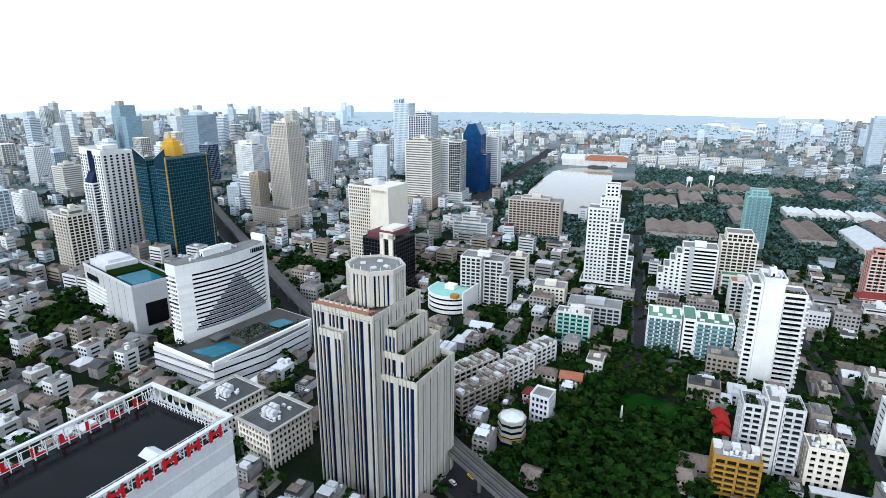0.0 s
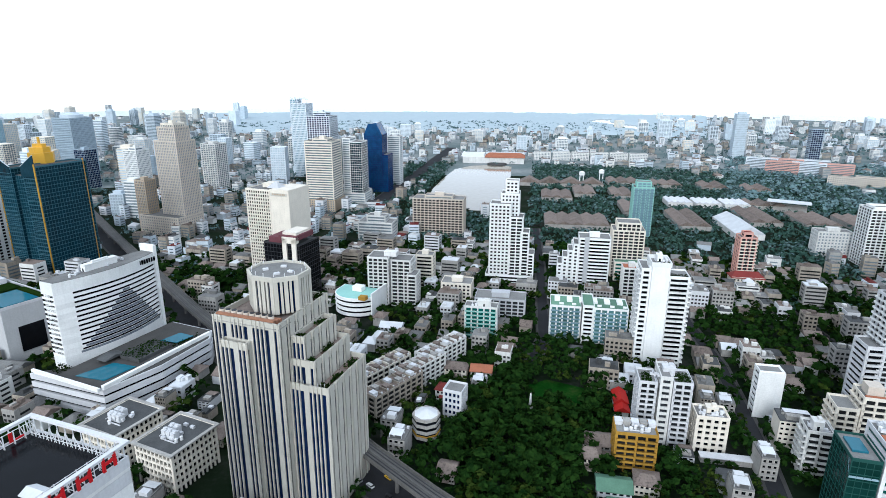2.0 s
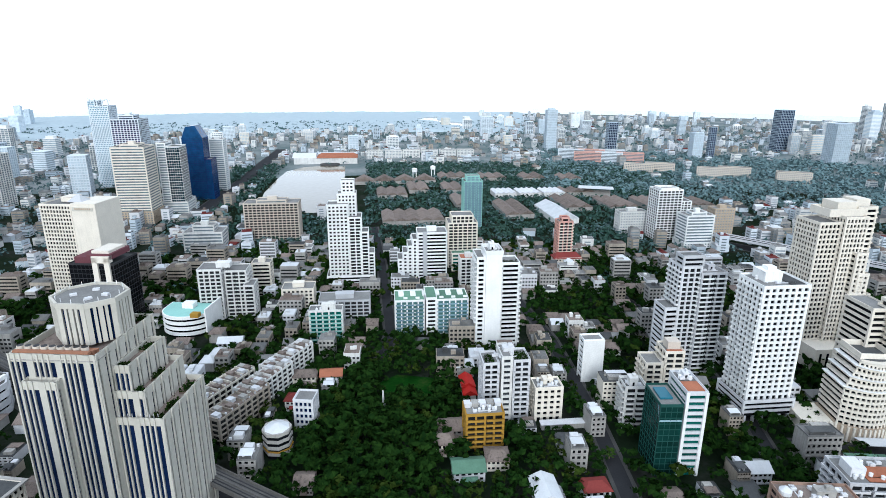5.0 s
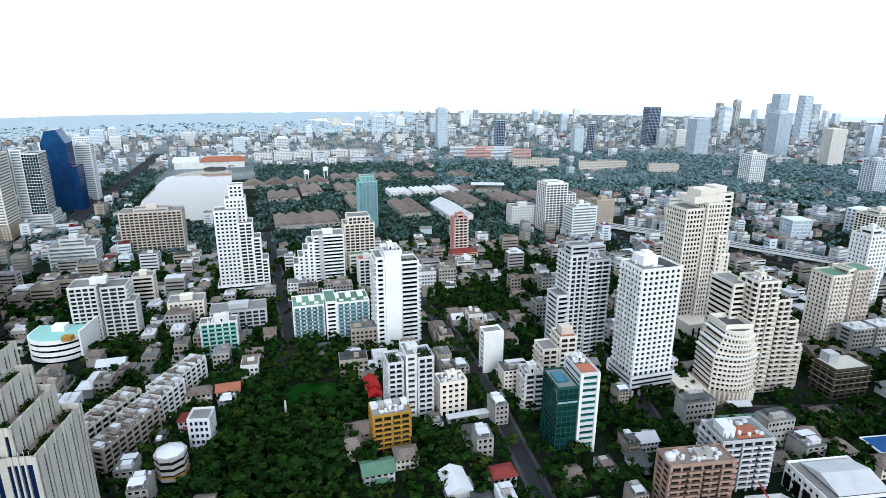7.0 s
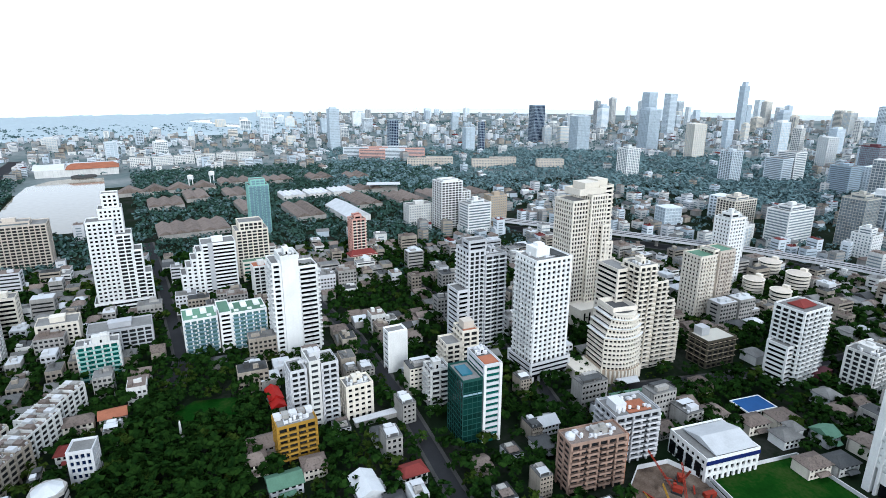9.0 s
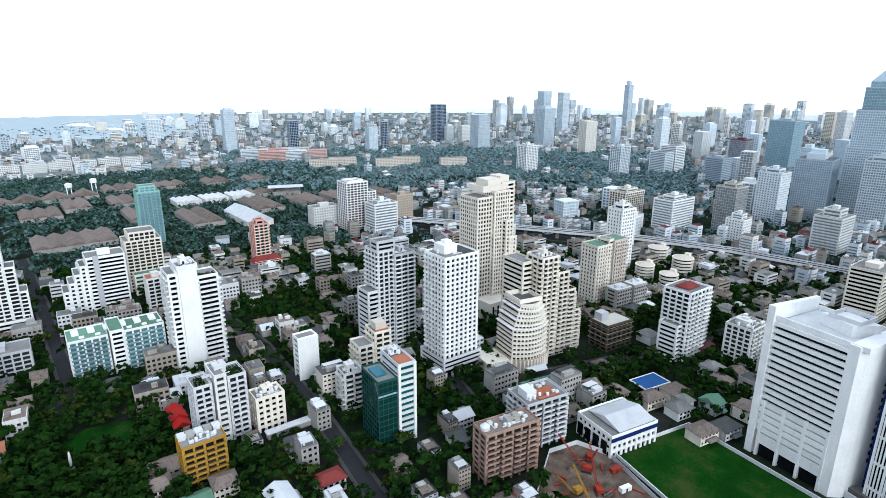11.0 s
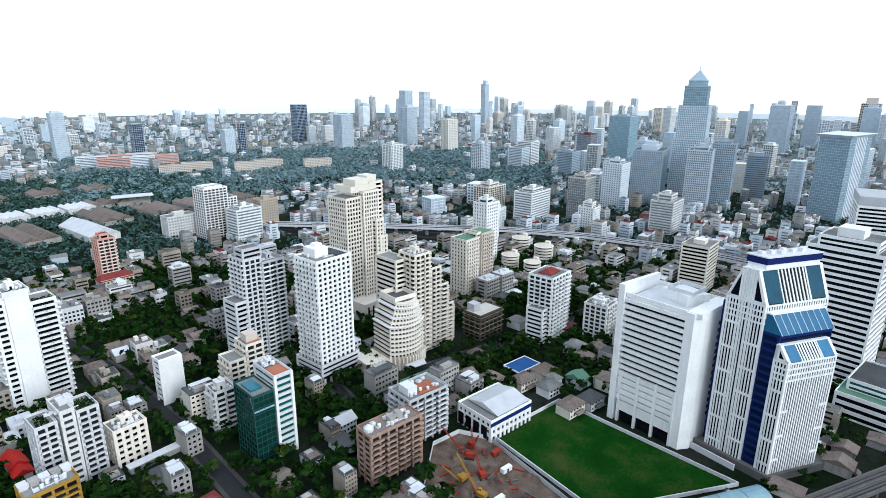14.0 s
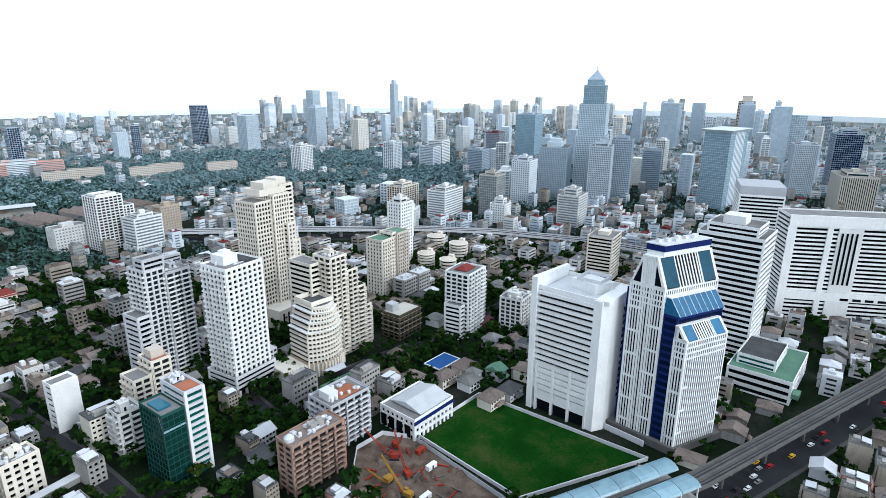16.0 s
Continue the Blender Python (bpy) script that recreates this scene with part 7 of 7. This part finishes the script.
for gx in range(-330, 660, 7):
    for gy in range(-240, 660, 7):
        x, y = gx + r.uniform(-3, 3), gy + r.uniform(-3, 3)
        dist, bearing = math.hypot(x, y), math.degrees(math.atan2(x, y))
        if not (100 < dist < 640 and -45 < bearing < 122) or not free(x, y, 0.8) or tobacco(x, y):
            continue
        if r.random() < (0.3 if (x < 20 and y > 100 and dist < 470) or bearing > 95 else 0.95):
            SPOTS.append((dist, r.choice((0, 0, 2, 2, 1, 2, 4, 0, 0, 3)), x, y, r.uniform(0.7, 1.08)))
SPOTS.sort()
placed = set()
for dist, k, x, y, s in SPOTS[:270]:
    m = pose(x, y, 0, 0, 0, r.uniform(0, 360)) @ Matrix.Diagonal((s, s, s * r.uniform(0.85, 1.15), 1))
    if k in placed:
        copy_thing(TREES[k], m)
    else:
        placed.add(k)
        TREES[k].matrix_basis = m
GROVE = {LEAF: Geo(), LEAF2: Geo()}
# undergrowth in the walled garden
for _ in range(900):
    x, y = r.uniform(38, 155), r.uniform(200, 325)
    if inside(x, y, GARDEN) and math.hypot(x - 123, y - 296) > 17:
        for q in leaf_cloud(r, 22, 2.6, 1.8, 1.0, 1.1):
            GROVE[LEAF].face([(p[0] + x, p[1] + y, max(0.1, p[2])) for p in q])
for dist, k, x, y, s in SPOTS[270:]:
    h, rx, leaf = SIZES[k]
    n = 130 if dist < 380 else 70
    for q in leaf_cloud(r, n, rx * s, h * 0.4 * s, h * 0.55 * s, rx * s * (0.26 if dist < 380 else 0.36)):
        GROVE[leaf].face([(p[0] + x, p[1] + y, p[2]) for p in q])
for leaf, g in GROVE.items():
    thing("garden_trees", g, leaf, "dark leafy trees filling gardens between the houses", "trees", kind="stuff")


def woods(name, zones, seed, size, label, leaf=LEAFF, n=14, keep=2):
    """Tree crowns strewn over sectors: degrees clockwise from straight ahead, distances, number."""
    r = random.Random(seed)
    g = Geo()
    for a0, a1, d0, d1, count in zones:
        for _ in range(count):
            dist = math.sqrt(r.uniform(d0 * d0, d1 * d1))
            a = radians(r.uniform(a0, a1))
            x, y = dist * math.sin(a), dist * math.cos(a)
            if inside(x, y, LAKE) or inside(x, y, RIVER) or near_road(x, y, 1) or blocked(x, y, keep):
                continue
            k = size * (0.75 + dist / 2400) * r.uniform(0.7, 1.3)
            for q in leaf_cloud(r, n, k, k * 0.7, k * 0.6, k * 0.42):
                g.face([(p[0] + x, p[1] + y, max(0.1, p[2])) for p in q])
    thing(name, g, leaf, label, "trees", kind="stuff")


# these belts use greens with the haze already in them
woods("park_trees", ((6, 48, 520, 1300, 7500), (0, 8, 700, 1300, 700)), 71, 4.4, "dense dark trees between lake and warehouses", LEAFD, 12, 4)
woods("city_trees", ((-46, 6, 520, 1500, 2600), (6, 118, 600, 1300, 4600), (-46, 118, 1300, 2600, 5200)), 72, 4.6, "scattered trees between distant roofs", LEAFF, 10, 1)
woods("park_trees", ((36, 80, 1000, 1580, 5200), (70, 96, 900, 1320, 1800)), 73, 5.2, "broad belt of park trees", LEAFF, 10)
# the far forest: an uneven canopy of small crowns, its colour paled as haze
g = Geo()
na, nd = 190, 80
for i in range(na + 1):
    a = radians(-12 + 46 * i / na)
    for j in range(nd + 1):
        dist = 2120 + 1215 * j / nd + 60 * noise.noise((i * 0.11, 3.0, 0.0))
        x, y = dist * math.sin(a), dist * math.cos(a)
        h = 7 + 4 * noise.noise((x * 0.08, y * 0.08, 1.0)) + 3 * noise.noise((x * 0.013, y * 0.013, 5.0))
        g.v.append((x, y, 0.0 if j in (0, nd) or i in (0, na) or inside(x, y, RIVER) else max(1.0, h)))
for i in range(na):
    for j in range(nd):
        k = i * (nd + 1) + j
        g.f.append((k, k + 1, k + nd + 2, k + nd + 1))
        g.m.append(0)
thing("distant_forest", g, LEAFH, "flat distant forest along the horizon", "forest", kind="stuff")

# ---------------------------------------------------------------- small things
t = thing("statue", Geo().cyl(0, 0, 0, 1.2, 1.6, n=8).cyl(0, 0, 1.2, 9, 0.9, n=8, r1=0.5).cyl(0, 0, 9, 10, 0.5, n=8, r1=0.1), WHITE, "white stone obelisk in a park", "monument", m=pose(101, 284, 0))


def car(colour, label):
    ob = new("car")
    tagged(ob, label, "car", "cars on the streets")
    part("body", Geo().hexa([(-2.2, -0.9, 0.35), (2.2, -0.9, 0.35), (2.2, 0.9, 0.35), (-2.2, 0.9, 0.35), (-2.15, -0.85, 0.95), (2.15, -0.85, 0.95), (2.15, 0.85, 0.95), (-2.15, 0.85, 0.95)])
         .hexa([(-1.5, -0.8, 1.4), (0.7, -0.8, 1.4), (0.7, 0.8, 1.4), (-1.5, 0.8, 1.4), (-1.4, -0.75, 1.48), (0.6, -0.75, 1.48), (0.6, 0.75, 1.48), (-1.4, 0.75, 1.48)]), colour, ob)
    part("windows", Geo().hexa([(-1.8, -0.82, 0.95), (1.2, -0.82, 0.95), (1.2, 0.82, 0.95), (-1.8, 0.82, 0.95), (-1.5, -0.78, 1.41), (0.7, -0.78, 1.41), (0.7, 0.78, 1.41), (-1.5, 0.78, 1.41)]), WINDOW, ob)
    for x in (-1.4, 1.4):
        for y in (-0.85, 0.85):
            w = part("wheel", Geo().cyl(0, 0, -0.1, 0.1, 0.33, n=10), DARKM, ob)
            w.matrix_basis = pose(x, y, 0.33, 90)
    return ob


CARS = [car(WHITE, "white saloon car on the street"), car(DARKM, "dark grey saloon car on the street"), car(mat("car_silver", (0.5, 0.51, 0.53), 0.3, 0.6), "silver car on the street"),
        car(mat("taxi_yellow", (0.65, 0.42, 0.03), 0.35), "yellow and green taxi"), car(mat("car_red", (0.4, 0.03, 0.03), 0.3), "red car on the street")]
r = random.Random(61)
used = set()
for pts, width in ROADS[:5]:
    for a, b in zip(pts, pts[1:]):
        a, b = Vector(a), Vector(b)
        L = (b - a).length
        for i in range(int(L / (8 if width < 12 else 7))):
            p = a + (b - a) * r.random()
            d = (b - a).normalized()
            p += Vector((-d.y, d.x)) * r.choice((-1, 1)) * r.uniform(1.5, width / 2 - 1.2)
            if not 90 < p.length < 430 or len(used) > 105:
                continue
            k = r.choice((0, 1, 2, 0, 3, 4, 1))
            m = pose(p.x, p.y, 0.06, 0, 0, math.degrees(math.atan2(d.y, d.x)) + r.choice((0, 180)))
            if k not in used:
                used.add(k)
                CARS[k].matrix_world = m
            else:
                used.add(len(used) + 10)
                copy_thing(CARS[k], m)

# building site: fence, rigs, pipes, huts
for a, b in zip(SITE, SITE[1:] + SITE[:1]):
    a, b = Vector(a), Vector(b)
    p = (a + b) / 2
    thing("site_fence", Geo().at(0, 0, 0, (b - a).length, 0.15, 2.6), ROOFW, "white sheet-metal fence round a building site", "fence", m=pose(p.x, p.y, 0.1, 0, 0, math.degrees(math.atan2((b - a).y, (b - a).x))))
for a, b in zip(FIELD, FIELD[1:] + FIELD[:1]):
    a, b = Vector(a), Vector(b)
    p = (a + b) / 2
    thing("field_wall", Geo().at(0, 0, 0, (b - a).length, 0.3, 2.0).at(0, 0, 2.0, (b - a).length, 0.5, 0.15), LIGHT, "grey boundary wall of a grass plot", "wall", m=pose(p.x, p.y, 0.1, 0, 0, math.degrees(math.atan2((b - a).y, (b - a).x))))


def rig(x, y, phi, colour, label):
    ob = thing("piling_rig", None, (), label, "crane", m=pose(x, y, 0.1, 0, 0, phi))
    part("track", Geo().box(-2.5, 2.5, -2, -1.2, 0, 1.0).box(-2.5, 2.5, 1.2, 2, 0, 1.0), DARKM, ob)
    part("cab", Geo().box(-2.2, 2, -1.5, 1.5, 1, 3.2).box(0.8, 2.4, -1.5, -0.2, 3.2, 4), colour, ob)
    g = Geo()
    for s in (-0.5, 0.5):
        for q in (-0.5, 0.5):
            g.beam((2.2, s, 1.5 + q), (15, s * 0.5, 17 + q * 0.5), 0.16)
    for k in range(12):
        u, v = k / 12, (k + 1) / 12
        g.beam((2.2 + 12.8 * u, -0.5, 1 + 15.7 * u), (2.2 + 12.8 * v, 0.5, 1 + 15.7 * v), 0.12).beam((2.2 + 12.8 * u, 0.5, 2 + 15.3 * u), (2.2 + 12.8 * v, -0.5, 2 + 15.3 * v), 0.12)
    part("boom", g, colour, ob)


rig(240, 72, 100, RUST, "red crawler crane with a lattice boom")
rig(228, 62, 40, RUST, "red piling rig on a building site")
rig(222, 70, 160, YELLOW, "yellow crawler crane with a lattice boom")
rig(249, 74, 210, RUST, "red crawler crane with a lattice boom")
rig(214, 58, 70, YELLOW, "yellow crawler crane with a lattice boom")
for k in range(60):
    x, y = r.uniform(210, 254), r.uniform(36, 88)
    if not inside(x, y, SITE):
        continue
    if k % 2:
        thing("steel_pile", Geo().box(-3, 3, -0.35, 0.35, 0, 0.4).box(-3, 3, -0.15, 0.5, 0.4, 0.75), RUST if k % 3 else SOOT, "stack of steel piles on bare soil", "pipes", m=pose(x, y, 0.1, 0, 0, r.uniform(0, 180)))
    else:
        thing("soil_mound", Geo().cyl(0, 0, 0, r.uniform(0.8, 1.6), r.uniform(2, 4), n=9, r1=0.6), SOIL, "low heap of brown soil", "soil heap", m=pose(x, y, 0.05, 0, 0, r.uniform(0, 90)))
for x, y in ((236, 52), (247, 60), (214, 50)):
    ob = thing("site_hut", Geo().box(-3, 3, -1.2, 1.2, 0.3, 2.8), RUST if x > 240 else WHITE, "container hut on a building site", "hut", m=pose(x, y, 0.1, 0, 0, -30))
    part("door", Geo().box(-0.5, 0.5, -1.3, -1.2, 0.3, 2.3), DARKM, ob)
